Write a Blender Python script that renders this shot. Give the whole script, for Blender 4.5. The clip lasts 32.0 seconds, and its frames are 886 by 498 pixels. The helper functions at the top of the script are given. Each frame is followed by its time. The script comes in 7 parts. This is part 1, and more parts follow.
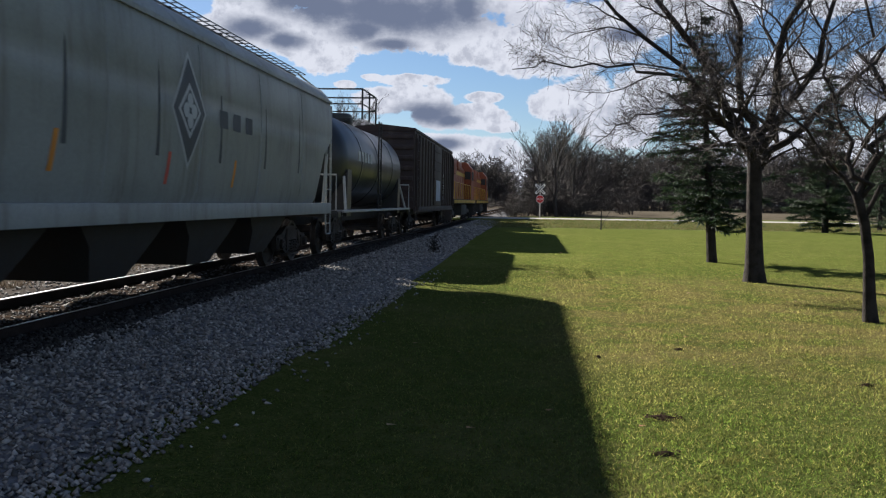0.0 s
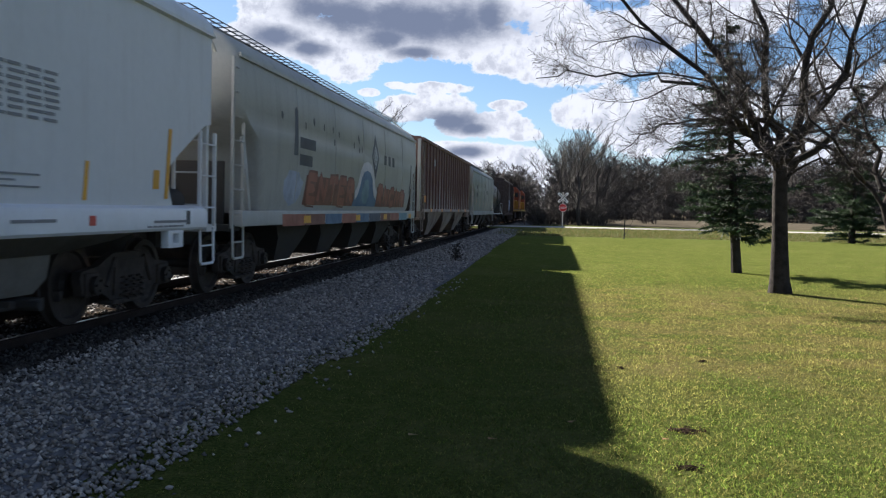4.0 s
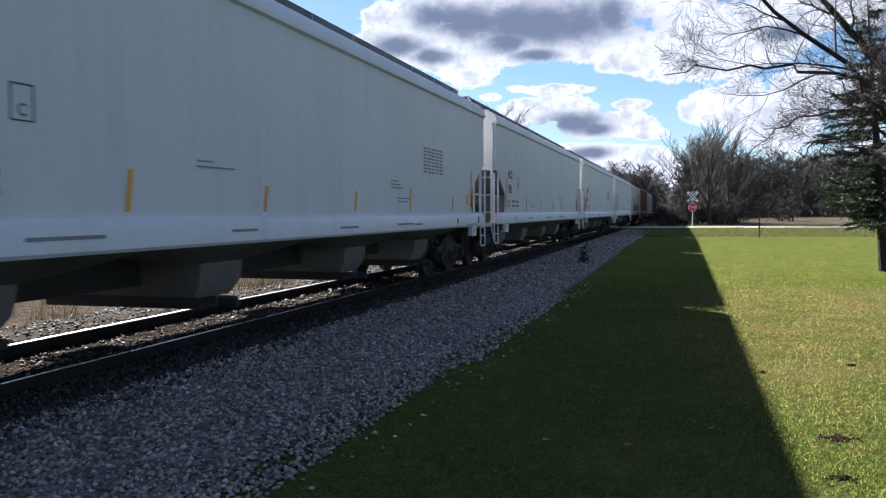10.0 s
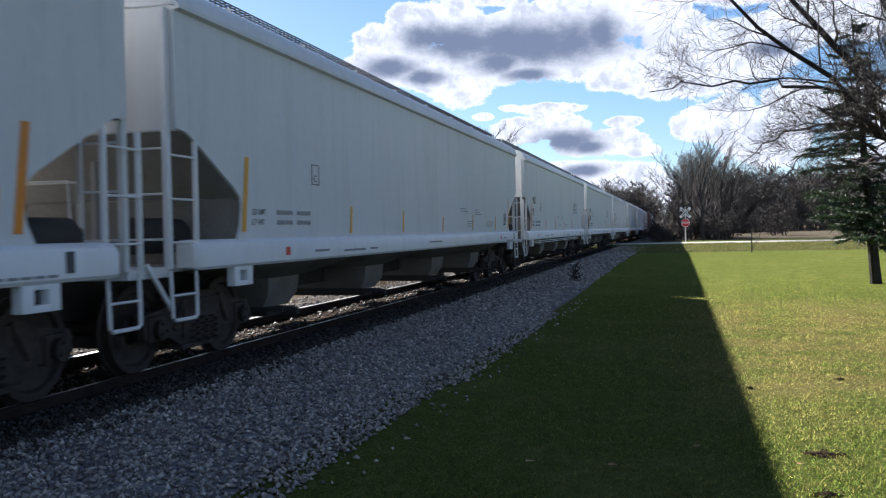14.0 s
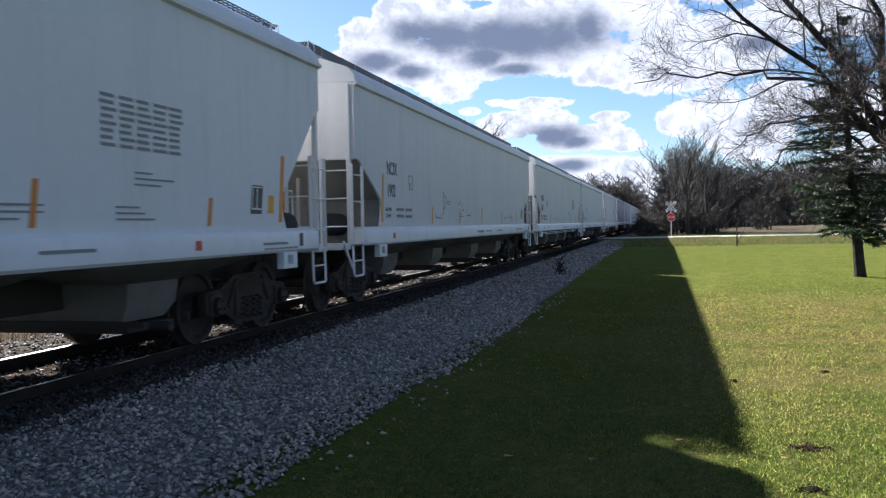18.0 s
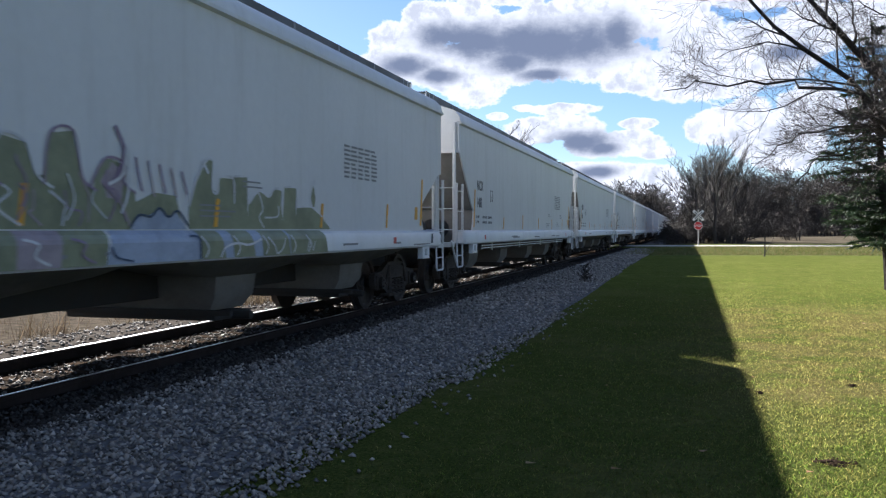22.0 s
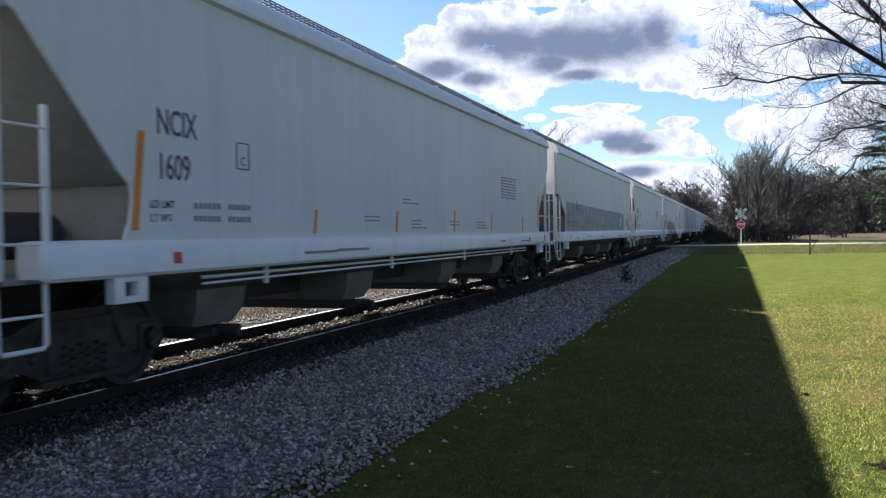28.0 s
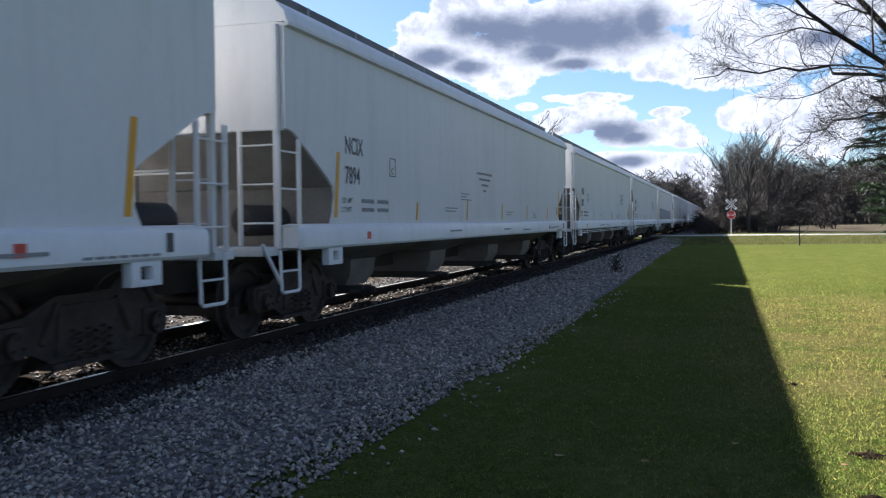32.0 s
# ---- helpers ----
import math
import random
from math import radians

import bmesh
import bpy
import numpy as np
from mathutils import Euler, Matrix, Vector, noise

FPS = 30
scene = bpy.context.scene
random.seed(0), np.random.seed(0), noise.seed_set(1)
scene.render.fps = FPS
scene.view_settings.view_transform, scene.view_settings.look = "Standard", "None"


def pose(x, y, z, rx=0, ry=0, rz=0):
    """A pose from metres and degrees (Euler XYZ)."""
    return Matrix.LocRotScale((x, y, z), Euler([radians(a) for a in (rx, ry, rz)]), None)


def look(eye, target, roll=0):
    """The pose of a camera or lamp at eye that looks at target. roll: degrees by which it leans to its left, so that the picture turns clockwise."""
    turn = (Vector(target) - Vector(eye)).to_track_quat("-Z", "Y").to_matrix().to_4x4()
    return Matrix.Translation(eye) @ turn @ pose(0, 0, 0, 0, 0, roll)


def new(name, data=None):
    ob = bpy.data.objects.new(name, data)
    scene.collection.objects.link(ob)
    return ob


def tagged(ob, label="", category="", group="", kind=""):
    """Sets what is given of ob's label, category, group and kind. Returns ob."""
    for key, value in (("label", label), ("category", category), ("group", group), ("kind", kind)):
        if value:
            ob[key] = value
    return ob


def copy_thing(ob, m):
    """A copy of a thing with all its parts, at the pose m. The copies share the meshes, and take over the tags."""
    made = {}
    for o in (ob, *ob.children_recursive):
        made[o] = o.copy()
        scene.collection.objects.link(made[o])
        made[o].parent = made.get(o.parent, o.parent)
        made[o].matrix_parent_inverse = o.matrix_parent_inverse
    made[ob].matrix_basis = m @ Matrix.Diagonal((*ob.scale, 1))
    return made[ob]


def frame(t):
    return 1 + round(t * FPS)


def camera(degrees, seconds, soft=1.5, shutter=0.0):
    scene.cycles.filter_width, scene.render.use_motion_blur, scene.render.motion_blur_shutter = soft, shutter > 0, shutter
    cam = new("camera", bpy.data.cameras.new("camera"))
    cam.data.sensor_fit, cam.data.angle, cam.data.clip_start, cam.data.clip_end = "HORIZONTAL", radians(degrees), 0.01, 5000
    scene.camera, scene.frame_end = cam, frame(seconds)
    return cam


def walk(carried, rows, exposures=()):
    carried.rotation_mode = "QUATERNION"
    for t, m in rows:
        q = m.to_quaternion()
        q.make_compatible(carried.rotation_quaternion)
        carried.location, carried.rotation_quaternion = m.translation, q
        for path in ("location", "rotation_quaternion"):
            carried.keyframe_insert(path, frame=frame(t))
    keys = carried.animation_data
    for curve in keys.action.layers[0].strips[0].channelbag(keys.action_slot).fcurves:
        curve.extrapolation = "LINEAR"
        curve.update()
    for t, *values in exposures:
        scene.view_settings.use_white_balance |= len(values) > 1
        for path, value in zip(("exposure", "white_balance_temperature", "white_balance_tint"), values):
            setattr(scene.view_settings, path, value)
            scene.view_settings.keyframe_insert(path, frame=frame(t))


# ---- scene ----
cam = camera(53.4, 32.0, soft=1.2, shutter=0.15)
# seconds, eye, yaw to the left of the track, pitch, lean
PATH = [
    (0, (-0.002, 0.072, 1.598), 5.72, -3.11, 1.04),
    (0.5, (-0.047, 0.062, 1.604), 5.13, -2.77, 1.70),
    (1, (-0.065, 0.056, 1.598), 4.84, -2.47, 2.60),
    (1.5, (-0.061, 0.061, 1.601), 4.32, -2.43, 2.04),
    (2, (-0.034, 0.059, 1.603), 4.07, -2.39, 1.46),
    (2.5, (0.009, 0.069, 1.616), 5.18, -2.12, 1.31),
    (3, (0.037, 0.068, 1.608), 5.92, -2.23, 1.41),
    (3.5, (0.012, 0.078, 1.615), 6.70, -2.64, 1.29),
    (5.5, (-0.022, 0.063, 1.606), 7.81, -2.54, 1.51),
    (6, (-0.019, 0.056, 1.612), 8.46, -2.48, 0.94),
    (6.5, (-0.038, 0.051, 1.620), 10.12, -2.08, 0.38),
    (7, (-0.039, 0.040, 1.619), 11.40, -1.70, -0.07),
    (7.5, (-0.036, 0.046, 1.624), 12.30, -1.61, 0.08),
    (8, (-0.042, 0.044, 1.618), 12.70, -1.63, 0.70),
    (8.5, (-0.031, 0.051, 1.620), 13.29, -1.70, 0.39),
    (9, (-0.031, 0.057, 1.617), 13.90, -2.01, 0.10),
    (9.5, (-0.048, 0.066, 1.611), 14.54, -2.48, 0.23),
    (10, (-0.049, 0.077, 1.612), 15.28, -2.46, -0.08),
    (10.5, (-0.053, 0.074, 1.607), 15.98, -2.42, -0.34),
    (11, (-0.068, 0.066, 1.612), 16.61, -2.35, -0.00),
    (11.5, (-0.089, 0.058, 1.613), 16.63, -2.10, 0.08),
    (12, (-0.103, 0.060, 1.612), 16.00, -1.74, -0.19),
    (12.5, (-0.087, 0.073, 1.617), 15.05, -0.91, -0.18),
    (13, (-0.020, 0.083, 1.611), 14.51, -0.57, -0.83),
    (13.5, (0.039, 0.110, 1.618), 14.80, -1.04, -0.87),
    (15.5, (0.061, 0.297, 1.588), 15.00, -1.24, -1.81),
    (16, (0.073, 0.326, 1.584), 14.40, -1.57, -1.49),
    (16.5, (0.073, 0.339, 1.578), 13.97, -1.83, -0.92),
    (17, (0.076, 0.348, 1.575), 13.80, -1.81, -0.68),
    (17.5, (0.080, 0.352, 1.572), 14.07, -1.55, -1.10),
    (18, (0.072, 0.345, 1.571), 14.10, -1.53, -1.06),
    (18.5, (0.070, 0.337, 1.569), 14.17, -1.68, -1.01),
    (19, (0.070, 0.334, 1.571), 14.37, -1.98, -1.14),
    (19.5, (0.073, 0.333, 1.569), 14.72, -2.31, -1.16),
    (20, (0.075, 0.333, 1.571), 15.13, -2.31, -1.11),
    (20.5, (0.081, 0.341, 1.580), 15.39, -2.10, -0.89),
    (21, (0.073, 0.343, 1.584), 16.03, -1.77, -0.43),
    (21.5, (0.074, 0.334, 1.581), 16.25, -1.51, -0.19),
    (22, (0.069, 0.335, 1.578), 15.71, -1.24, -0.02),
    (22.5, (0.075, 0.343, 1.576), 15.26, -1.29, -0.06),
    (23, (0.083, 0.351, 1.572), 15.27, -1.49, -0.41),
    (23.5, (0.088, 0.360, 1.573), 15.80, -1.80, -0.48),
    (24, (0.099, 0.367, 1.574), 16.48, -1.85, -1.06),
    (24.5, (0.090, 0.372, 1.572), 16.73, -1.63, -0.76),
    (25, (0.084, 0.371, 1.580), 16.88, -1.13, -0.31),
    (25.5, (0.084, 0.349, 1.586), 17.25, -0.51, -0.77),
    (27.5, (0.085, 0.350, 1.585), 18.27, -0.89, -0.91),
    (28, (0.085, 0.350, 1.585), 18.27, -1.02, -0.92),
    (28.5, (0.085, 0.350, 1.585), 18.29, -1.07, -0.66),
    (29, (0.085, 0.350, 1.585), 18.70, -1.12, -0.56),
    (29.5, (0.085, 0.350, 1.585), 18.75, -1.25, -0.57),
    (30, (0.085, 0.350, 1.585), 18.70, -1.37, -0.55),
    (30.5, (0.085, 0.350, 1.585), 18.70, -1.48, -0.57),
    (31, (0.085, 0.350, 1.585), 18.47, -1.82, 0.17),
    (31.5, (0.085, 0.350, 1.585), 18.04, -1.80, -0.14),
    (32, (0.085, 0.350, 1.585), 17.69, -1.78, -0.54),
]


def aim(eye, yaw, pitch, lean):
    y, p = radians(yaw), radians(pitch)
    way = Vector((-math.sin(y) * math.cos(p), math.cos(y) * math.cos(p), math.sin(p)))
    return look(eye, Vector(eye) + way, lean)


walk(cam, [(t, aim(e, y, p, r)) for t, e, y, p, r in PATH],
     [(0, 1.56, 5900, 14), (1, 1.8, 5900, 14), (2, 1.92, 5900, 14), (3.5, 1.88, 5900, 14), (5.5, 1.87, 5800, 14), (9, 2.0, 5700, 14), (13, 2.07, 5700, 14), (20, 2.07, 5700, 14), (25, 2.1, 5700, 14), (32, 2.1, 5700, 14)])

# ---- light ----
SUN_AZ, SUN_EL = radians(41), radians(26.4)     # left of the track's far end, above the horizon
sun = new("sun", bpy.data.lights.new("sun", "SUN"))
sun.data.energy, sun.data.angle, sun.data.color = 5.0, radians(0.55), (1.0, 0.90, 0.73)
sun.matrix_world = look((0, 0, 60), (math.sin(SUN_AZ) * math.cos(SUN_EL), -math.cos(SUN_AZ) * math.cos(SUN_EL), 60 - math.sin(SUN_EL)))


class Nodes:
    """Short hand for a node tree."""

    def __init__(self, tree):
        self.tree = tree

    def add(self, kind, **sockets):
        n = self.tree.nodes.new(kind)
        for k, v in sockets.items():
            self.put(n.inputs[int(k[1:])] if k[0] == "i" and k[1:].isdigit() else n.inputs[k.replace("_", " ")], v)
        return n

    def put(self, socket, v):
        if isinstance(v, bpy.types.NodeSocket):
            self.tree.links.new(v, socket)
        elif isinstance(v, (tuple, list)) and len(v) == 3 and socket.type == "RGBA":
            socket.default_value = (*v, 1)
        else:
            socket.default_value = v

    def math(self, op, a, b=0.0, c=0.0, clamp=False):
        n = self.tree.nodes.new("ShaderNodeMath")
        n.operation, n.use_clamp = op, clamp
        for s, v in zip(n.inputs, (a, b, c)):
            self.put(s, v)
        return n.outputs[0]

    def step(self, v, lo, hi):
        n = self.tree.nodes.new("ShaderNodeMapRange")
        n.interpolation_type = "SMOOTHSTEP"
        for s, x in zip(n.inputs, (v, lo, hi, 0.0, 1.0)):
            self.put(s, x)
        return n.outputs[0]

    def mix(self, f, a, b, blend="MIX"):
        n = self.tree.nodes.new("ShaderNodeMix")
        n.data_type, n.blend_type = "RGBA", blend
        self.put(n.inputs[0], f), self.put(n.inputs[6], a), self.put(n.inputs[7], b)
        return n.outputs[2]

    def noise(self, vector, scale, detail=4.0, rough=0.55, out=0):
        n = self.tree.nodes.new("ShaderNodeTexNoise")
        if vector is not None:
            self.put(n.inputs["Vector"], vector)
        n.inputs["Scale"].default_value, n.inputs["Detail"].default_value, n.inputs["Roughness"].default_value = scale, detail, rough
        return n.outputs[out]

    def scaled(self, vector, s):
        n = self.tree.nodes.new("ShaderNodeVectorMath")
        n.operation = "MULTIPLY"
        self.put(n.inputs[0], vector)
        n.inputs[1].default_value = s
        return n.outputs[0]


def make_world():
    world = bpy.data.worlds.new("world")
    scene.world, world.use_nodes = world, True
    t = world.node_tree
    t.nodes.clear()
    g = Nodes(t)
    sky = t.nodes.new("ShaderNodeTexSky")
    sky.sky_type, sky.sun_disc, sky.sun_elevation, sky.sun_rotation = "NISHITA", False, SUN_EL, radians(319)
    sky.air_density, sky.dust_density, sky.ozone_density = 1.0, 0.15, 3.0
    way = t.nodes.new("ShaderNodeTexCoord").outputs["Generated"]
    sep = g.add("ShaderNodeSeparateXYZ", Vector=way)
    x, y, z = sep.outputs
    # flat layer of cloud that thins towards the horizon
    zz = g.math("ADD", g.math("MAXIMUM", z, 0.0), 0.10)
    flat = g.add("ShaderNodeCombineXYZ", X=g.math("DIVIDE", x, zz), Y=g.math("DIVIDE", y, zz), Z=0.0).outputs[0]
    wide = g.noise(flat, 0.55, 7.0, 0.56)
    fine = g.noise(way, 14.0, 9.0, 0.60)
    puff = g.noise(way, 60.0, 7.0, 0.62)
    wisp = g.noise(g.scaled(way, (1.0, 1.0, 2.2)), 24.0, 8.0, 0.66)
    # cumulus banks over the far end of the track: azimuth, elevation, half sizes in degrees
    az = g.math("MULTIPLY", g.math("ARCTAN2", x, y), 57.3)
    el = g.math("MULTIPLY", g.math("ARCSINE", z), 57.3)
    swell = g.math("SUBTRACT", 0.16, g.math("ABSOLUTE", g.math("SUBTRACT", wisp, 0.5)))      # round heads with creases between
    ruffle = g.math("MULTIPLY", g.math("SUBTRACT", fine, 0.5), 2.2)
    ruffle = g.math("ADD", ruffle, g.math("MULTIPLY", swell, 2.6))
    ruffle = g.math("ADD", ruffle, g.math("MULTIPLY", g.math("SUBTRACT", puff, 0.5), 1.5))

    def heap(ovals):
        """How deep a direction lies inside a heap of ovals; below nought outside."""
        out = None
        for a0, e0, ra, re in ovals:
            da = g.math("DIVIDE", g.math("SUBTRACT", az, a0), ra)
            de = g.math("DIVIDE", g.math("SUBTRACT", el, e0), re)
            d = g.math("SUBTRACT", 1.0, g.math("SQRT", g.math("ADD", g.math("MULTIPLY", da, da), g.math("MULTIPLY", de, de))))
            out = d if out is None else g.math("SMOOTH_MAX", out, d, 0.22)
        return out

    bank = heap(BANKS + LOW_BANKS + EAST_BANKS)
    near = g.math("SUBTRACT", g.math("ADD", g.math("MULTIPLY", bank, 2.3), ruffle), 0.06)
    far = g.math("MULTIPLY", g.math("SUBTRACT", g.math("ADD", wide, g.math("MULTIPLY", ruffle, 0.12)), 0.585), 5.0)
    # the open layer gives way to the banks near the track's end
    here = g.math("MULTIPLY", g.step(g.math("ABSOLUTE", g.math("ADD", az, 2.0)), 34.0, 22.0), g.step(el, 24.0, 17.0))
    dens = g.math("ADD", g.math("MULTIPLY", near, here), g.math("MULTIPLY", far, g.math("SUBTRACT", 1.0, here)))
    cover = g.math("MAXIMUM", g.step(dens, -0.10, 0.32), g.math("MULTIPLY", g.step(bank, 0.22, 0.45), here))
    # the undersides of the thick banks are grey
    shade = heap(UNDERSIDES)
    shade = g.math("ADD", shade, g.math("MULTIPLY", ruffle, 0.40))
    thick = g.math("SUBTRACT", g.math("ADD", far, g.math("MULTIPLY", ruffle, 0.5)), 0.25)
    grey = g.math("ADD", g.math("MULTIPLY", shade, here), g.math("MULTIPLY", thick, g.math("SUBTRACT", 1.0, here)))
    grey = g.step(grey, -0.55, 0.80)
    soft = g.math("MULTIPLY", g.step(puff, 0.42, 0.66), g.math("MULTIPLY", g.step(dens, 0.1, 0.7), 0.42))
    grey = g.math("MAXIMUM", grey, soft)
    cloud = g.mix(grey, (0.385, 0.385, 0.385), (0.085, 0.099, 0.132))
    lit = g.mix(1.0, sky.outputs[0], (0.040, 0.041, 0.042), "MULTIPLY")
    haze = g.step(el, 5.0, 0.0)
    lit = g.mix(g.math("MULTIPLY", haze, 0.5), lit, (0.30, 0.35, 0.42))
    colour = g.mix(cover, lit, cloud)
    out = g.add("ShaderNodeBackground", Color=colour, Strength=0.68)
    end = t.nodes.new("ShaderNodeOutputWorld")
    t.links.new(out.outputs[0], end.inputs[0])


BANKS = [(-18.8, 11.9, 1.7, 1.35), (-16.7, 12.8, 2.0, 1.55), (-14.3, 13.2, 2.0, 1.35), (-12.0, 12.2, 2.2, 1.4), (-9.7, 12.5, 2.2, 1.5), (-7.4, 12.9, 2.1, 1.9), (-5.2, 13.1, 2.2, 2.3),
         (-10.3, 10.8, 4.2, 1.35), (-6.3, 10.8, 3.4, 1.5), (-16.1, 10.6, 3.4, 1.5), (-18.8, 10.5, 2.2, 1.0), (-13.8, 9.2, 2.2, 1.1), (-3.5, 9.8, 2.7, 1.3), (-1.1, 9.6, 2.7, 1.5),
         (1.6, 9.8, 2.8, 1.8), (-2.4, 13.7, 1.8, 1.7), (-0.3, 12.6, 1.9, 1.5), (-3.0, 16.8, 6.0, 1.6), (-10.8, 15.2, 3.4, 0.9)]
LOW_BANKS = [(-7.8, 7.7, 2.4, 0.42), (-9.8, 6.4, 1.8, 0.85), (-7.5, 6.6, 2.1, 0.95), (-6.1, 5.4, 1.9, 0.8), (-3.6, 5.5, 2.1, 0.8), (-2.3, 4.9, 1.4, 0.45), (-3.2, 6.7, 1.2, 0.34), (-5.3, 3.4, 2.2, 0.85),
             (-3.0, 3.3, 2.3, 0.95), (-1.7, 2.6, 1.6, 0.8), (-7.0, 3.9, 1.9, 0.5), (-12.1, 7.3, 0.7, 0.26), (-10.4, 7.8, 0.7, 0.24), (-9.0, 2.4, 3.0, 0.7), (0.8, 1.6, 3.0, 0.7), (-12.5, 4.2, 2.6, 1.0)]
EAST_BANKS = [(1.4, 6.4, 1.8, 1.05), (3.3, 6.8, 1.6, 1.25), (5.3, 5.4, 2.5, 1.8), (2.8, 10.6, 2.8, 1.9), (5.1, 10.8, 2.5, 1.9), (7.3, 11.9, 2.5, 1.6), (7.0, 7.2, 1.9, 1.5), (11.2, 12.2, 2.8, 1.6), (10.4, 6.6, 2.4, 1.6),
              (15.3, 7.6, 2.6, 1.8), (17.7, 12.4, 2.2, 1.2), (20.3, 7.2, 2.4, 1.8), (4.0, 14.6, 5.0, 1.4), (13.5, 3.6, 4.0, 1.2), (22.0, 3.4, 4.0, 1.1), (24.0, 11.5, 3.4, 2.0)]
UNDERSIDES = [(-9.2, 11.8, 6.0, 1.25), (-14.2, 12.1, 3.4, 1.0), (-15.5, 12.3, 2.1, 0.95), (-13.2, 11.9, 2.4, 1.15), (-10.9, 12.0, 2.3, 1.1), (-8.6, 11.5, 2.3, 1.15), (-6.3, 11.8, 2.4, 1.5), (-4.6, 12.1, 1.4, 1.4), (-11.2, 10.7, 1.8, 0.75), (-18.2, 10.5, 1.9, 0.75),
              (-16.1, 9.9, 1.4, 0.55), (-6.9, 5.6, 2.1, 0.75), (-5.5, 5.2, 1.1, 0.45), (-8.6, 5.2, 1.2, 0.5), (-5.8, 3.7, 1.4, 0.4), (-9.2, 9.9, 1.8, 0.45), (5.8, 10.6, 1.4, 0.5),
              (15.3, 7.0, 1.2, 0.5), (20.4, 6.6, 1.2, 0.5), (-3.0, 16.6, 4.0, 0.9)]
make_world()

# ---- materials ----
def mat(name, colour, rough=0.6, metal=0.0, vary=0.18, scale=1.2, fine=22.0, bump=0.15, other=None, streak=0.0, streaks=(0.10, 0.07, 0.05), spec=0.4, each=0.0):
    """A worn surface: broad stains, fine grain, relief, and if wanted streaks that run down it."""
    m = bpy.data.materials.new(name)
    m.use_nodes = True
    g = Nodes(m.node_tree)
    b = m.node_tree.nodes["Principled BSDF"]
    at = m.node_tree.nodes.new("ShaderNodeTexCoord").outputs["Object"]
    big, small = g.noise(at, scale, 5.0, 0.6), g.noise(at, fine, 4.0, 0.65)
    other = other or tuple(c * 0.55 for c in colour)
    f = g.math("MULTIPLY", g.step(big, 0.38, 0.68), min(1.0, vary * 2.2))
    c = g.mix(f, colour, other)
    grain = g.math("ADD", g.math("MULTIPLY", g.math("SUBTRACT", small, 0.5), vary * 1.6), 1.0)
    c = g.mix(1.0, c, g.add("ShaderNodeCombineColor", i0=grain, i1=grain, i2=grain).outputs[0], "MULTIPLY")
    if streak:
        run = g.noise(g.scaled(at, (1.0, 1.5, 0.14)), 2.0, 7.0, 0.72)
        c = g.mix(g.math("MULTIPLY", g.step(run, 0.47, 0.70), streak), c, streaks)
    if each:
        r = m.node_tree.nodes.new("ShaderNodeObjectInfo").outputs["Random"]
        k = g.math("ADD", g.math("MULTIPLY", g.math("SUBTRACT", r, 0.5), each), 1.0)
        c = g.mix(1.0, c, g.add("ShaderNodeCombineColor", i0=k, i1=k, i2=k).outputs[0], "MULTIPLY")
    g.put(b.inputs["Base Color"], c)
    g.put(b.inputs["Roughness"], g.math("ADD", g.math("MULTIPLY", g.math("SUBTRACT", big, 0.5), 0.3), rough, clamp=True))
    b.inputs["Metallic"].default_value = metal
    b.inputs["Specular IOR Level"].default_value = spec
    if bump:
        n = g.add("ShaderNodeBump", Height=small, Strength=bump, Distance=0.02)
        g.put(b.inputs["Normal"], n.outputs[0])
    return m


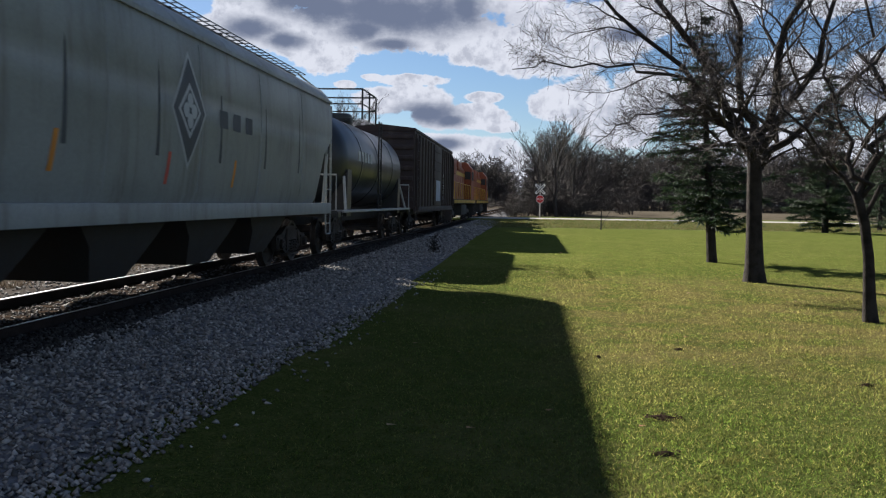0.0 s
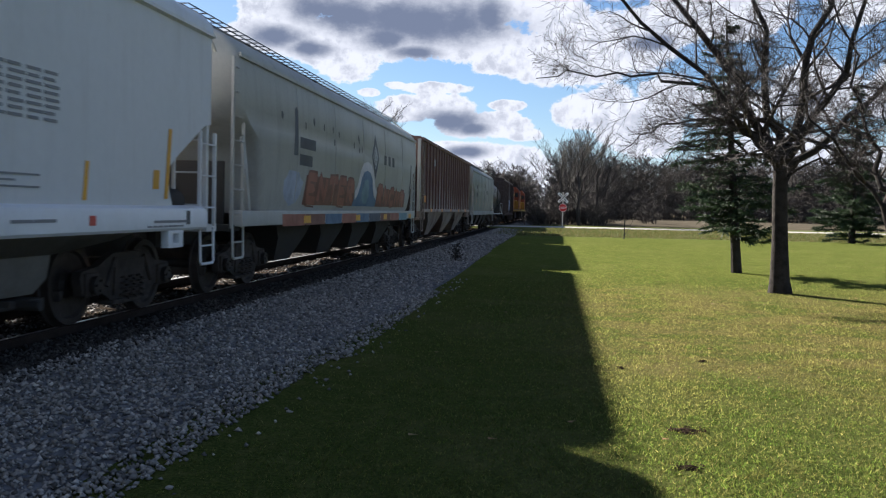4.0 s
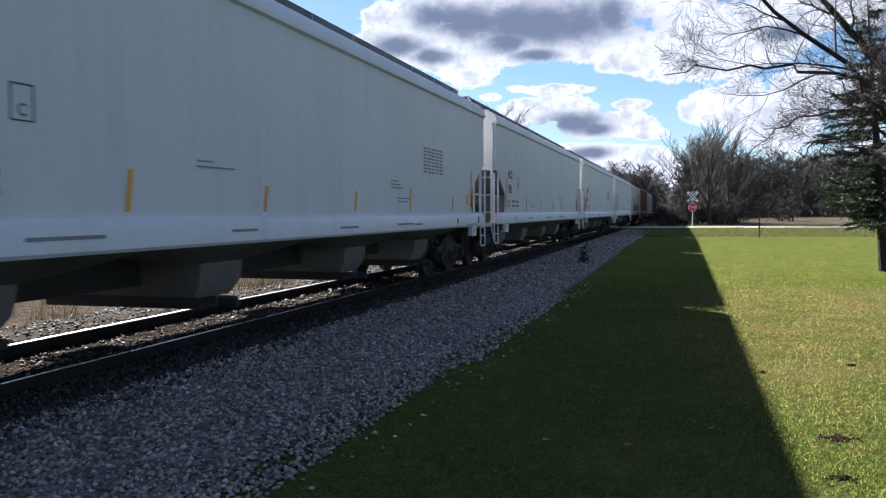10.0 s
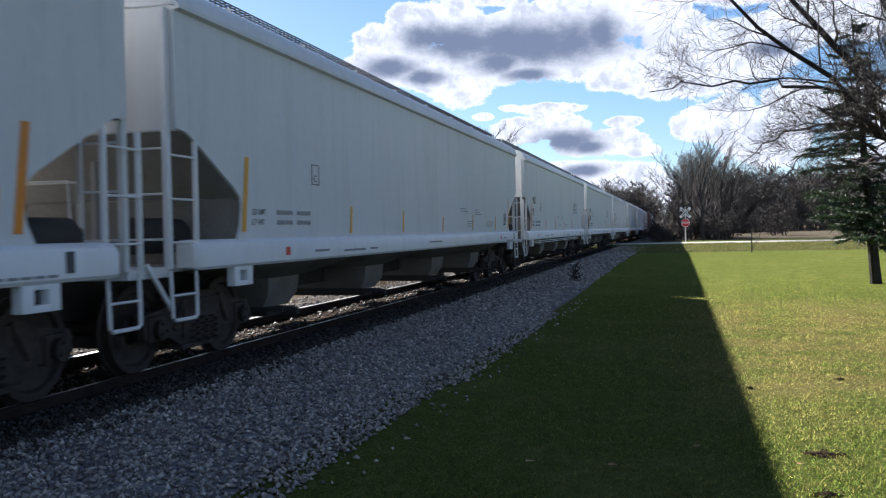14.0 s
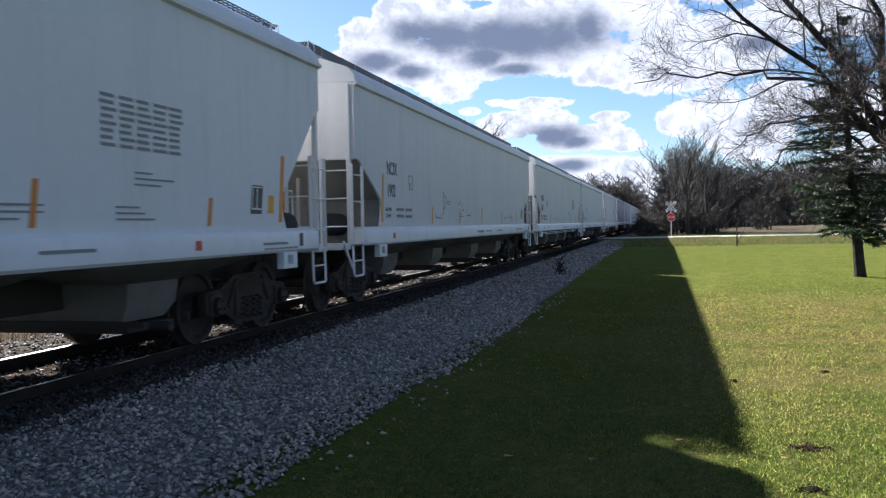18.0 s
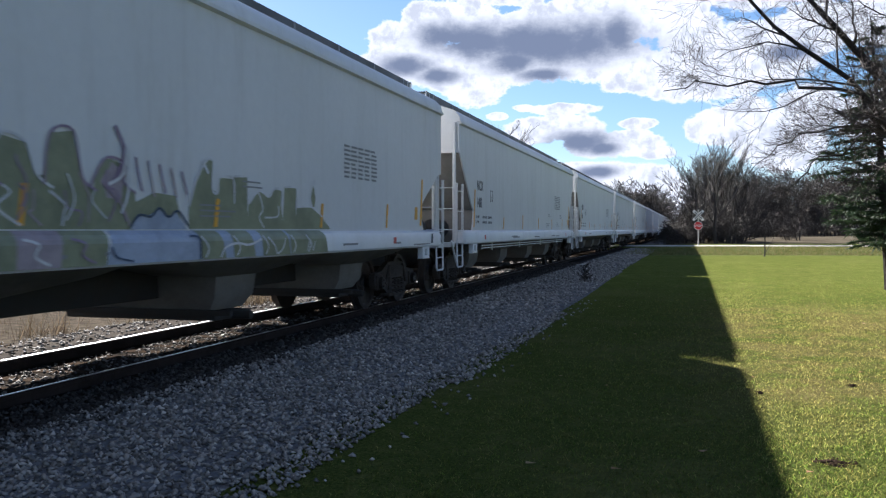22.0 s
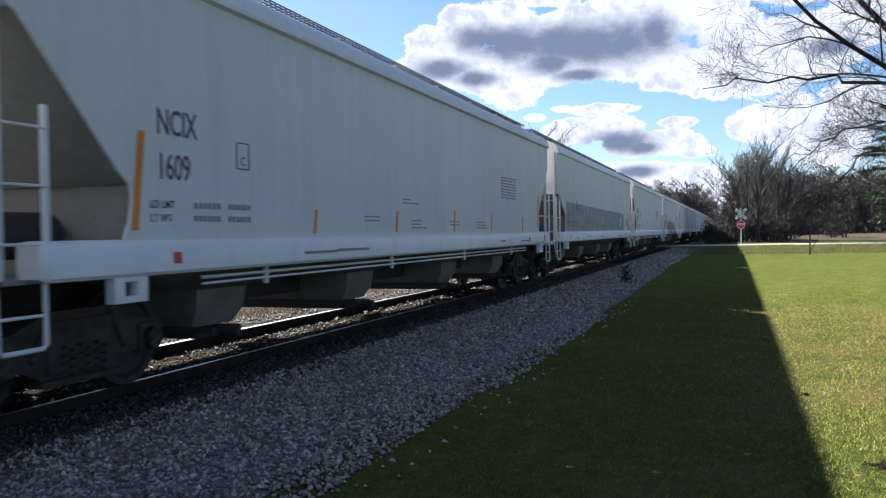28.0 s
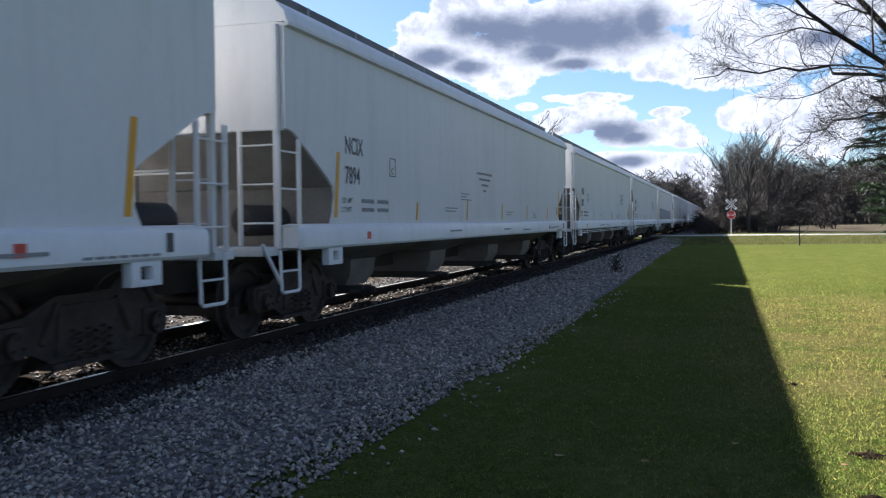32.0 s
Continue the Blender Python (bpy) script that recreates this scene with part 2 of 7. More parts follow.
def island_mat(name, ramp, rough=0.85, bump=0.0, spec=0.25, broad=0.0, broad_colour=(0.3, 0.26, 0.12), thin=0.0, through_tint=(1.0, 1.0, 1.0)):
    """Many small loose pieces in one mesh, each with its own shade out of the ramp."""
    m = bpy.data.materials.new(name)
    m.use_nodes = True
    g = Nodes(m.node_tree)
    b = m.node_tree.nodes["Principled BSDF"]
    r = m.node_tree.nodes.new("ShaderNodeNewGeometry").outputs["Random Per Island"]
    cr = m.node_tree.nodes.new("ShaderNodeValToRGB")
    g.put(cr.inputs[0], r)
    e = cr.color_ramp.elements
    while len(e) < len(ramp):
        e.new(0.5)
    for i, c in enumerate(ramp):
        e[i].position, e[i].color = i / (len(ramp) - 1), (*c, 1)
    c = cr.outputs[0]
    at = m.node_tree.nodes.new("ShaderNodeTexCoord").outputs["Object"]
    if broad:
        f = g.math("MULTIPLY", g.step(g.noise(at, 0.35, 5.0, 0.65), 0.42, 0.66), broad)
        c = g.mix(f, c, broad_colour)
        f = g.math("MULTIPLY", g.step(g.noise(at, 2.2, 5.0, 0.7), 0.50, 0.68), broad)
        c = g.mix(f, c, tuple(v * k for v, k in zip(broad_colour, (0.86, 0.74, 0.80))))
        x, y, _ = g.add("ShaderNodeSeparateXYZ", Vector=at).outputs
        dry = g.math("MULTIPLY", g.step(y, 6.0, 10.5), g.step(y, 22.0, 17.0))      # a drier belt across the lawn
        dry = g.math("MULTIPLY", dry, g.math("MULTIPLY", g.step(g.noise(at, 0.9, 5.0, 0.7), 0.34, 0.60), 0.46))
        # straw tint ends at the train's shadow edge, so shade is in the colour
        dry = g.math("MULTIPLY", dry, g.step(x, -0.8, 1.2))
        c = g.mix(dry, c, (0.205, 0.142, 0.075))
        k = g.math("ADD", g.math("MULTIPLY", g.step(g.noise(at, 15.0, 4.0, 0.7), 0.36, 0.66), 0.95), 0.50)      # tufts
        c = g.mix(1.0, c, g.add("ShaderNodeCombineColor", i0=k, i1=k, i2=k).outputs[0], "MULTIPLY")
    g.put(b.inputs["Base Color"], c)
    b.inputs["Roughness"].default_value, b.inputs["Specular IOR Level"].default_value = rough, spec
    if thin:
        tr = g.add("ShaderNodeBsdfTranslucent", Color=g.mix(1.0, c, through_tint, "MULTIPLY"))
        mx = g.add("ShaderNodeMixShader", Fac=thin)
        g.put(mx.inputs[1], b.outputs[0]), g.put(mx.inputs[2], tr.outputs[0])
        g.put(m.node_tree.nodes["Material Output"].inputs[0], mx.outputs[0])
    if bump:
        n = g.add("ShaderNodeBump", Height=g.noise(at, 90.0, 3.0), Strength=bump, Distance=0.01)
        g.put(b.inputs["Normal"], n.outputs[0])
    return m


WHITE = mat("white_car_paint", (0.66, 0.665, 0.67), 0.5, vary=0.08, scale=0.45, fine=9.0, bump=0.03, other=(0.55, 0.55, 0.54), streak=0.20, streaks=(0.36, 0.34, 0.31), each=0.10)
SILLW = mat("sill_paint", (0.72, 0.735, 0.75), 0.42, vary=0.08, scale=1.5, fine=14.0, bump=0.04, other=(0.52, 0.52, 0.51), streak=0.15, streaks=(0.35, 0.32, 0.29), each=0.08)
ROOFG = mat("roof_grey", (0.30, 0.31, 0.32), 0.6, vary=0.15, scale=1.0, bump=0.08)
GRATE = mat("galvanised_grating", (0.13, 0.13, 0.13), 0.55, 0.7, vary=0.2, bump=0.1)
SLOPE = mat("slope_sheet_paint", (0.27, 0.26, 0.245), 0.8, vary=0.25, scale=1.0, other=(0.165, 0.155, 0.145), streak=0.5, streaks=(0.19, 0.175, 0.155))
# dusty streaks over a base darkened to carry the shade under the car
HOPPERG = mat("shaded_hopper_bay_paint", (0.19, 0.18, 0.165), 0.75, vary=0.3, scale=1.2, other=(0.11, 0.095, 0.082), streak=0.4, streaks=(0.17, 0.15, 0.12))
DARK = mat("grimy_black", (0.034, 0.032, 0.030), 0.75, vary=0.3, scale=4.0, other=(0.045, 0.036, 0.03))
IRON = mat("cast_iron_rust", (0.062, 0.048, 0.040), 0.75, 0.2, vary=0.35, scale=5.0, other=(0.025, 0.022, 0.02), bump=0.3)
WHEEL = mat("wheel_steel", (0.06, 0.05, 0.045), 0.6, 0.5, vary=0.3, scale=6.0)
TREAD = mat("polished_tread", (0.55, 0.54, 0.52), 0.25, 1.0, vary=0.1, bump=0.02)
BLACKT = mat("black_lettering", (0.075, 0.075, 0.08), 0.55, vary=0.1, bump=0.0)
GREYT = mat("faded_lettering", (0.24, 0.24, 0.25), 0.6, vary=0.2, bump=0.0)
YELLOW = mat("yellow_reflector", (0.72, 0.36, 0.03), 0.45, vary=0.15, bump=0.02, each=0.25)
ORANGEM = mat("orange_reflector", (0.66, 0.24, 0.03), 0.45, vary=0.15, bump=0.02, each=0.2)
REDM = mat("red_decal", (0.55, 0.08, 0.06), 0.5, vary=0.2, bump=0.0)
PLACARD = mat("white_placard", (0.72, 0.72, 0.70), 0.5, vary=0.1, bump=0.0)
GREYCAR = mat("grey_car_paint", (0.30, 0.315, 0.305), 0.55, vary=0.25, scale=0.8, other=(0.21, 0.215, 0.20), streak=0.55, streaks=(0.13, 0.115, 0.10))
PALECAR = mat("pale_grey_car_paint", (0.43, 0.43, 0.40), 0.55, vary=0.15, scale=0.8, other=(0.33, 0.32, 0.30), streak=0.3, streaks=(0.20, 0.18, 0.16))
RUSTCAR = mat("rusted_hopper_paint", (0.150, 0.080, 0.066), 0.85, vary=0.4, scale=0.6, other=(0.20, 0.125, 0.105), streak=0.45, streaks=(0.20, 0.15, 0.135), bump=0.2)


def bleach(m):
    """Old pale paint that the rust has left on the lower part, ragged and run down panel by panel."""
    g, b = Nodes(m.node_tree), m.node_tree.nodes["Principled BSDF"]
    rust = b.inputs["Base Color"].links[0].from_socket
    at = m.node_tree.nodes.new("ShaderNodeTexCoord").outputs["Object"]
    z = g.add("ShaderNodeSeparateXYZ", Vector=at).outputs[2]
    panel = g.noise(g.scaled(at, (0.3, 1.1, 0.10)), 1.0, 6.0, 0.7)
    ragged = g.noise(g.scaled(at, (1.0, 6.0, 0.8)), 1.0, 6.0, 0.7)
    left = g.math("ADD", g.math("MULTIPLY", g.math("SUBTRACT", panel, 0.5), 2.6), g.math("MULTIPLY", g.math("SUBTRACT", ragged, 0.5), 1.3))
    left = g.math("ADD", left, g.math("MULTIPLY", g.math("SUBTRACT", 2.2, z), 0.42))
    g.put(b.inputs["Base Color"], g.mix(g.math("MULTIPLY", g.step(left, -0.05, 0.40), 0.9), rust, g.mix(ragged, (0.46, 0.41, 0.385), (0.28, 0.22, 0.20))))


bleach(RUSTCAR)
RUSTLOW = mat("stained_hopper_bay", (0.30, 0.245, 0.20), 0.8, vary=0.4, scale=0.8, other=(0.15, 0.09, 0.065), streak=0.5, streaks=(0.10, 0.06, 0.045))
TANKB = mat("black_tank_paint", (0.028, 0.029, 0.031), 0.33, vary=0.3, scale=0.9, other=(0.05, 0.048, 0.045), streak=0.3, streaks=(0.09, 0.08, 0.07), bump=0.03)
BOXB = mat("brown_boxcar_paint", (0.045, 0.028, 0.025), 0.7, vary=0.3, scale=0.9, other=(0.035, 0.024, 0.021), streak=0.5, streaks=(0.10, 0.075, 0.065))
ORANGE = mat("orange_engine_paint", (0.28, 0.062, 0.020), 0.55, vary=0.3, scale=1.0, other=(0.20, 0.05, 0.02), streak=0.4, streaks=(0.12, 0.05, 0.03))
ENGY = mat("yellow_engine_stripe", (0.55, 0.34, 0.03), 0.5, vary=0.2)
STEEL = mat("rail_side_rust", (0.035, 0.026, 0.022), 0.9, 0.0, spec=0.1, vary=0.3, scale=3.0)
SHINE = mat("rail_head_steel", (0.62, 0.61, 0.60), 0.33, 1.0, vary=0.08, bump=0.02)
TIE = mat("creosote_tie", (0.055, 0.042, 0.033), 0.95, spec=0.0, vary=0.4, scale=3.0, fine=40.0, bump=0.5, each=0.5)
ROADM = mat("pale_gravel_road", (0.42, 0.40, 0.37), 0.95, spec=0.0, vary=0.15, scale=0.3, fine=12.0, bump=0.2, other=(0.31, 0.30, 0.28))
BARK = mat("grey_brown_bark", (0.046, 0.039, 0.034), 0.95, vary=0.4, scale=5.0, fine=45.0, bump=1.0, other=(0.020, 0.017, 0.015), spec=0.15)
TWIG = mat("dark_twigs", (0.055, 0.043, 0.036), 0.85, vary=0.25, scale=6.0, bump=0.2)
WOODSM = mat("far_bare_branches", (0.048, 0.041, 0.037), 0.9, vary=0.3, scale=0.3, bump=0.0)
NEEDLE = island_mat("spruce_needles", [(0.020, 0.038, 0.017), (0.032, 0.059, 0.025), (0.047, 0.070, 0.031), (0.025, 0.045, 0.026)], 0.6, thin=0.2)
# brake-dust ramp, deepened to hold the shade beside the train
DUST_SHADED = island_mat("dusty_shaded_stone", [(0.024, 0.021, 0.019), (0.055, 0.050, 0.046), (0.032, 0.029, 0.026), (0.115, 0.108, 0.100), (0.045, 0.041, 0.037), (0.078, 0.072, 0.066)], 0.95, bump=0.3, spec=0.0)
STONES = island_mat("ballast_stone", [(0.074, 0.072, 0.068), (0.188, 0.182, 0.171), (0.342, 0.325, 0.299), (0.257, 0.239, 0.214), (0.131, 0.125, 0.117), (0.502, 0.473, 0.427)], 0.95, bump=0.35, spec=0.0)
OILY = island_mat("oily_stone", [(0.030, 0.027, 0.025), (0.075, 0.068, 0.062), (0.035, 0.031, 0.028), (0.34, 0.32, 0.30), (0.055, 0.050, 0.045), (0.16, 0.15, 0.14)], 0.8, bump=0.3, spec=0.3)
BLADES = island_mat("lawn_blades", [(0.024, 0.040, 0.011), (0.066, 0.096, 0.022), (0.098, 0.124, 0.030), (0.058, 0.084, 0.020), (0.225, 0.178, 0.085), (0.074, 0.096, 0.022), (0.150, 0.132, 0.050)], 0.8, broad=0.5, broad_colour=(0.160, 0.138, 0.056), spec=0.04, thin=0.72, through_tint=(1.6, 1.8, 1.2))
ROUGHG = island_mat("rough_grass", [(0.085, 0.118, 0.026), (0.135, 0.145, 0.042), (0.205, 0.172, 0.075), (0.110, 0.128, 0.034)], 0.8, thin=0.3)
DRYW = island_mat("dry_weeds", [(0.07, 0.052, 0.038), (0.13, 0.095, 0.062), (0.05, 0.037, 0.028), (0.08, 0.068, 0.042), (0.21, 0.16, 0.105)], 0.9, thin=0.25, spec=0.0)
LEAF = island_mat("fallen_leaves", [(0.20, 0.10, 0.04), (0.30, 0.17, 0.07), (0.14, 0.07, 0.035), (0.35, 0.25, 0.13)], 0.8)
SOIL = mat("bare_soil", (0.05, 0.036, 0.025), 0.95, vary=0.4, scale=6.0, bump=0.6, spec=0.0)


# ---- mesh helpers ----
class Geo:
    """Gathers faces of one mesh."""

    def __init__(self):
        self.v, self.f = [], []

    def add(self, verts, faces):
        n = len(self.v)
        self.v += [tuple(p) for p in verts]
        self.f += [tuple(n + i for i in f) for f in faces]
        return self

    def box(self, x0, x1, y0, y1, z0, z1, bevel=0.0):
        if not bevel:
            p = [(x, y, z) for z in (z0, z1) for y in (y0, y1) for x in (x0, x1)]
            return self.add(p, [(0, 2, 3, 1), (4, 5, 7, 6), (0, 1, 5, 4), (1, 3, 7, 5), (3, 2, 6, 7), (2, 0, 4, 6)])
        bm = bmesh.new()
        bmesh.ops.create_cube(bm, size=1, matrix=Matrix.Translation(((x0 + x1) / 2, (y0 + y1) / 2, (z0 + z1) / 2)) @ Matrix.Diagonal((x1 - x0, y1 - y0, z1 - z0, 1)))
        bmesh.ops.bevel(bm, geom=bm.edges[:], offset=bevel, segments=2, profile=0.6, affect="EDGES")
        bm.verts.index_update()
        self.add([v.co[:] for v in bm.verts], [[v.index for v in f.verts] for f in bm.faces])
        bm.free()
        return self

    def prism(self, outline, axis, a, b):
        """An outline in the plane across the axis, drawn out from a to b."""
        n = len(outline)
        put = {"x": lambda p, t: (t, p[0], p[1]), "y": lambda p, t: (p[0], t, p[1]), "z": lambda p, t: (p[0], p[1], t)}[axis]
        pts = [put(p, a) for p in outline] + [put(p, b) for p in outline]
        return self.add(pts, [tuple(range(n))[::-1], tuple(range(n, 2 * n))] + [(i, (i + 1) % n, n + (i + 1) % n, n + i) for i in range(n)])

    def tube(self, pts, radii, n=8, cap=True):
        pts = [Vector(p) for p in pts]
        if not isinstance(radii, (list, tuple)):
            radii = [radii] * len(pts)
        start, side = len(self.v), None
        for i, p in enumerate(pts):
            d = (pts[min(i + 1, len(pts) - 1)] - pts[max(i - 1, 0)]).normalized()
            if side is None:
                side = d.orthogonal().normalized()
            side = (side - d * side.dot(d)).normalized()
            up = d.cross(side)
            for k in range(n):
                a = 2 * math.pi * k / n
                self.v.append(tuple(p + (side * math.cos(a) + up * math.sin(a)) * radii[i]))
        for i in range(len(pts) - 1):
            for k in range(n):
                a, b = start + i * n + k, start + i * n + (k + 1) % n
                self.f.append((a, b, b + n, a + n))
        if cap:
            self.f.append(tuple(range(start, start + n))[::-1])
            e = start + (len(pts) - 1) * n
            self.f.append(tuple(range(e, e + n)))
        return self

    def spin(self, profile, centre, axis="x", n=28):
        """A closed outline of (along, radius) turned round the axis."""
        start, m = len(self.v), len(profile)
        for k in range(n):
            a = 2 * math.pi * k / n
            for u, r in profile:
                c, s = r * math.cos(a), r * math.sin(a)
                q = {"x": (u, c, s), "y": (s, u, c), "z": (c, s, u)}[axis]
                self.v.append((centre[0] + q[0], centre[1] + q[1], centre[2] + q[2]))
        for k in range(n):
            for i in range(m):
                a, b = start + k * m + i, start + k * m + (i + 1) % m
                c, d = start + ((k + 1) % n) * m + (i + 1) % m, start + ((k + 1) % n) * m + i
                self.f.append((a, b, c, d))
        return self

    def mesh(self, name, material, smooth=35):
        me = bpy.data.meshes.new(name)
        me.from_pydata(self.v, [], self.f)
        bm = bmesh.new()
        bm.from_mesh(me)
        bmesh.ops.recalc_face_normals(bm, faces=bm.faces[:])
        bm.to_mesh(me)
        bm.free()
        if smooth:
            me.polygons.foreach_set("use_smooth", [True] * len(me.polygons))
            me.set_sharp_from_angle(angle=radians(smooth))
        me.materials.append(material)
        return me


def part(name, geo, material, parent, label="", m=None, smooth=35):
    me = geo if isinstance(geo, bpy.types.Mesh) else geo.mesh(name, material, smooth)
    ob = new(name, me)
    ob.parent = parent
    if m is not None:
        ob.matrix_basis = m
    return tagged(ob, label) if label else ob


def thing(name, label, category, group="", at=(0, 0, 0), kind=""):
    e = new(name)
    e.location = at
    return tagged(e, label, category, group, kind)


def array_mesh(name, verts, faces_n, material, smooth=False):
    """A mesh from numpy: verts (n, k, 3), each row one polygon of k corners."""
    n, k = verts.shape[:2]
    me = bpy.data.meshes.new(name)
    me.vertices.add(n * k)
    me.vertices.foreach_set("co", verts.reshape(-1).astype(np.float32))
    me.loops.add(n * k)
    me.loops.foreach_set("vertex_index", np.arange(n * k, dtype=np.int32))
    me.polygons.add(n)
    me.polygons.foreach_set("loop_start", np.arange(0, n * k, k, dtype=np.int32))
    me.update(calc_edges=True)
    me.materials.append(material)
    return me


def solids(name, base, faces, where, material):
    """One mesh of many small closed pieces: base (k, 3) corners, where (n, k, 3) their places."""
    n, k = where.shape[:2]
    faces = np.array(faces, dtype=np.int32)
    loops = (faces[None] + (np.arange(n, dtype=np.int32) * k)[:, None, None]).reshape(-1)
    me = bpy.data.meshes.new(name)
    me.vertices.add(n * k)
    me.vertices.foreach_set("co", where.reshape(-1).astype(np.float32))
    me.loops.add(len(loops))
    me.loops.foreach_set("vertex_index", loops)
    m, c = n * len(faces), faces.shape[1]
    me.polygons.add(m)
    me.polygons.foreach_set("loop_start", np.arange(0, m * c, c, dtype=np.int32))
    me.update(calc_edges=True)
    me.materials.append(material)
    return me


# ---- ground ----
TRACK_X, RAIL_TOP = -6.20, 0.20


def smooth01(v, a, b):
    s = np.clip((v - a) / (b - a), 0, 1)
    return s * s * (3 - 2 * s)


def height(x, y):
    """Level of the ground: flat lawn, a low bank up to the road, and a field that rises gently."""
    skew = y - 0.22 * (x + 6.2)
    off = smooth01(np.abs(x - TRACK_X), 3.6, 6.5)
    h = 0.17 * smooth01(skew, 58, 74) * np.maximum(off, smooth01(skew, 70, 75) * (1 - smooth01(skew, 86, 92)))
    h = h + 0.0065 * np.clip(skew - 100, 0, 260) * smooth01(x, 0, 30)
    h = h - 0.10 * smooth01(np.abs(x - TRACK_X), 5.0, 9.0) * (x < TRACK_X)
    return h


def make_ground():
    xs = np.unique(np.concatenate([np.linspace(-30, 40, 71), np.linspace(-200, 200, 41), np.geomspace(200, 4000, 10), -np.geomspace(200, 4000, 10)]))
    ys = np.unique(np.concatenate([np.linspace(-10, 130, 141), np.linspace(130, 500, 38), np.geomspace(500, 4500, 10), -np.geomspace(10, 2000, 12)]))
    X, Y = np.meshgrid(xs, ys)
    Z = height(X, Y)
    me = bpy.data.meshes.new("ground")
    w = len(xs)
    faces = [(j * w + i, j * w + i + 1, (j + 1) * w + i + 1, (j + 1) * w + i) for j in range(len(ys) - 1) for i in range(w - 1)]
    me.from_pydata(np.stack([X, Y, Z], -1).reshape(-1, 3).tolist(), [], faces)
    me.polygons.foreach_set("use_smooth", [True] * len(faces))
    m = bpy.data.materials.new("lawn_and_fields")
    m.use_nodes = True
    g, b = Nodes(m.node_tree), m.node_tree.nodes["Principled BSDF"]
    at = m.node_tree.nodes.new("ShaderNodeTexCoord").outputs["Object"]
    s = g.add("ShaderNodeSeparateXYZ", Vector=at)
    x, y = s.outputs[0], s.outputs[1]
    blades = g.noise(at, 38.0, 4.0, 0.7)
    tufts = g.noise(at, 5.5, 5.0, 0.65)
    broad = g.noise(at, 0.30, 5.0, 0.6)
    lawn = g.mix(g.step(blades, 0.30, 0.72), (0.028, 0.042, 0.011), (0.100, 0.120, 0.031))
    lawn = g.mix(g.math("MULTIPLY", g.step(tufts, 0.45, 0.70), 0.55), lawn, (0.125, 0.125, 0.042))
    lawn = g.mix(g.math("MULTIPLY", g.step(broad, 0.46, 0.66), 0.42), lawn, (0.15, 0.134, 0.056))
    dry = g.math("MULTIPLY", g.math("MULTIPLY", g.step(y, 6.0, 10.5), g.step(y, 22.0, 17.0)), g.math("MULTIPLY", g.step(g.noise(at, 0.9, 5.0, 0.7), 0.34, 0.60), 0.44))
    # same cut: no dry colour on the strip that the train shades
    dry = g.math("MULTIPLY", dry, g.step(x, -0.8, 1.2))
    lawn = g.mix(g.math("MULTIPLY", g.step(y, 13.0, 30.0), 0.62), lawn, g.mix(g.math("MULTIPLY", g.math("ADD", g.step(g.noise(at, 1.6, 6.0, 0.75), 0.35, 0.68), g.step(blades, 0.3, 0.72)), 0.5), (0.070, 0.098, 0.020), (0.195, 0.205, 0.052)))
    lawn = g.mix(dry, lawn, (0.165, 0.118, 0.062))
    skew = g.math("SUBTRACT", y, g.math("MULTIPLY", g.math("ADD", x, 6.2), 0.22))
    skew = g.math("ADD", skew, g.math("MULTIPLY", g.math("SUBTRACT", tufts, 0.5), 3.0))
    bank = g.mix(g.step(tufts, 0.35, 0.7), (0.066, 0.090, 0.024), (0.15, 0.15, 0.058))
    field = g.mix(g.step(broad, 0.35, 0.65), (0.118, 0.102, 0.076), (0.085, 0.073, 0.053))
    c = g.mix(g.step(skew, 53.0, 56.0), lawn, bank)
    c = g.mix(g.step(skew, 88.0, 96.0), c, field)
    west = g.mix(g.step(tufts, 0.3, 0.7), (0.050, 0.043, 0.034), (0.115, 0.098, 0.078))
    c = g.mix(g.step(x, -7.0, -8.5), c, west)
    g.put(b.inputs["Base Color"], c)
    b.inputs["Roughness"].default_value, b.inputs["Specular IOR Level"].default_value = 0.95, 0.0
    hgt = g.math("ADD", g.math("MULTIPLY", blades, 0.6), g.math("MULTIPLY", tufts, 1.2))
    g.put(b.inputs["Normal"], g.add("ShaderNodeBump", Height=hgt, Strength=0.9, Distance=0.05).outputs[0])
    me.materials.append(m)
    return tagged(new("ground", me), "mown green lawn with dry patches, bank and pale field beyond", "ground", kind="structure")


make_ground()
rng = np.random.default_rng(7)


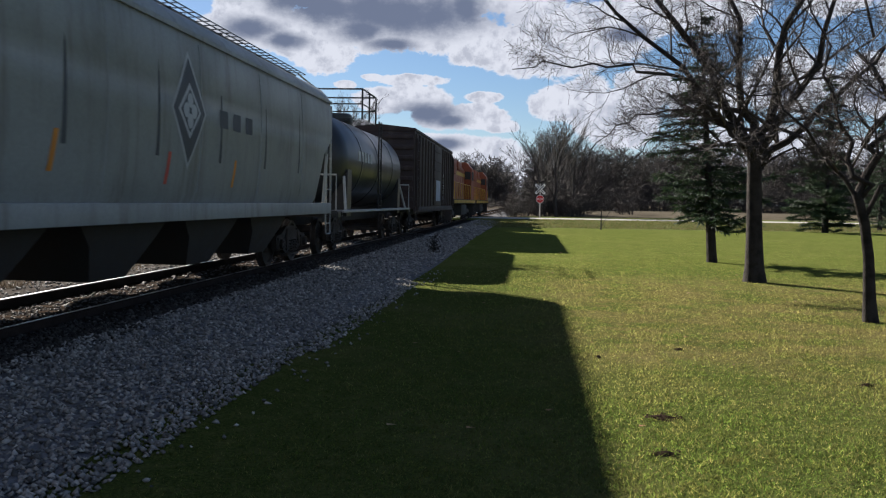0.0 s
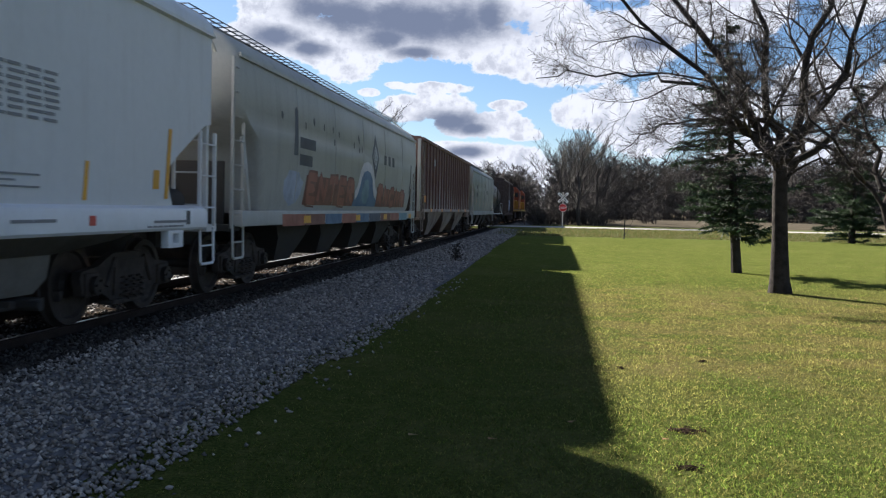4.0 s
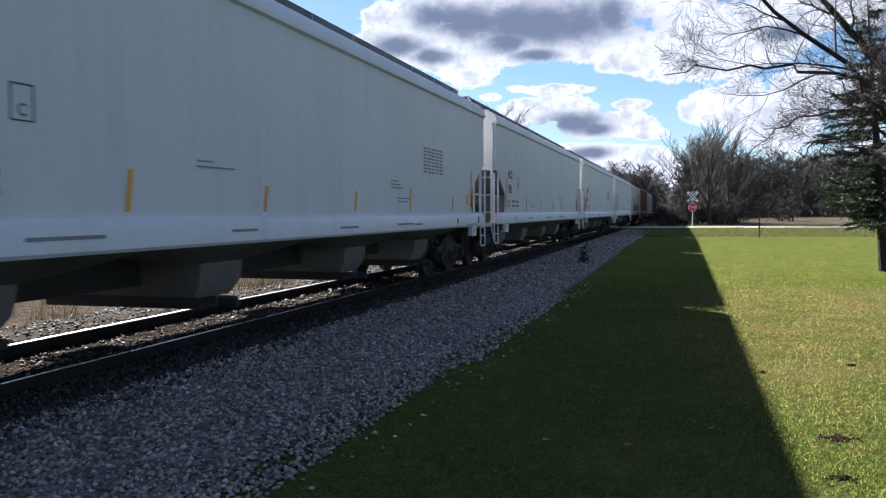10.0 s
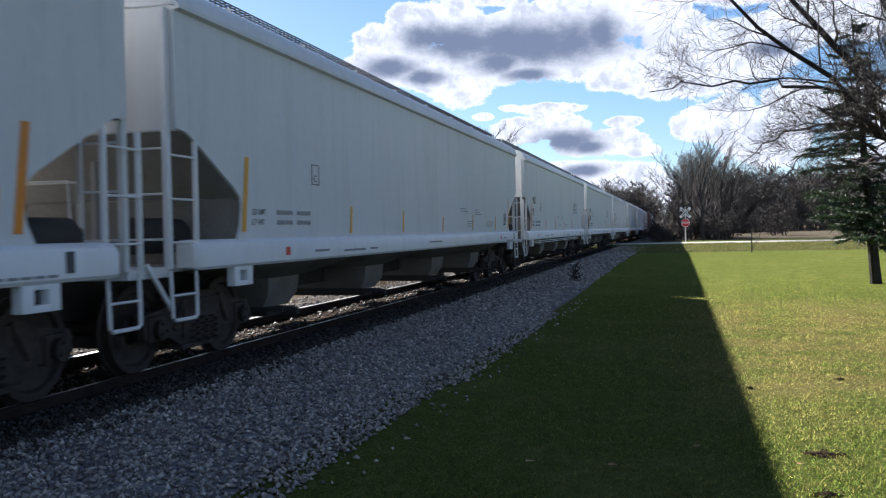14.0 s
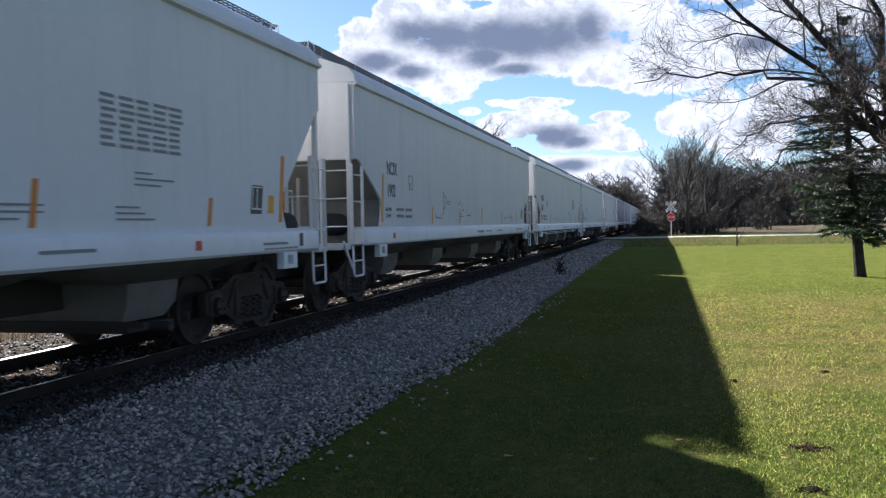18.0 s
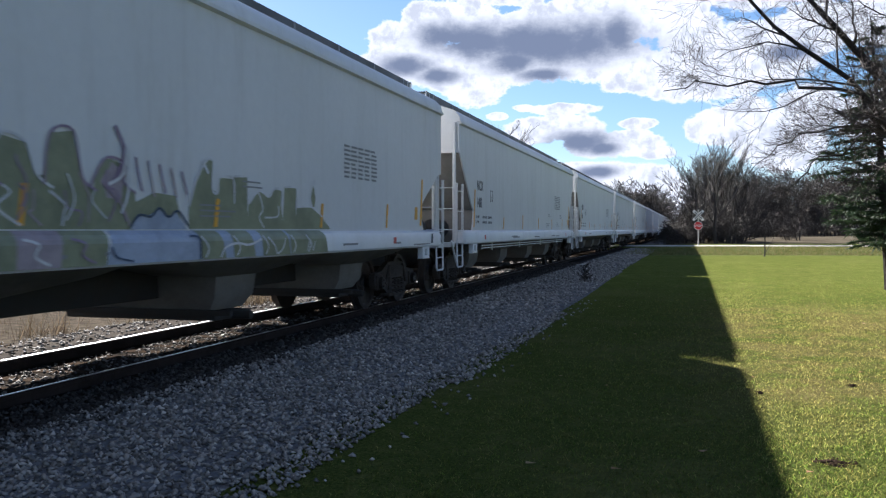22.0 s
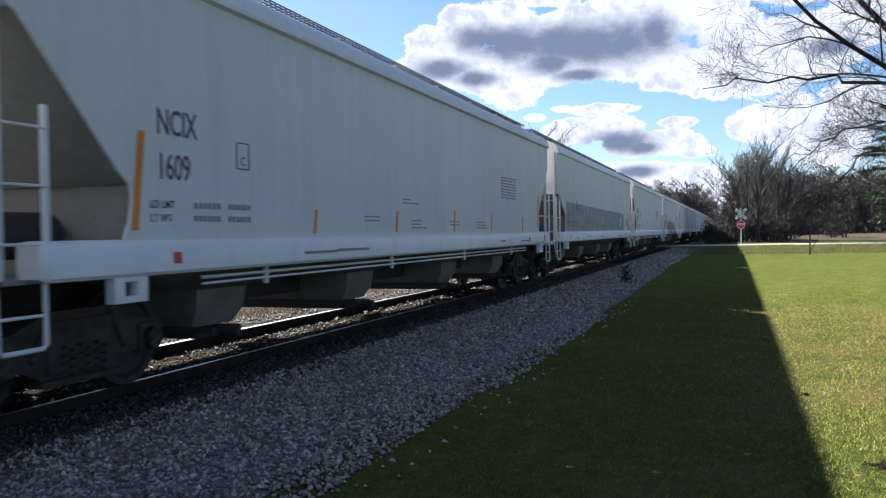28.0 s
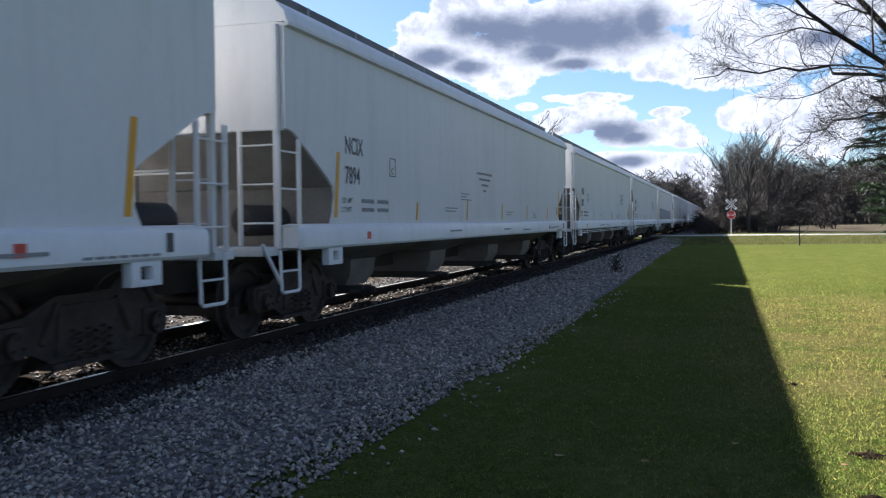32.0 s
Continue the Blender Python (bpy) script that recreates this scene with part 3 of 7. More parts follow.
def make_ballast():
    geo = Geo()
    ys = [-60 + 2.0 * i for i in range(60)] + [60 + 12 * i for i in range(70)]
    prof = [(-10.1, -0.10), (-8.6, 0.04), (-7.5, 0.09), (-6.98, 0.085), (-6.90, 0.055), (-5.50, 0.055), (-5.42, 0.095), (-4.75, 0.105), (-3.9, 0.07), (-2.75, 0.022), (-2.38, -0.05)]
    n = len(prof)
    for y in ys:
        d = 0.16 * noise.noise((y * 0.35, 0, 0)) + 0.10 * noise.noise((y * 1.1, 5, 0)) + 0.32 * float(smooth01(y, 8, 16)) - 0.25 * float(smooth01(y, 20, 40))
        geo.v += [(x + (d if i > n - 3 else 0), y, z) for i, (x, z) in enumerate(prof)]
    for j in range(len(ys) - 1):
        for i in range(n - 1):
            geo.f.append((j * n + i, j * n + i + 1, (j + 1) * n + i + 1, (j + 1) * n + i))
    m = mat("crushed_stone_bed", (0.17, 0.17, 0.175), 0.85, vary=0.35, scale=9.0, fine=24.0, bump=1.0, other=(0.07, 0.07, 0.073), spec=0.0)
    g, b = Nodes(m.node_tree), m.node_tree.nodes["Principled BSDF"]
    clean = b.inputs["Base Color"].links[0].from_socket
    at = m.node_tree.nodes.new("ShaderNodeTexCoord").outputs["Object"]
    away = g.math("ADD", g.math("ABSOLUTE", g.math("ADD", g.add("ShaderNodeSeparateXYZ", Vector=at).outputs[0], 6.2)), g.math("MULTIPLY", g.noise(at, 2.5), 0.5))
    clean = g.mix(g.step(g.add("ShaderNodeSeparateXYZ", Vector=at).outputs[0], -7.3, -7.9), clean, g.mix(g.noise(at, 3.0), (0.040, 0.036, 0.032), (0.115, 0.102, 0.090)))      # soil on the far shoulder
    g.put(b.inputs["Base Color"], g.mix(g.step(away, 2.05, 1.55), clean, (0.04, 0.035, 0.031)))      # oil, brake dust and the train's shade put into the colour
    return tagged(new("ballast", geo.mesh("ballast", m)), "bed of grey crushed stone ballast under the track", "ballast", kind="structure")


make_ballast()


def scatter_stones():
    """Loose stones over the bed: crowded near the lawn side, thinner far off."""
    spans = [(-4.66, -2.30, 2.0, 9.0, 12000, 0.9), (-4.62, -2.15, 9.0, 17.0, 8000, 1.0), (-4.55, -2.4, 17.0, 34.0, 7000, 1.4), (-4.55, -2.5, 34.0, 80.0, 4500, 2.2), (-4.55, -2.35, -14.0, 2.0, 5000, 1.3), (-2.5, -1.9, 3.0, 20.0, 160, 0.9)]
    # strip by the near rail: dust and the train's shade in the stone colour
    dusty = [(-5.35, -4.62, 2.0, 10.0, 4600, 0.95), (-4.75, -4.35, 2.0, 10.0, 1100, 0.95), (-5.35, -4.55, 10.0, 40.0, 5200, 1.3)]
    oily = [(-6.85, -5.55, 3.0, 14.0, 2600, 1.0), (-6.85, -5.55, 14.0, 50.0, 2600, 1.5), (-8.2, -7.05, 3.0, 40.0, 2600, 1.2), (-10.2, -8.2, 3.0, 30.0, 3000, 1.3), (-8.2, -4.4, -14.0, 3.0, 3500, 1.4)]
    base = np.array([(1, 0, 0), (-1, 0, 0), (0, 1, 0), (0, -1, 0), (0, 0, 1), (0, 0, -1)], float)
    faces = [(0, 2, 4), (2, 1, 4), (1, 3, 4), (3, 0, 4), (2, 0, 5), (1, 2, 5), (3, 1, 5), (0, 3, 5)]
    out = []
    for x0, x1, y0, y1, n, k in spans + dusty + oily:
        p = np.stack([rng.uniform(x0, x1, n), rng.uniform(y0, y1, n), np.zeros(n)], -1)
        p[:, 2] = np.interp(p[:, 0], [-10.1, -8.6, -7.5, -6.98, -6.9, -5.5, -5.42, -4.75, -3.9, -2.75, -2.4], [-0.10, 0.04, 0.09, 0.085, 0.055, 0.055, 0.095, 0.105, 0.07, 0.022, 0.008]) + rng.uniform(-0.004, 0.014, n)
        size = rng.uniform(0.014, 0.034, (n, 1, 1)) * k
        v = base[None] * rng.uniform(0.55, 1.25, (n, 6, 1)) + rng.normal(0, 0.22, (n, 6, 3))
        v[:, :, 2] *= 0.75
        a = rng.uniform(0, 6.28, n)
        c, s = np.cos(a), np.sin(a)
        r = np.zeros((n, 3, 3))
        r[:, 0, 0], r[:, 0, 1], r[:, 1, 0], r[:, 1, 1], r[:, 2, 2] = c, -s, s, c, 1
        out.append(np.einsum("nij,nkj->nki", r, v * size) + p[:, None])
    me = solids("ballast_stones", base, faces, np.concatenate(out[:len(spans)]), STONES)
    tagged(new("ballast_stones", me), "loose grey and pale crushed stones along the track", "stones", kind="stuff")
    me = solids("dusty_stones", base, faces, np.concatenate(out[len(spans):len(spans) + len(dusty)]), DUST_SHADED)
    tagged(new("dusty_stones", me), "stones darkened for brake dust and the train's shade beside the near rail", "stones", kind="stuff")
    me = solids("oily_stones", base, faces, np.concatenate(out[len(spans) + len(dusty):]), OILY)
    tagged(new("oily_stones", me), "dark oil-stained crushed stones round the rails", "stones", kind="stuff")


scatter_stones()


def scatter_blades():
    """Short lawn blades where the camera stands, rougher clumps on the bank, dry weeds across the track."""
    def tris(x, y, z, h, w, lean):
        n = len(x)
        a, tilt, b = rng.uniform(0, 6.28, n), rng.normal(0, lean, (n, 2)), rng.uniform(0.7, 1.3, n)
        root = np.stack([x, y, z], -1)
        side = np.stack([np.cos(a), np.sin(a), np.zeros(n)], -1) * (w * b)[:, None] / 2
        tip = root + np.stack([tilt[:, 0] * h, tilt[:, 1] * h, h], -1)
        return np.stack([root - side, root + side, tip], 1)

    n = 420000
    y = 2.4 + 43 * rng.random(n) ** 1.85 + rng.normal(0, 0.7, n)
    x = rng.uniform(-2.6, 1.0, n) + rng.random(n) * (1.5 + 0.62 * y)
    m = 80000
    x, y = np.concatenate([x, rng.normal(3.0, 5.0, m)]), np.concatenate([y, 5.0 - np.abs(rng.normal(0, 6.0, m)) + rng.normal(0, 0.8, m)])
    keep = x > -2.35 + 0.12 * np.sin(y * 2.1) + 0.1 * np.sin(y * 5.3) + 0.30 * smooth01(y, 8, 16)
    x, y = x[keep], y[keep]
    clump = 0.6 + 0.8 * (np.sin(x * 3.1 + 1.7 * np.sin(y * 2.3)) * np.sin(y * 2.7 + 1.3 * np.sin(x * 1.9)) * 0.5 + 0.5)
    lawn = tris(x, y, np.zeros(len(x)), rng.uniform(0.010, 0.027, len(x)) * clump * (1 + y * 0.010) * (1 - 0.85 * smooth01(y, 14, 36)), 0.0042 * (1 + y * 0.075), 0.8)
    tagged(new("lawn_grass", array_mesh("lawn_grass", lawn, 3, BLADES)), "short green lawn blades with straw-coloured ones mixed in", "grass", kind="stuff")
    n = 30000
    x = rng.uniform(-4, 34, n)
    y = rng.uniform(55.5, 73, n) + 0.22 * (x + 6.2)
    bank = tris(x, y, height(x, y), rng.uniform(0.05, 0.17, n), np.full(n, 0.06), 0.6)
    tagged(new("bank_grass", array_mesh("bank_grass", bank, 3, ROUGHG)), "unmown rough grass on the bank below the road", "grass", kind="stuff")
    n = 16000
    k = 150
    cx, cy, tall = -8.5 - 4.2 * rng.random(k) ** 1.3, rng.uniform(2, 75, k), rng.uniform(0.2, 1.0, k) ** 1.4
    i = rng.integers(0, k, n)
    x, y = cx[i] + rng.normal(0, 0.20, n), cy[i] + rng.normal(0, 0.28, n)
    z = np.interp(x, [-10.1, -8.6, -7.5], [-0.10, 0.04, 0.09]) - 0.01
    weeds = tris(x, y, z, rng.uniform(0.08, 0.62, n) * tall[i], np.full(n, 0.013), 0.45)
    tagged(new("dry_weeds", array_mesh("dry_weeds", weeds, 3, DRYW)), "dry brown weeds and grass beside the far rail", "weeds", kind="stuff")
    n = 260
    x, y = rng.uniform(-1.5, 14, n), rng.uniform(4, 34, n)
    q = np.array([(-1, -0.6, 0), (1, -0.5, 0.25), (0.9, 0.6, 0.1), (-0.8, 0.7, 0.3)])
    a, s = rng.uniform(0, 6.28, n), rng.uniform(0.018, 0.038, n)
    v = np.stack([q[None, :, 0] * np.cos(a)[:, None] - q[None, :, 1] * np.sin(a)[:, None], q[None, :, 0] * np.sin(a)[:, None] + q[None, :, 1] * np.cos(a)[:, None], np.repeat(q[None, :, 2], n, 0)], -1)
    v = v * s[:, None, None] + np.stack([x, y, np.full(n, 0.035)], -1)[:, None]
    tagged(new("fallen_leaves", array_mesh("fallen_leaves", v, 4, LEAF)), "scattered dry brown leaves on the lawn", "leaves", kind="stuff")


scatter_blades()


def soil_patch(x, y, r, seed):
    """A scuffed spot of bare soil: a thin ragged crust and a handful of clods."""
    geo, rnd = Geo(), random.Random(seed)
    n = 18
    ring = [(r * rnd.uniform(0.45, 1.1) * math.cos(6.283 * i / n) * 1.1, r * rnd.uniform(0.45, 1.1) * math.sin(6.283 * i / n) * 0.8, -0.004) for i in range(n)]
    geo.add([(0, 0, 0.022)] + ring, [(0, 1 + i, 1 + (i + 1) % n) for i in range(n)])
    for k in range(26):
        a, q, s = rnd.uniform(0, 6.28), r * rnd.random() ** 0.6, rnd.uniform(0.05, 0.12) * r
        c = Vector((1.1 * q * math.cos(a), 0.8 * q * math.sin(a), 0.012))
        pts = [c + Vector(d) * s * rnd.uniform(0.6, 1.2) for d in ((1, 0, 0), (0.2, 1, 0), (-1, 0.1, 0), (-0.2, -1, 0), (0.1, 0, 0.8), (0, 0, -0.5))]
        geo.add(pts, [(0, 1, 4), (1, 2, 4), (2, 3, 4), (3, 0, 4), (1, 0, 5), (2, 1, 5), (3, 2, 5), (0, 3, 5)])
    ob = new("soil_patch", geo.mesh("soil_patch", SOIL, 0))
    ob.location = (x, y, 0.006)
    tagged(ob, "small scuffed patch of dark bare soil in the lawn", "soil patch", "soil patches in the lawn")


for i, (x, y, r) in enumerate([(1.01, 6.75, 0.135), (0.89, 5.76, 0.10), (1.65, 9.96, 0.05), (0.72, 9.3, 0.05), (3.05, 8.3, 0.07)]):
    soil_patch(x, y, r, i)

# ---- road ----
def make_road():
    geo = Geo()
    for i in range(60):
        x0, x1 = -120 + i * 6, -114 + i * 6
        e = lambda x: 0.22 * (x + 6.2)
        geo.add([(x0, 76.4 + e(x0), 0.14), (x1, 76.4 + e(x1), 0.14), (x1, 82.6 + e(x1), 0.14), (x0, 82.6 + e(x0), 0.14),
                 (x0, 76.8 + e(x0), 0.195), (x1, 76.8 + e(x1), 0.195), (x1, 82.2 + e(x1), 0.195), (x0, 82.2 + e(x0), 0.195)],
                [(4, 5, 6, 7), (0, 1, 5, 4), (2, 3, 7, 6)])
    tagged(new("road", geo.mesh("road", ROADM)), "pale gravel country road crossing the track", "road", kind="structure")


make_road()

# ---- trees ----
LEAST = [0.0026]          # thinnest twig


def branch(geo, start, way, length, r, level, rnd, sides, droop, last, spread=0.75, kids=(4, 6)):
    """A limb that bends as it goes, with smaller ones along it."""
    segs = 6 if level < 2 else (5 if level < 3 else 4)
    p, d, pts, radii = Vector(start), Vector(way).normalized(), [Vector(start)], [r]
    for i in range(segs):
        bend = 0.16 if level < 2 else 0.25
        d = (d + Vector((rnd.gauss(0, bend), rnd.gauss(0, bend), rnd.gauss(0.03, bend * 0.8) - droop * (level >= 2)))).normalized()
        p = p + d * (length / segs)
        pts.append(p.copy())
        radii.append(max(LEAST[0], r * (1 - 0.80 * (i + 1) / segs)))
    geo.tube(pts, radii, max(3, sides - level * 2), cap=False)
    if level >= last:
        return
    fork(geo, pts, radii, length, level, rnd, sides, droop, last, spread, kids)


def fork(geo, pts, radii, length, level, rnd, sides, droop, last, spread, kids, first=0.22):
    for k in range(rnd.randint(*kids)):
        f = first + (0.98 - first) * (k + rnd.random()) / kids[1]
        f = min(f, 0.97)
        i = min(int(f * (len(pts) - 1)), len(pts) - 2)
        u = f * (len(pts) - 1) - i
        at = pts[i].lerp(pts[i + 1], u)
        along = (pts[i + 1] - pts[i]).normalized()
        out = Vector((rnd.gauss(0, 1), rnd.gauss(0, 1), rnd.gauss(0.15, 0.7)))
        out = (out - along * out.dot(along)).normalized()
        r = radii[i] * (1 - u) + radii[i + 1] * u
        branch(geo, at, along * 0.75 + out * spread, length * rnd.uniform(0.38, 0.66) * (1.05 - 0.35 * f), max(0.0025, r * rnd.uniform(0.42, 0.62)), level + 1, rnd, sides, droop, last, spread, kids)


def yard_tree(at, label, trunk, r0, limbs, seed, last=4, kids=(5, 7)):
    """A bare broad-leaved tree: flared trunk, drawn-out limbs, and a crown of fine twigs."""
    rnd = random.Random(seed)
    e = thing("bare_tree", label, "tree", "bare trees on the lawn", at)
    geo = Geo()
    n = len(trunk)
    radii = [r0 * (1.45 if i == 0 else 1.12 if i == 1 else 1.0 - 0.25 * i / n) for i in range(n)]
    geo.tube([Vector(p) for p in trunk], radii, 14, cap=False)
    part("trunk", geo, BARK, e)
    for pts, r in limbs:
        lg = Geo()
        pts = [Vector(p) for p in pts]
        fine = []
        for i in range(len(pts) - 1):
            for u in (0.0, 0.34, 0.67):
                w = Vector((rnd.gauss(0, 0.085), rnd.gauss(0, 0.085), rnd.gauss(0, 0.07))) if (i or u) else Vector()
                fine.append(pts[i].lerp(pts[i + 1], u) + w)
        fine.append(pts[-1])
        rr = [max(0.008, r * (1 - 0.86 * i / (len(fine) - 1))) for i in range(len(fine))]
        lg.tube(fine, rr, 9, cap=False)
        part("limb", lg, BARK, e)
        tg = Geo()
        length = sum((pts[i + 1] - pts[i]).length for i in range(len(pts) - 1))
        fork(tg, fine, rr, length * 0.62, 1, rnd, 8, 0.03, last, 0.8, (kids[0] + 5, kids[1] + 6), 0.14)
        part("branchwork", tg, TWIG, e, smooth=0)
    return e


yard_tree((4.74, 19.3, -0.03), "large bare maple with dark bark standing on the lawn", [(0, 0, 0), (-0.02, 0, 0.35), (-0.05, 0, 1.2), (-0.08, 0, 2.0), (-0.10, 0, 2.9)], 0.178, [
    ([(-0.12, 0, 2.7), (-0.35, 0.1, 3.25), (-1.50, 0.3, 5.3), (-2.45, 0.4, 6.3), (-3.3, 0.5, 7.6)], 0.125),
    ([(-0.15, 0, 2.6), (-0.5, -0.3, 3.2), (-1.8, -0.9, 4.4), (-3.7, -1.4, 6.0), (-4.8, -1.6, 6.9)], 0.085),
    ([(-0.12, 0, 2.6), (-0.8, -0.6, 3.4), (-1.6, -0.9, 4.0), (-2.9, -1.2, 4.35), (-4.1, -1.3, 4.45), (-5.2, -1.3, 4.3)], 0.055),
    ([(-0.12, 0, 2.5), (-0.6, -0.5, 3.05), (-1.6, -0.9, 3.3), (-2.5, -1.1, 2.85), (-3.2, -1.2, 2.35)], 0.035),
    ([(-0.3, 0, 3.1), (-1.1, 0.4, 3.7), (-2.1, 0.7, 3.7), (-2.9, 0.8, 3.3), (-3.5, 0.8, 2.8)], 0.035),
    ([(-0.1, 0, 2.4), (0.5, -0.4, 2.75), (1.1, -0.6, 2.65), (1.5, -0.7, 2.2)], 0.028),
    ([(-0.10, 0, 2.8), (-0.26, 0.3, 4.4), (-0.7, 0.5, 6.1), (-0.9, 0.7, 8.3)], 0.105),
    ([(-0.08, 0, 2.8), (0.15, 0.1, 3.4), (0.44, 0.0, 4.9), (0.62, -0.2, 6.3), (0.9, -0.3, 8.6)], 0.13),
    ([(-0.06, 0, 2.7), (0.3, -0.3, 3.3), (0.75, -0.6, 4.5), (1.25, -0.9, 6.2), (2.0, -1.2, 8.0)], 0.10),
    ([(-0.05, 0, 2.6), (0.9, 0.2, 3.35), (1.4, 0.4, 3.8), (2.6, 0.8, 4.7), (3.4, 1.2, 5.9), (3.9, 1.4, 7.2)], 0.085),
    ([(-0.05, 0, 2.3), (0.5, 0.9, 3.0), (1.1, 2.0, 4.2), (1.6, 3.2, 5.6)], 0.075)], 11, 4, (4, 6))
yard_tree((4.80, 13.0, -0.03), "young bare tree with a thin crooked trunk", [(0, 0, 0), (-0.03, 0, 0.3), (-0.07, 0, 0.95), (-0.14, 0, 1.40), (-0.27, 0, 1.85)], 0.082, [
    ([(-0.24, 0, 1.75), (-0.34, 0.1, 2.3), (-0.50, 0.1, 2.9), (-0.75, 0.1, 3.9), (-1.2, 0.1, 5.4)], 0.045),
    ([(-0.26, 0, 1.80), (-0.12, 0, 2.5), (-0.03, 0, 3.25), (-0.25, 0, 4.2), (-0.3, 0, 5.6)], 0.062),
    ([(-0.10, 0, 2.5), (0.35, 0.2, 3.1), (0.8, 0.4, 4.0), (1.3, 0.5, 5.4)], 0.045),
    ([(-0.25, 0, 1.75), (-0.8, -0.2, 2.5), (-1.5, -0.3, 3.1), (-2.4, -0.3, 3.6)], 0.030),
    ([(-0.16, 0, 1.45), (0.5, -0.4, 2.3), (1.4, -0.9, 3.4)], 0.035)], 23, 4, (4, 5))


def spruce(at, high, wide, bare, lean, label, seed, dense=1.0):
    """A conifer: straight trunk, whorls of boughs that hang a little, and sprays of needles along each."""
    rnd, r = random.Random(seed), np.random.default_rng(seed)
    e = thing("spruce_tree", label, "tree", "spruces round the lawn", at)
    top = Vector((lean, 0, high))
    geo = Geo().tube([(0, 0, 0), top * 0.05, top * 0.5, top], [0.028 * high * 0.8, 0.020 * high, 0.012 * high, 0.012], 10, cap=False)
    part("trunk", geo, BARK, e)
    wood, tris, z = Geo(), [], bare
    while z < high - 0.12:
        f = (z - bare) / (high - bare)
        reach = wide * (1 - f) ** 0.8 * (0.72 + 0.28 * min(1, f * 8)) * (0.8 + 0.4 * noise.noise((z * 1.3, seed, 0))) + 0.10
        for k in range(6 if rnd.random() < 0.75 else 2):
            a, q = rnd.uniform(0, 6.28), reach * rnd.uniform(0.35, 1.2)
            root = top * ((z + rnd.uniform(-0.1, 0.1)) / high)
            out = Vector((math.cos(a), math.sin(a), 0))
            mid = root + out * q * 0.55 + Vector((0, 0, q * rnd.uniform(-0.10, 0.04)))
            tip = root + out * q + Vector((0, 0, q * rnd.uniform(-0.16, 0.12)))
            wood.tube([root, mid, tip], [0.016, 0.010, 0.004], 4, cap=False)
            n = int((60 + 130 * q) * dense)
            u = r.random(n) ** 0.75
            p = np.where(u[:, None] < 0.55, np.array(root) + (np.array(mid) - np.array(root)) * (u / 0.55)[:, None], np.array(mid) + (np.array(tip) - np.array(mid)) * ((u - 0.55) / 0.45)[:, None])
            side = r.normal(0, 1, (n, 3)) * [1, 1, 0.55]
            side /= np.linalg.norm(side, axis=1)[:, None]
            sp = side * r.uniform(0.06, 0.20, (n, 1)) * (0.5 + 0.6 * q) + np.array(out) * r.uniform(0.02, 0.16, (n, 1)) - [0, 0, 0.035]
            w = np.cross(sp, r.normal(0, 1, (n, 3)))
            w /= np.linalg.norm(w, axis=1)[:, None] + 1e-6
            w *= r.uniform(0.010, 0.026, (n, 1))
            tris.append(np.stack([p - w, p + w, p + sp], 1))
        z += 0.15 + 0.05 * rnd.random()
    tagged(part("bough_frame", wood, TWIG, e, smooth=0), kind="stuff")
    part("foliage", array_mesh("foliage", np.concatenate(tris), 3, NEEDLE), NEEDLE, e)


spruce((5.12, 25.7, -0.02), 7.2, 2.15, 1.05, -0.55, "leaning dark green spruce with a bare lower trunk", 5, 0.85)
spruce((19.0, 59.6, -0.02), 10.3, 3.1, 0.30, 0.0, "broad dark green spruce standing at the lawn's edge", 6, 1.9)
spruce((25.0, 66.5, 0.0), 8.0, 2.3, 0.3, 0.0, "dark green spruce beside the road", 8, 0.8)


def crown_arrays(high, seed, last=3, kids=(6, 8), spread=0.62, first=0.16):
    rnd, geo = random.Random(seed), Geo()
    pts = [Vector((0, 0, 0))]
    for i in range(5):
        pts.append(pts[-1] + Vector((rnd.gauss(0, 0.03), rnd.gauss(0, 0.03), 0.19)) * high)
    radii = [high * 0.017 * (1 - 0.17 * i) for i in range(6)]
    geo.tube(pts, radii, 5, cap=False)
    fork(geo, pts, radii, high * 0.75, 0, rnd, 4, -0.03, last, spread, (kids[0] + 3, kids[1] + 4), first)
    return np.array(geo.v), np.array([f for f in geo.f if len(f) == 4], dtype=np.int64)


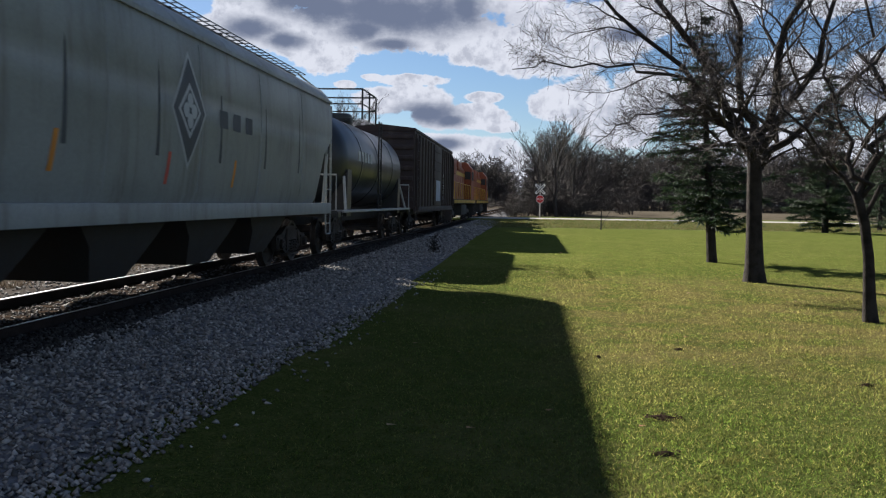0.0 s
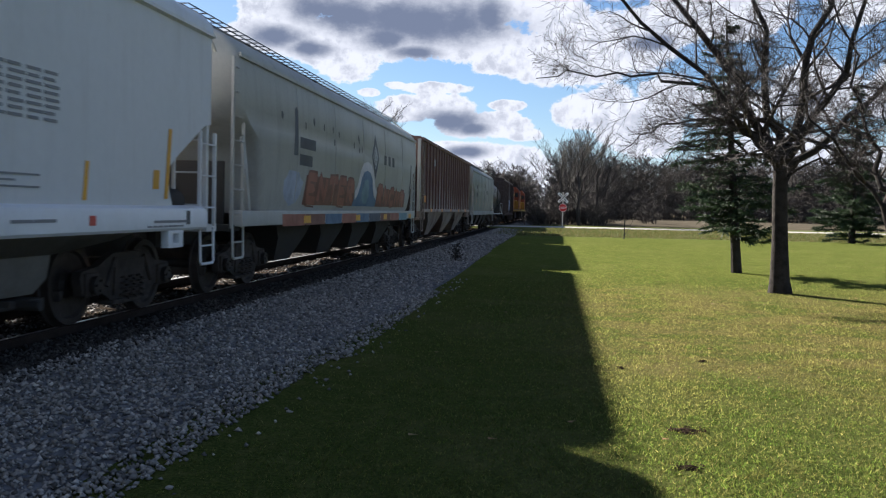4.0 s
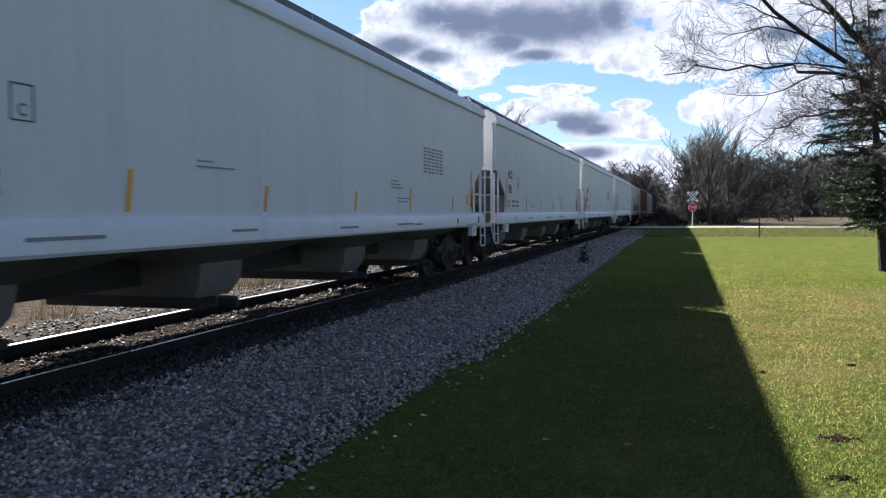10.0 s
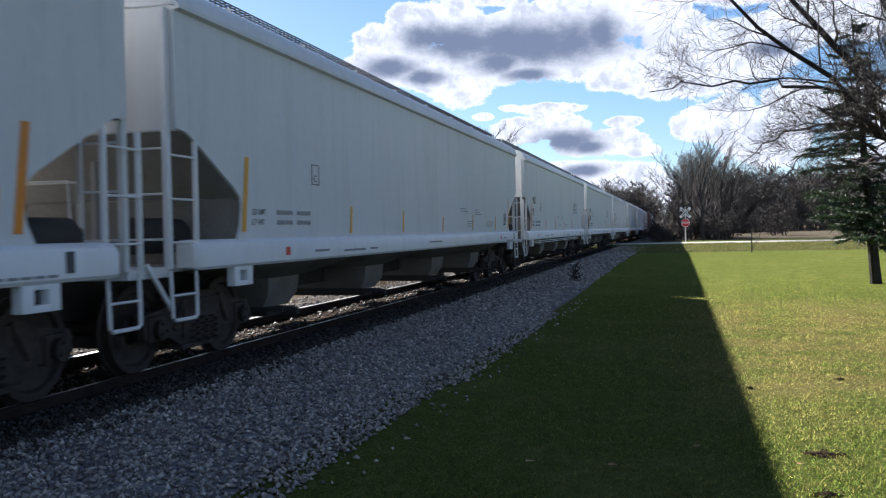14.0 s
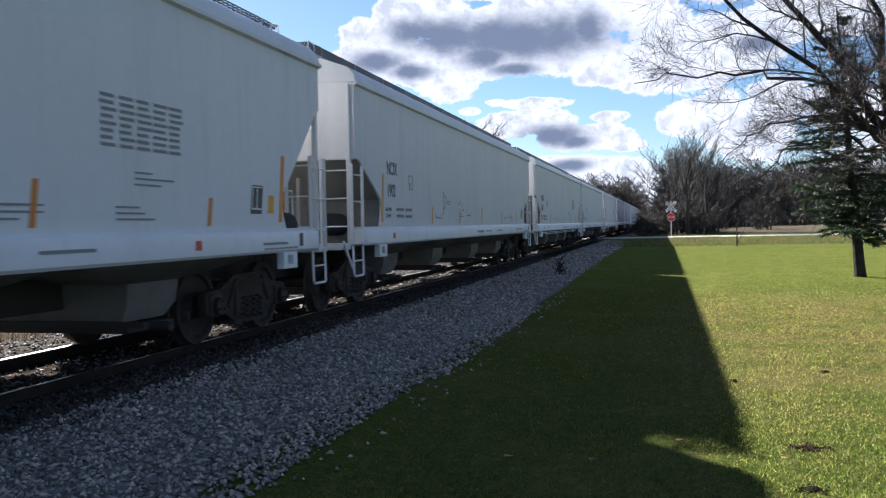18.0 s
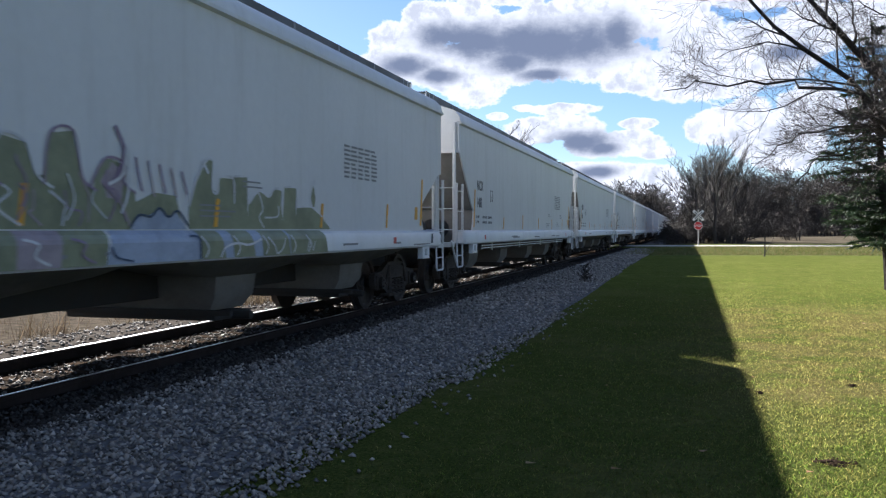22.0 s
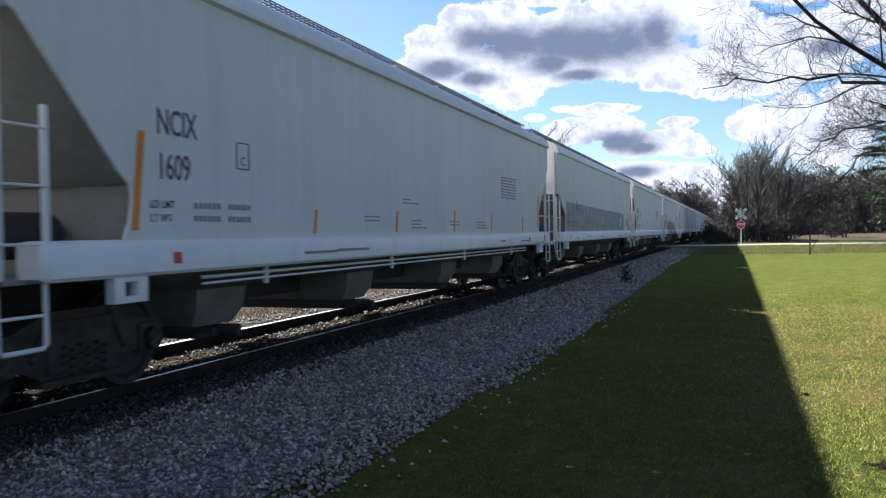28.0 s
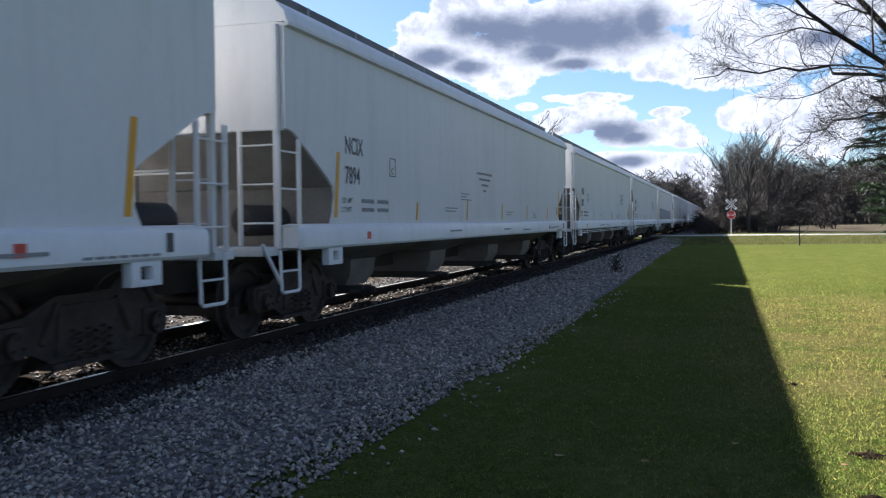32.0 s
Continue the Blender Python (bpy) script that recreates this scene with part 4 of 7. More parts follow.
def fan_arrays(seed, high=9.5, limbs=13):
    """A bare tree with rising limbs that fan out to a rounded crown of fine twigs."""
    rnd, geo = random.Random(seed), Geo()
    stem = [Vector((rnd.gauss(0, 0.06) * i, rnd.gauss(0, 0.06) * i, high * 0.15 * i)) for i in range(6)]
    geo.tube(stem, [0.17, 0.15, 0.12, 0.09, 0.06, 0.02], 5, cap=False)

    def shoot(start, way, length, r, level):
        d, pts = way.normalized(), [start]
        segs = (6, 4, 3, 2)[level]
        for i in range(segs):
            d = (d + Vector((rnd.gauss(0, 0.10), rnd.gauss(0, 0.10), 0.04 + rnd.gauss(0, 0.06)))).normalized()
            pts.append(pts[-1] + d * length / segs)
        geo.tube(pts, [max(0.007, r * (1 - 0.85 * i / segs)) for i in range(segs + 1)], 3, cap=False)
        if level == 3:
            return
        for k in range((7, 5, 3)[level]):
            f = 0.22 + 0.76 * (k + rnd.random()) / (7, 5, 3)[level]
            i = min(int(f * segs), segs - 1)
            at, along = pts[i].lerp(pts[i + 1], f * segs - i), (pts[i + 1] - pts[i]).normalized()
            a = rnd.uniform(0, 6.283)
            side = Vector((math.cos(a), math.sin(a), rnd.uniform(0.0, 0.6)))
            shoot(at, along + side * rnd.uniform(0.55, 1.10), length * rnd.uniform(0.32, 0.52), r * 0.42, level + 1)

    for k in range(limbs):
        f = 0.9 + 3.4 * k / limbs
        at = stem[int(f)].lerp(stem[int(f) + 1], f - int(f))
        a, tilt = k * 2.4 + rnd.uniform(-0.4, 0.4), radians(rnd.uniform(32, 64) - 36 * k / limbs)
        shoot(at, Vector((math.cos(a) * math.sin(tilt), math.sin(a) * math.sin(tilt), math.cos(tilt))), (high - at.z) * rnd.uniform(0.50, 0.72), 0.065, 0)
    return np.array(geo.v), np.array([f for f in geo.f if len(f) == 4], dtype=np.int64)


PROTO = [fan_arrays(s) for s in (31, 32, 33)]
LEAST[0] = 0.05
WOODS = [crown_arrays(10.0, s, 2, (8, 10), 1.0, 0.05) for s in (41, 42, 43, 44, 45)]
LEAST[0] = 0.0026


def joined_trees(name, label, places, squat=4.0):
    """Far trees in one mesh: x, y, height, kind."""
    vs, fs, n = [], [], 0
    r = np.random.default_rng(len(places))
    for x, y, h, k in places:
        v, f = WOODS[k % len(WOODS)]
        a, s = r.uniform(0, 6.28), h / 9.5
        c, q = math.cos(a), math.sin(a)
        wide = s * r.uniform(0.8, 1.15) * (1.9 if h < squat else 1.0)
        w = np.stack([(v[:, 0] * c - v[:, 1] * q) * wide + x, (v[:, 0] * q + v[:, 1] * c) * wide + y, v[:, 2] * s + float(height(np.float64(x), np.float64(y))) - 0.05], -1)
        vs.append(w), fs.append(f + n)
        n += len(v)
    vs, fs = np.concatenate(vs), np.concatenate(fs).astype(np.int32)
    me = bpy.data.meshes.new(name)
    me.vertices.add(len(vs)), me.vertices.foreach_set("co", vs.reshape(-1).astype(np.float32))
    me.loops.add(fs.size), me.loops.foreach_set("vertex_index", fs.reshape(-1))
    me.polygons.add(len(fs)), me.polygons.foreach_set("loop_start", np.arange(0, fs.size, 4, dtype=np.int32))
    me.update(calc_edges=True)
    me.materials.append(WOODSM)
    return tagged(new(name, me), label, "woods", kind="stuff")


def single_tree(x, y, h, k, label, group):
    v, f = PROTO[k % len(PROTO)]
    e = thing("bare_tree", label, "tree", group, (x, y, float(height(np.float64(x), np.float64(y))) - 0.05))
    cut = 5 * 5
    for nm, sel in (("trunk", slice(0, cut)), ("crown", slice(cut, None))):
        me = bpy.data.meshes.new(nm)
        s = h / 9.5
        me.from_pydata((v * s).tolist(), [], f[sel].tolist())
        bm = bmesh.new()
        bm.from_mesh(me)
        bmesh.ops.delete(bm, geom=[q for q in bm.verts if not q.link_faces], context="VERTS")
        bm.to_mesh(me), bm.free()
        me.materials.append(WOODSM)
        part(nm, me, WOODSM, e)
    e.rotation_euler = (0, 0, k * 1.7)


rw = random.Random(3)
for i, (x, y, h) in enumerate([(0.6, 97, 10.6), (2.5, 94, 11.8), (4.5, 99, 10.4), (1.4, 109, 11.6), (3.7, 112, 12.0), (5.6, 105, 8.8)]):
    single_tree(x, y, h, i, "bare grey tree in the thicket past the crossing", "thicket trees past the crossing")
single_tree(-19, 88, 13.2, 1, "bare tree far across the track", "bare trees across the track")
single_tree(-22, 50, 13.2, 2, "bare tree across the track", "bare trees across the track")
joined_trees("thicket_brush", "dense bare brush under the thicket trees", [(rw.uniform(-0.6, 6.0), rw.uniform(95, 124), rw.uniform(2.0, 4.4), i) for i in range(60)] + [(rw.uniform(-3.2, 6.0), rw.uniform(92, 140), rw.uniform(1.0, 2.4), i) for i in range(80)]
             + [(rw.uniform(11.6, 13.6), rw.uniform(118, 126), rw.uniform(1.6, 3.4), i) for i in range(8)] + [(rw.uniform(-16, -9.8), rw.uniform(95, 320), rw.uniform(1.0, 2.4), i) for i in range(80)]
             + [(rw.uniform(-3.0, -1.6), rw.uniform(90, 98), rw.uniform(0.8, 1.3), i) for i in range(6)])
wood_line = [(x + rw.uniform(-2, 2), 178 + row * 9 + rw.uniform(-5, 5), rw.uniform(7.5, 11.0) + row * 0.7, i) for row in range(5) for i, x in enumerate(np.linspace(2, 190, 95).tolist())]
wood_line += [(x, 170 + rw.uniform(-4, 6), rw.uniform(2.5, 5.5), i) for i, x in enumerate(np.linspace(2, 185, 330).tolist())]
wood_line += [(x, 164 + rw.uniform(-3, 3), rw.uniform(1.2, 2.6), i) for i, x in enumerate(np.linspace(2, 190, 360).tolist())]
joined_trees("far_woods", "dark line of bare woods behind the field", wood_line)
joined_trees("trackside_woods", "dark bare woods along the far track", [(-13.0 - rw.random() ** 1.5 * 70, rw.uniform(330, 620), rw.uniform(14, 20), i) for i in range(170)] + [(-0.5 + rw.random() * 6, rw.uniform(140, 330), rw.uniform(7, 10), i) for i in range(40)]
             + [(-11.5 - rw.random() * 30, rw.uniform(330, 480), rw.uniform(5, 11), i) for i in range(80)])
joined_trees("western_woods", "distant bare woods across the track", [(-190 + rw.uniform(-35, 35), y, rw.uniform(9, 13), i) for i, y in enumerate(np.linspace(-200, 380, 150).tolist())])

# ---- track ----
def make_track():
    e = thing("railroad_track", "single railway track of rusty rails with polished heads on dark ties", "railway track", kind="structure")
    for x in (TRACK_X - 0.753, TRACK_X + 0.753):
        z = RAIL_TOP
        web = [(-0.07, -0.172), (0.07, -0.172), (0.07, -0.160), (0.012, -0.140), (0.010, -0.045), (0.036, -0.036), (0.036, -0.008), (0.024, -0.003), (-0.024, -0.003), (-0.036, -0.008), (-0.036, -0.036), (-0.010, -0.045), (-0.012, -0.140), (-0.07, -0.160)]
        rail = part("rail", Geo().prism([(x + u, z + w) for u, w in web], "y", -80, 900), STEEL, e)
        head = [(-0.022, -0.0029), (0.022, -0.0029), (0.016, 0.0), (-0.016, 0.0)]
        part("rail_head", Geo().prism([(x + u, z + w) for u, w in head], "y", -80, 900), SHINE, rail, "polished running surface")
    tie = Geo().box(-1.30, 1.30, -0.11, 0.11, -0.14, 0.062, 0.012).mesh("tie", TIE)
    for i in range(290):
        part("tie", tie, TIE, e, m=pose(TRACK_X + random.uniform(-0.03, 0.03), -6 + i * 0.53, 0, 0, 0, random.uniform(-1, 1)))
    far = Geo()
    for i in range(700):
        y = 148 + i * 0.53
        far.box(TRACK_X - 1.3, TRACK_X + 1.3, y - 0.11, y + 0.11, -0.1, 0.062)
    tagged(part("far_ties", far, TIE, e, smooth=0), "dark ties far along the track", kind="stuff")


make_track()


def text_mesh(name, words, size, material, depth=0.0):
    cu = bpy.data.curves.new(name, "FONT")
    cu.body, cu.size, cu.align_x, cu.extrude, cu.resolution_u = words, size, "LEFT", depth, 3
    cu.offset = 0.011 * size
    ob = bpy.data.objects.new(name, cu)
    scene.collection.objects.link(ob)
    me = bpy.data.meshes.new_from_object(ob.evaluated_get(bpy.context.evaluated_depsgraph_get()))
    me.name = name
    bpy.data.objects.remove(ob)
    bpy.data.curves.remove(cu)
    me.materials.clear()
    me.materials.append(material)
    return me


def make_crossing_sign():
    z0 = float(height(np.float64(0.72), np.float64(83.6)))
    e = thing("crossing_sign", "white crossbuck over a red stop sign beside the road", "road sign", at=(0.72, 83.6, z0))
    post = mat("weathered_post", (0.50, 0.48, 0.44), 0.8, vary=0.25)
    red = mat("stop_red", (0.50, 0.03, 0.03), 0.45, vary=0.1)
    part("post", Geo().box(-0.055, 0.055, -0.055, 0.055, -0.1, 3.25, 0.012), post, e)
    for a in (45, -45):
        bd = part("crossbuck_board", Geo().box(-0.62, 0.62, -0.012, 0.012, -0.115, 0.115, 0.006), PLACARD, e, m=pose(0, -0.075 if a > 0 else -0.105, 2.72, 0, a, 0))
        part("lettering_bar", Geo().box(-0.46, 0.46, -0.004, 0.0, -0.045, 0.045), BLACKT, bd, m=pose(0, -0.0125, 0))
    ring = lambda r: [(r * math.cos(radians(22.5 + 45 * k)), r * math.sin(radians(22.5 + 45 * k))) for k in range(8)]
    plate = part("stop_plate", Geo().prism([(x, z + 1.78) for x, z in ring(0.40)], "y", -0.085, -0.070), PLACARD, e, "white-edged octagonal plate")
    part("stop_face", Geo().prism([(x, z + 1.78) for x, z in ring(0.37)], "y", -0.090, -0.0852), red, plate, "red octagonal face")
    me = text_mesh("stop_letters", "STOP", 0.27, PLACARD, 0.002)
    part("stop_letters", me, PLACARD, plate, "white letters", pose(-0.335, -0.095, 1.69, 90, 0, 0))


make_crossing_sign()


def make_stake():
    e = thing("marker_stake", "dark steel stake and leaning dead sapling at the lawn's edge", "stake", at=(4.29, 55.6, 0.0))
    part("stake", Geo().prism([(-0.035, -0.01), (0.035, -0.01), (0.035, 0.01), (0.008, 0.01), (0.008, 0.05), (-0.008, 0.05), (-0.008, 0.01), (-0.035, 0.01)], "z", -0.1, 1.15), DARK, e)
    g, rnd = Geo(), random.Random(2)
    branch(g, (-0.05, 0.06, 0.0), (0.08, 0, 1.0), 2.1, 0.022, 1, rnd, 8, 0.0, 2, 0.5, (2, 3))
    part("sapling", g, TWIG, e, "bare leaning sapling", smooth=0)


make_stake()


def make_weed(x, y, high, seed):
    r = np.random.default_rng(seed)
    e = thing("weed", "dark dried weed growing in the ballast", "weed", "weeds in the ballast", (x, y, 0.02))
    g, rnd = Geo(), random.Random(seed)
    for k in range(6):
        branch(g, (0, 0, 0), (rnd.gauss(0, 0.28), rnd.gauss(0, 0.28), 1), high * rnd.uniform(0.6, 1.0), 0.012, 2, rnd, 8, 0.0, 3, 0.7, (3, 5))
    part("stems", g, TWIG, e, smooth=0)
    n = 150
    p = np.stack([r.normal(0, 0.09 * high / 0.6, n), r.normal(0, 0.09 * high / 0.6, n), r.uniform(0.15, 1.0, n) * high], -1)
    a, b = r.normal(0, 0.045, (n, 3)), r.normal(0, 0.02, (n, 3))
    part("leaves", array_mesh("leaves", np.stack([p - b, p + b, p + a], 1), 3, DARK), DARK, e)


make_weed(-2.95, 26.6, 0.52, 4)

# ---- train ----
WHEEL_R, AXLES = 0.4575, 0.89
TRAIN = []            # cars, and how far ahead of the reference coupling their middles run


def build_wheelset_mesh():
    g = Geo()
    g.tube([(-1.12, 0, 0), (1.12, 0, 0)], 0.085, 12)
    for s in (-1, 1):
        prof = [(0.69, 0.10), (0.69, 0.485), (0.715, 0.485), (0.728, WHEEL_R + 0.004), (0.82, WHEEL_R - 0.004), (0.82, 0.385), (0.785, 0.36), (0.765, 0.16), (0.82, 0.13), (0.82, 0.085)]
        g.spin([(s * u, r) for u, r in prof], (0, 0, 0), "x", 30)
        g.tube([(s * 1.02, 0, 0), (s * 1.15, 0, 0)], 0.105, 14)
        for k in range(3):
            a = 2 * math.pi * k / 3
            g.tube([(s * 1.148, 0.062 * math.cos(a), 0.062 * math.sin(a)), (s * 1.172, 0.062 * math.cos(a), 0.062 * math.sin(a))], 0.018, 6)
    return g.mesh("wheelset", WHEEL)


def build_frame_mesh():
    g = Geo()
    top = [(-1.12, 0.55), (-1.08, 0.62), (-0.72, 0.66), (-0.38, 0.80), (0.38, 0.80), (0.72, 0.66), (1.08, 0.62), (1.12, 0.55), (1.06, 0.36), (0.74, 0.36), (0.62, 0.34), (0.34, 0.20), (-0.34, 0.20), (-0.62, 0.34), (-0.74, 0.36), (-1.06, 0.36)]
    g.prism(top, "x", -0.05, 0.05)
    g.prism([(-0.40, 0.30), (0.40, 0.30), (0.36, 0.72), (-0.36, 0.72)], "x", 0.05, 0.075)
    g.box(-0.10, 0.10, -0.46, 0.46, 0.19, 0.25, 0.02)
    for s in (-1, 1):
        g.box(-0.085, 0.085, s * 0.89 - 0.15, s * 0.89 + 0.15, 0.33, 0.60, 0.03)
        g.tube([(0.06, s * 0.36, 0.74), (0.06, s * 0.56, 0.42)], 0.03, 6)
    return g.mesh("sideframe", IRON)


def build_springs_mesh():
    return Geo().tube([(0.09 + 0.055 * math.cos(t * 0.9), 0.055 * math.sin(t * 0.9), 0.25 + t * 0.0098) for t in range(28)], 0.014, 5).mesh("spring", IRON)


WHEELSET, SIDEFRAME, SPRINGS = build_wheelset_mesh(), build_frame_mesh(), build_springs_mesh()
BOLSTER = Geo().box(-1.05, 1.05, -0.18, 0.18, 0.46, 0.72, 0.03).tube([(0, 0, 0.7), (0, 0, 0.84)], 0.19, 14).box(-0.9, 0.9, -1.25, -1.19, 0.30, 0.42, 0.01).box(-0.9, 0.9, 1.19, 1.25, 0.30, 0.42, 0.01).mesh("truck", IRON)
TRIPLE = Geo().box(-1.02, 1.02, -1.9, 1.9, 0.55, 0.74, 0.04).tube([(0, 0, 0.7), (0, 0, 1.0)], 0.3, 14).mesh("truck", IRON)


def truck(car, y):
    t = part("truck", BOLSTER, IRON, car, m=pose(0, y, 0))
    for s in (1, -1):
        part("sideframe", SIDEFRAME, IRON, t, m=pose(s * 1.0, 0, 0, 0, 0, 0 if s > 0 else 180))
        for dy in (-0.19, 0.0, 0.19):
            part("spring", SPRINGS, IRON, t, m=pose(s * 1.0, dy, 0, 0, 0, 0 if s > 0 else 180))
        part("wheelset", WHEELSET, WHEEL, t, m=pose(0, s * AXLES, WHEEL_R))


def triple_truck(car, y):
    t = part("truck", TRIPLE, IRON, car, m=pose(0, y, 0))
    for s in (1, -1):
        part("sideframe", Geo().prism([(-2.05, 0.42), (-2.0, 0.70), (-0.9, 0.82), (0.9, 0.82), (2.0, 0.70), (2.05, 0.42), (1.4, 0.36), (1.0, 0.56), (-1.0, 0.56), (-1.4, 0.36)], "x", s * 1.0 - 0.06, s * 1.0 + 0.06), IRON, t)
    for dy in (-1.7, 0, 1.7):
        part("wheelset", WHEELSET, WHEEL, t, m=pose(0, dy, WHEEL_R))


def coupler_mesh():
    g = Geo().box(-0.09, 0.09, -0.75, -0.02, 0.76, 0.96, 0.02)
    g.prism([(-0.17, -0.05), (-0.17, 0.02), (-0.05, 0.10), (0.02, 0.02), (0.15, 0.06), (0.17, -0.04), (0.10, -0.12), (-0.08, -0.12)], "z", 0.72, 1.0)
    g.tube([(0.28, -0.4, 0.9), (0.30, -0.25, 0.62), (0.26, -0.02, 0.45), (0.20, 0.05, 0.5)], 0.03, 7)
    return g.mesh("coupler", IRON)


COUPLER = coupler_mesh()


def ladder(car, x, y, z0, z1, wide, turn, material, step=0.34, rails=0.022, name="ladder"):
    """Two rails with rungs between; its face looks along +x before the turn."""
    g = Geo()
    for s in (-1, 1):
        g.box(-rails, rails, s * wide / 2 - 0.022, s * wide / 2 + 0.022, z0, z1, 0.005)
    lad = part(name, g, material, car, m=pose(x, y, 0, 0, 0, turn))
    n = max(2, int((z1 - z0) / step))
    rung = Geo().tube([(0.02, -wide / 2, 0), (0.02, wide / 2, 0)], 0.012, 6).mesh("rung", material)
    for i in range(n):
        part("rung", rung, material, lad, m=pose(0, 0, z0 + (i + 0.6) * (z1 - z0) / n))
    return lad


def stirrup(car, x, y, material, z0=0.60, z1=1.08):
    g = Geo()
    w = 0.21
    g.tube([(0, -w, z1), (0.01, -w * 0.96, z0 + 0.03), (0.01, -w * 0.8, z0), (0.01, w * 0.8, z0), (0.01, w * 0.96, z0 + 0.03), (0, w, z1)], 0.019, 7)
    g.tube([(0, -w, (z0 + z1) / 2), (0, w, (z0 + z1) / 2)], 0.013, 6)
    part("stirrup_step", g, material, car, m=pose(x, y, 0))


def mirrored(points):
    return [(-a, b) for a, b in points]


def grate(x0, x1, y0, y1, z, gap=0.11, bar=0.016, cross=0.32):
    g = Geo()
    n = int((x1 - x0) / gap)
    for i in range(n + 1):
        x = x0 + (x1 - x0) * i / n
        g.box(x - bar / 2, x + bar / 2, y0, y1, z - 0.018, z)
    n = max(1, int((y1 - y0) / cross))
    for i in range(n + 1):
        y = y0 + (y1 - y0) * i / n
        g.box(x0, x1, y - 0.008, y + 0.008, z - 0.020, z - 0.004)
    return g


def white_hopper(steep=False):
    """A large smooth-sided covered hopper; its middle at the origin on the rail tops. Some have steeper, taller slope sheets."""
    car = thing("covered_hopper", "pale grey covered hopper car with tall steep sloped ends" if steep else "pale grey covered hopper car with open sloped ends, dusty and shade-darkened below", "railcar", "white covered hoppers")
    up, low = 8.50, 3.00 if steep else 2.44
    shoulder = [(-up, low + 0.02), (-8.41, low - 0.02), (-8.33, low - 0.10)] if steep else [(-up, 2.46), (-8.34, 2.44), (-8.22, 2.38)]
    edge = [(-up, 3.64)] + shoulder + [(-7.46, 1.93), (-7.34, 1.84), (-7.30, 1.74), (-7.34, 1.52), (-7.42, 1.36)]
    outline = edge + [(-y, z) for y, z in edge[::-1]]
    for s in (1, -1):
        part("side_sheet", Geo().prism(outline, "x", s * 1.540, s * 1.570), WHITE, car)
        part("eave_rail", Geo().prism([(s * 1.570, 3.60), (s * 1.625, 3.62), (s * 1.625, 3.66), (s * 1.57, 3.68)], "y", -up, up), WHITE, car)
        sill = [(1.40, 1.07), (1.63, 1.07), (1.655, 1.10), (1.655, 1.27), (1.635, 1.33), (1.585, 1.365), (1.52, 1.375), (1.40, 1.375)]
        g = Geo()
        n = len(sill)
        for y, k in ((-8.300, 0.80), (-8.260, 0.95), (-8.200, 1.0), (8.200, 1.0), (8.260, 0.95), (8.300, 0.80)):
            g.v += [(s * (1.40 + (a - 1.40) * k), y, 1.22 + (b - 1.22) * k) for a, b in sill]
        for j in range(5):
            g.f += [(j * n + i, j * n + (i + 1) % n, (j + 1) * n + (i + 1) % n, (j + 1) * n + i) for i in range(n)]
        g.f += [tuple(range(n)), tuple(range(5 * n, 6 * n))]
        part("side_sill", g, SILLW, car, "smooth rounded side sill")
        for w in (-1, 1):
            part("jack_pad", Geo().box(s * 1.53, s * 1.63, w * 7.40 - 0.19, w * 7.40 - 0.075, 0.86, 1.07, 0.008).box(s * 1.53, s * 1.63, w * 7.40 + 0.075, w * 7.40 + 0.19, 0.86, 1.07, 0.008)
                 .box(s * 1.53, s * 1.63, w * 7.40 - 0.08, w * 7.40 + 0.08, 0.86, 0.915, 0.006).box(s * 1.53, s * 1.63, w * 7.40 - 0.08, w * 7.40 + 0.08, 1.03, 1.07, 0.006), SILLW, car, "white bracket with a square hole")
            part("corner_post", Geo().box(s * 1.48 - 0.032, s * 1.48 + 0.032, w * 8.54 - 0.035, w * 8.54 + 0.035, 1.10, 3.62, 0.01), WHITE, car)
            ladder(car, s * 1.56, w * 8.42, 1.10, 2.36, 0.46, 0 if s > 0 else 180, WHITE)
            stirrup(car, s * 1.56, w * 8.42, WHITE)
            if w < 0:
                part("step_brace", Geo().box(-0.015, 0.015, -0.022, 0.022, -0.30, 0.30, 0.005), WHITE, car, m=pose(s * 1.54, w * 8.78, 0.93, w * -42, 0, 0))
    roof = [(1.60, 3.66), (1.575, 3.78), (1.46, 3.90), (1.02, 4.055), (0.35, 4.14)]
    part("roof", Geo().prism(roof + [(-a, b) for a, b in roof[::-1]] + [(-1.3, 3.66), (1.3, 3.66)], "y", -up, up), WHITE, car, "pale curved roof")
    for w in (-1, 1):
        part("end_sheet", Geo().prism([(-1.54, low), (1.54, low), (1.54, 3.65), (1.38, 3.85), (0.8, 4.05), (-0.8, 4.05), (-1.38, 3.85), (-1.54, 3.65)], "y", w * 8.45, w * 8.485), WHITE, car)
        bend = [(-y - 0.01, z - 0.012) for y, z in shoulder] + [(7.47, 1.915), (7.33, 1.83)]
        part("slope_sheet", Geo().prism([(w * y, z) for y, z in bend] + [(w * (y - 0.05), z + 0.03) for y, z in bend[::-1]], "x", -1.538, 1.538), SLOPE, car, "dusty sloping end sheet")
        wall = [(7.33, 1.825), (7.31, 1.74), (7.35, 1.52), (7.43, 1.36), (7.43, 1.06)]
        part("bulkhead", Geo().prism([(w * y, z) for y, z in wall] + [(w * (y - 0.05), z) for y, z in wall[::-1]], "x", -1.538, 1.538), HOPPERG, car, "dusty lower end wall, paint dimmed for shade")
        g = Geo().box(-1.5, 1.5, w * 8.720 - 0.16, w * 8.720 + 0.16, 1.02, 1.12, 0.01).box(-0.3, 0.3, w * 7.95 - 0.85, w * 7.95 + 0.85, 1.02, 1.10)
        part("end_platform", g, WHITE, car)
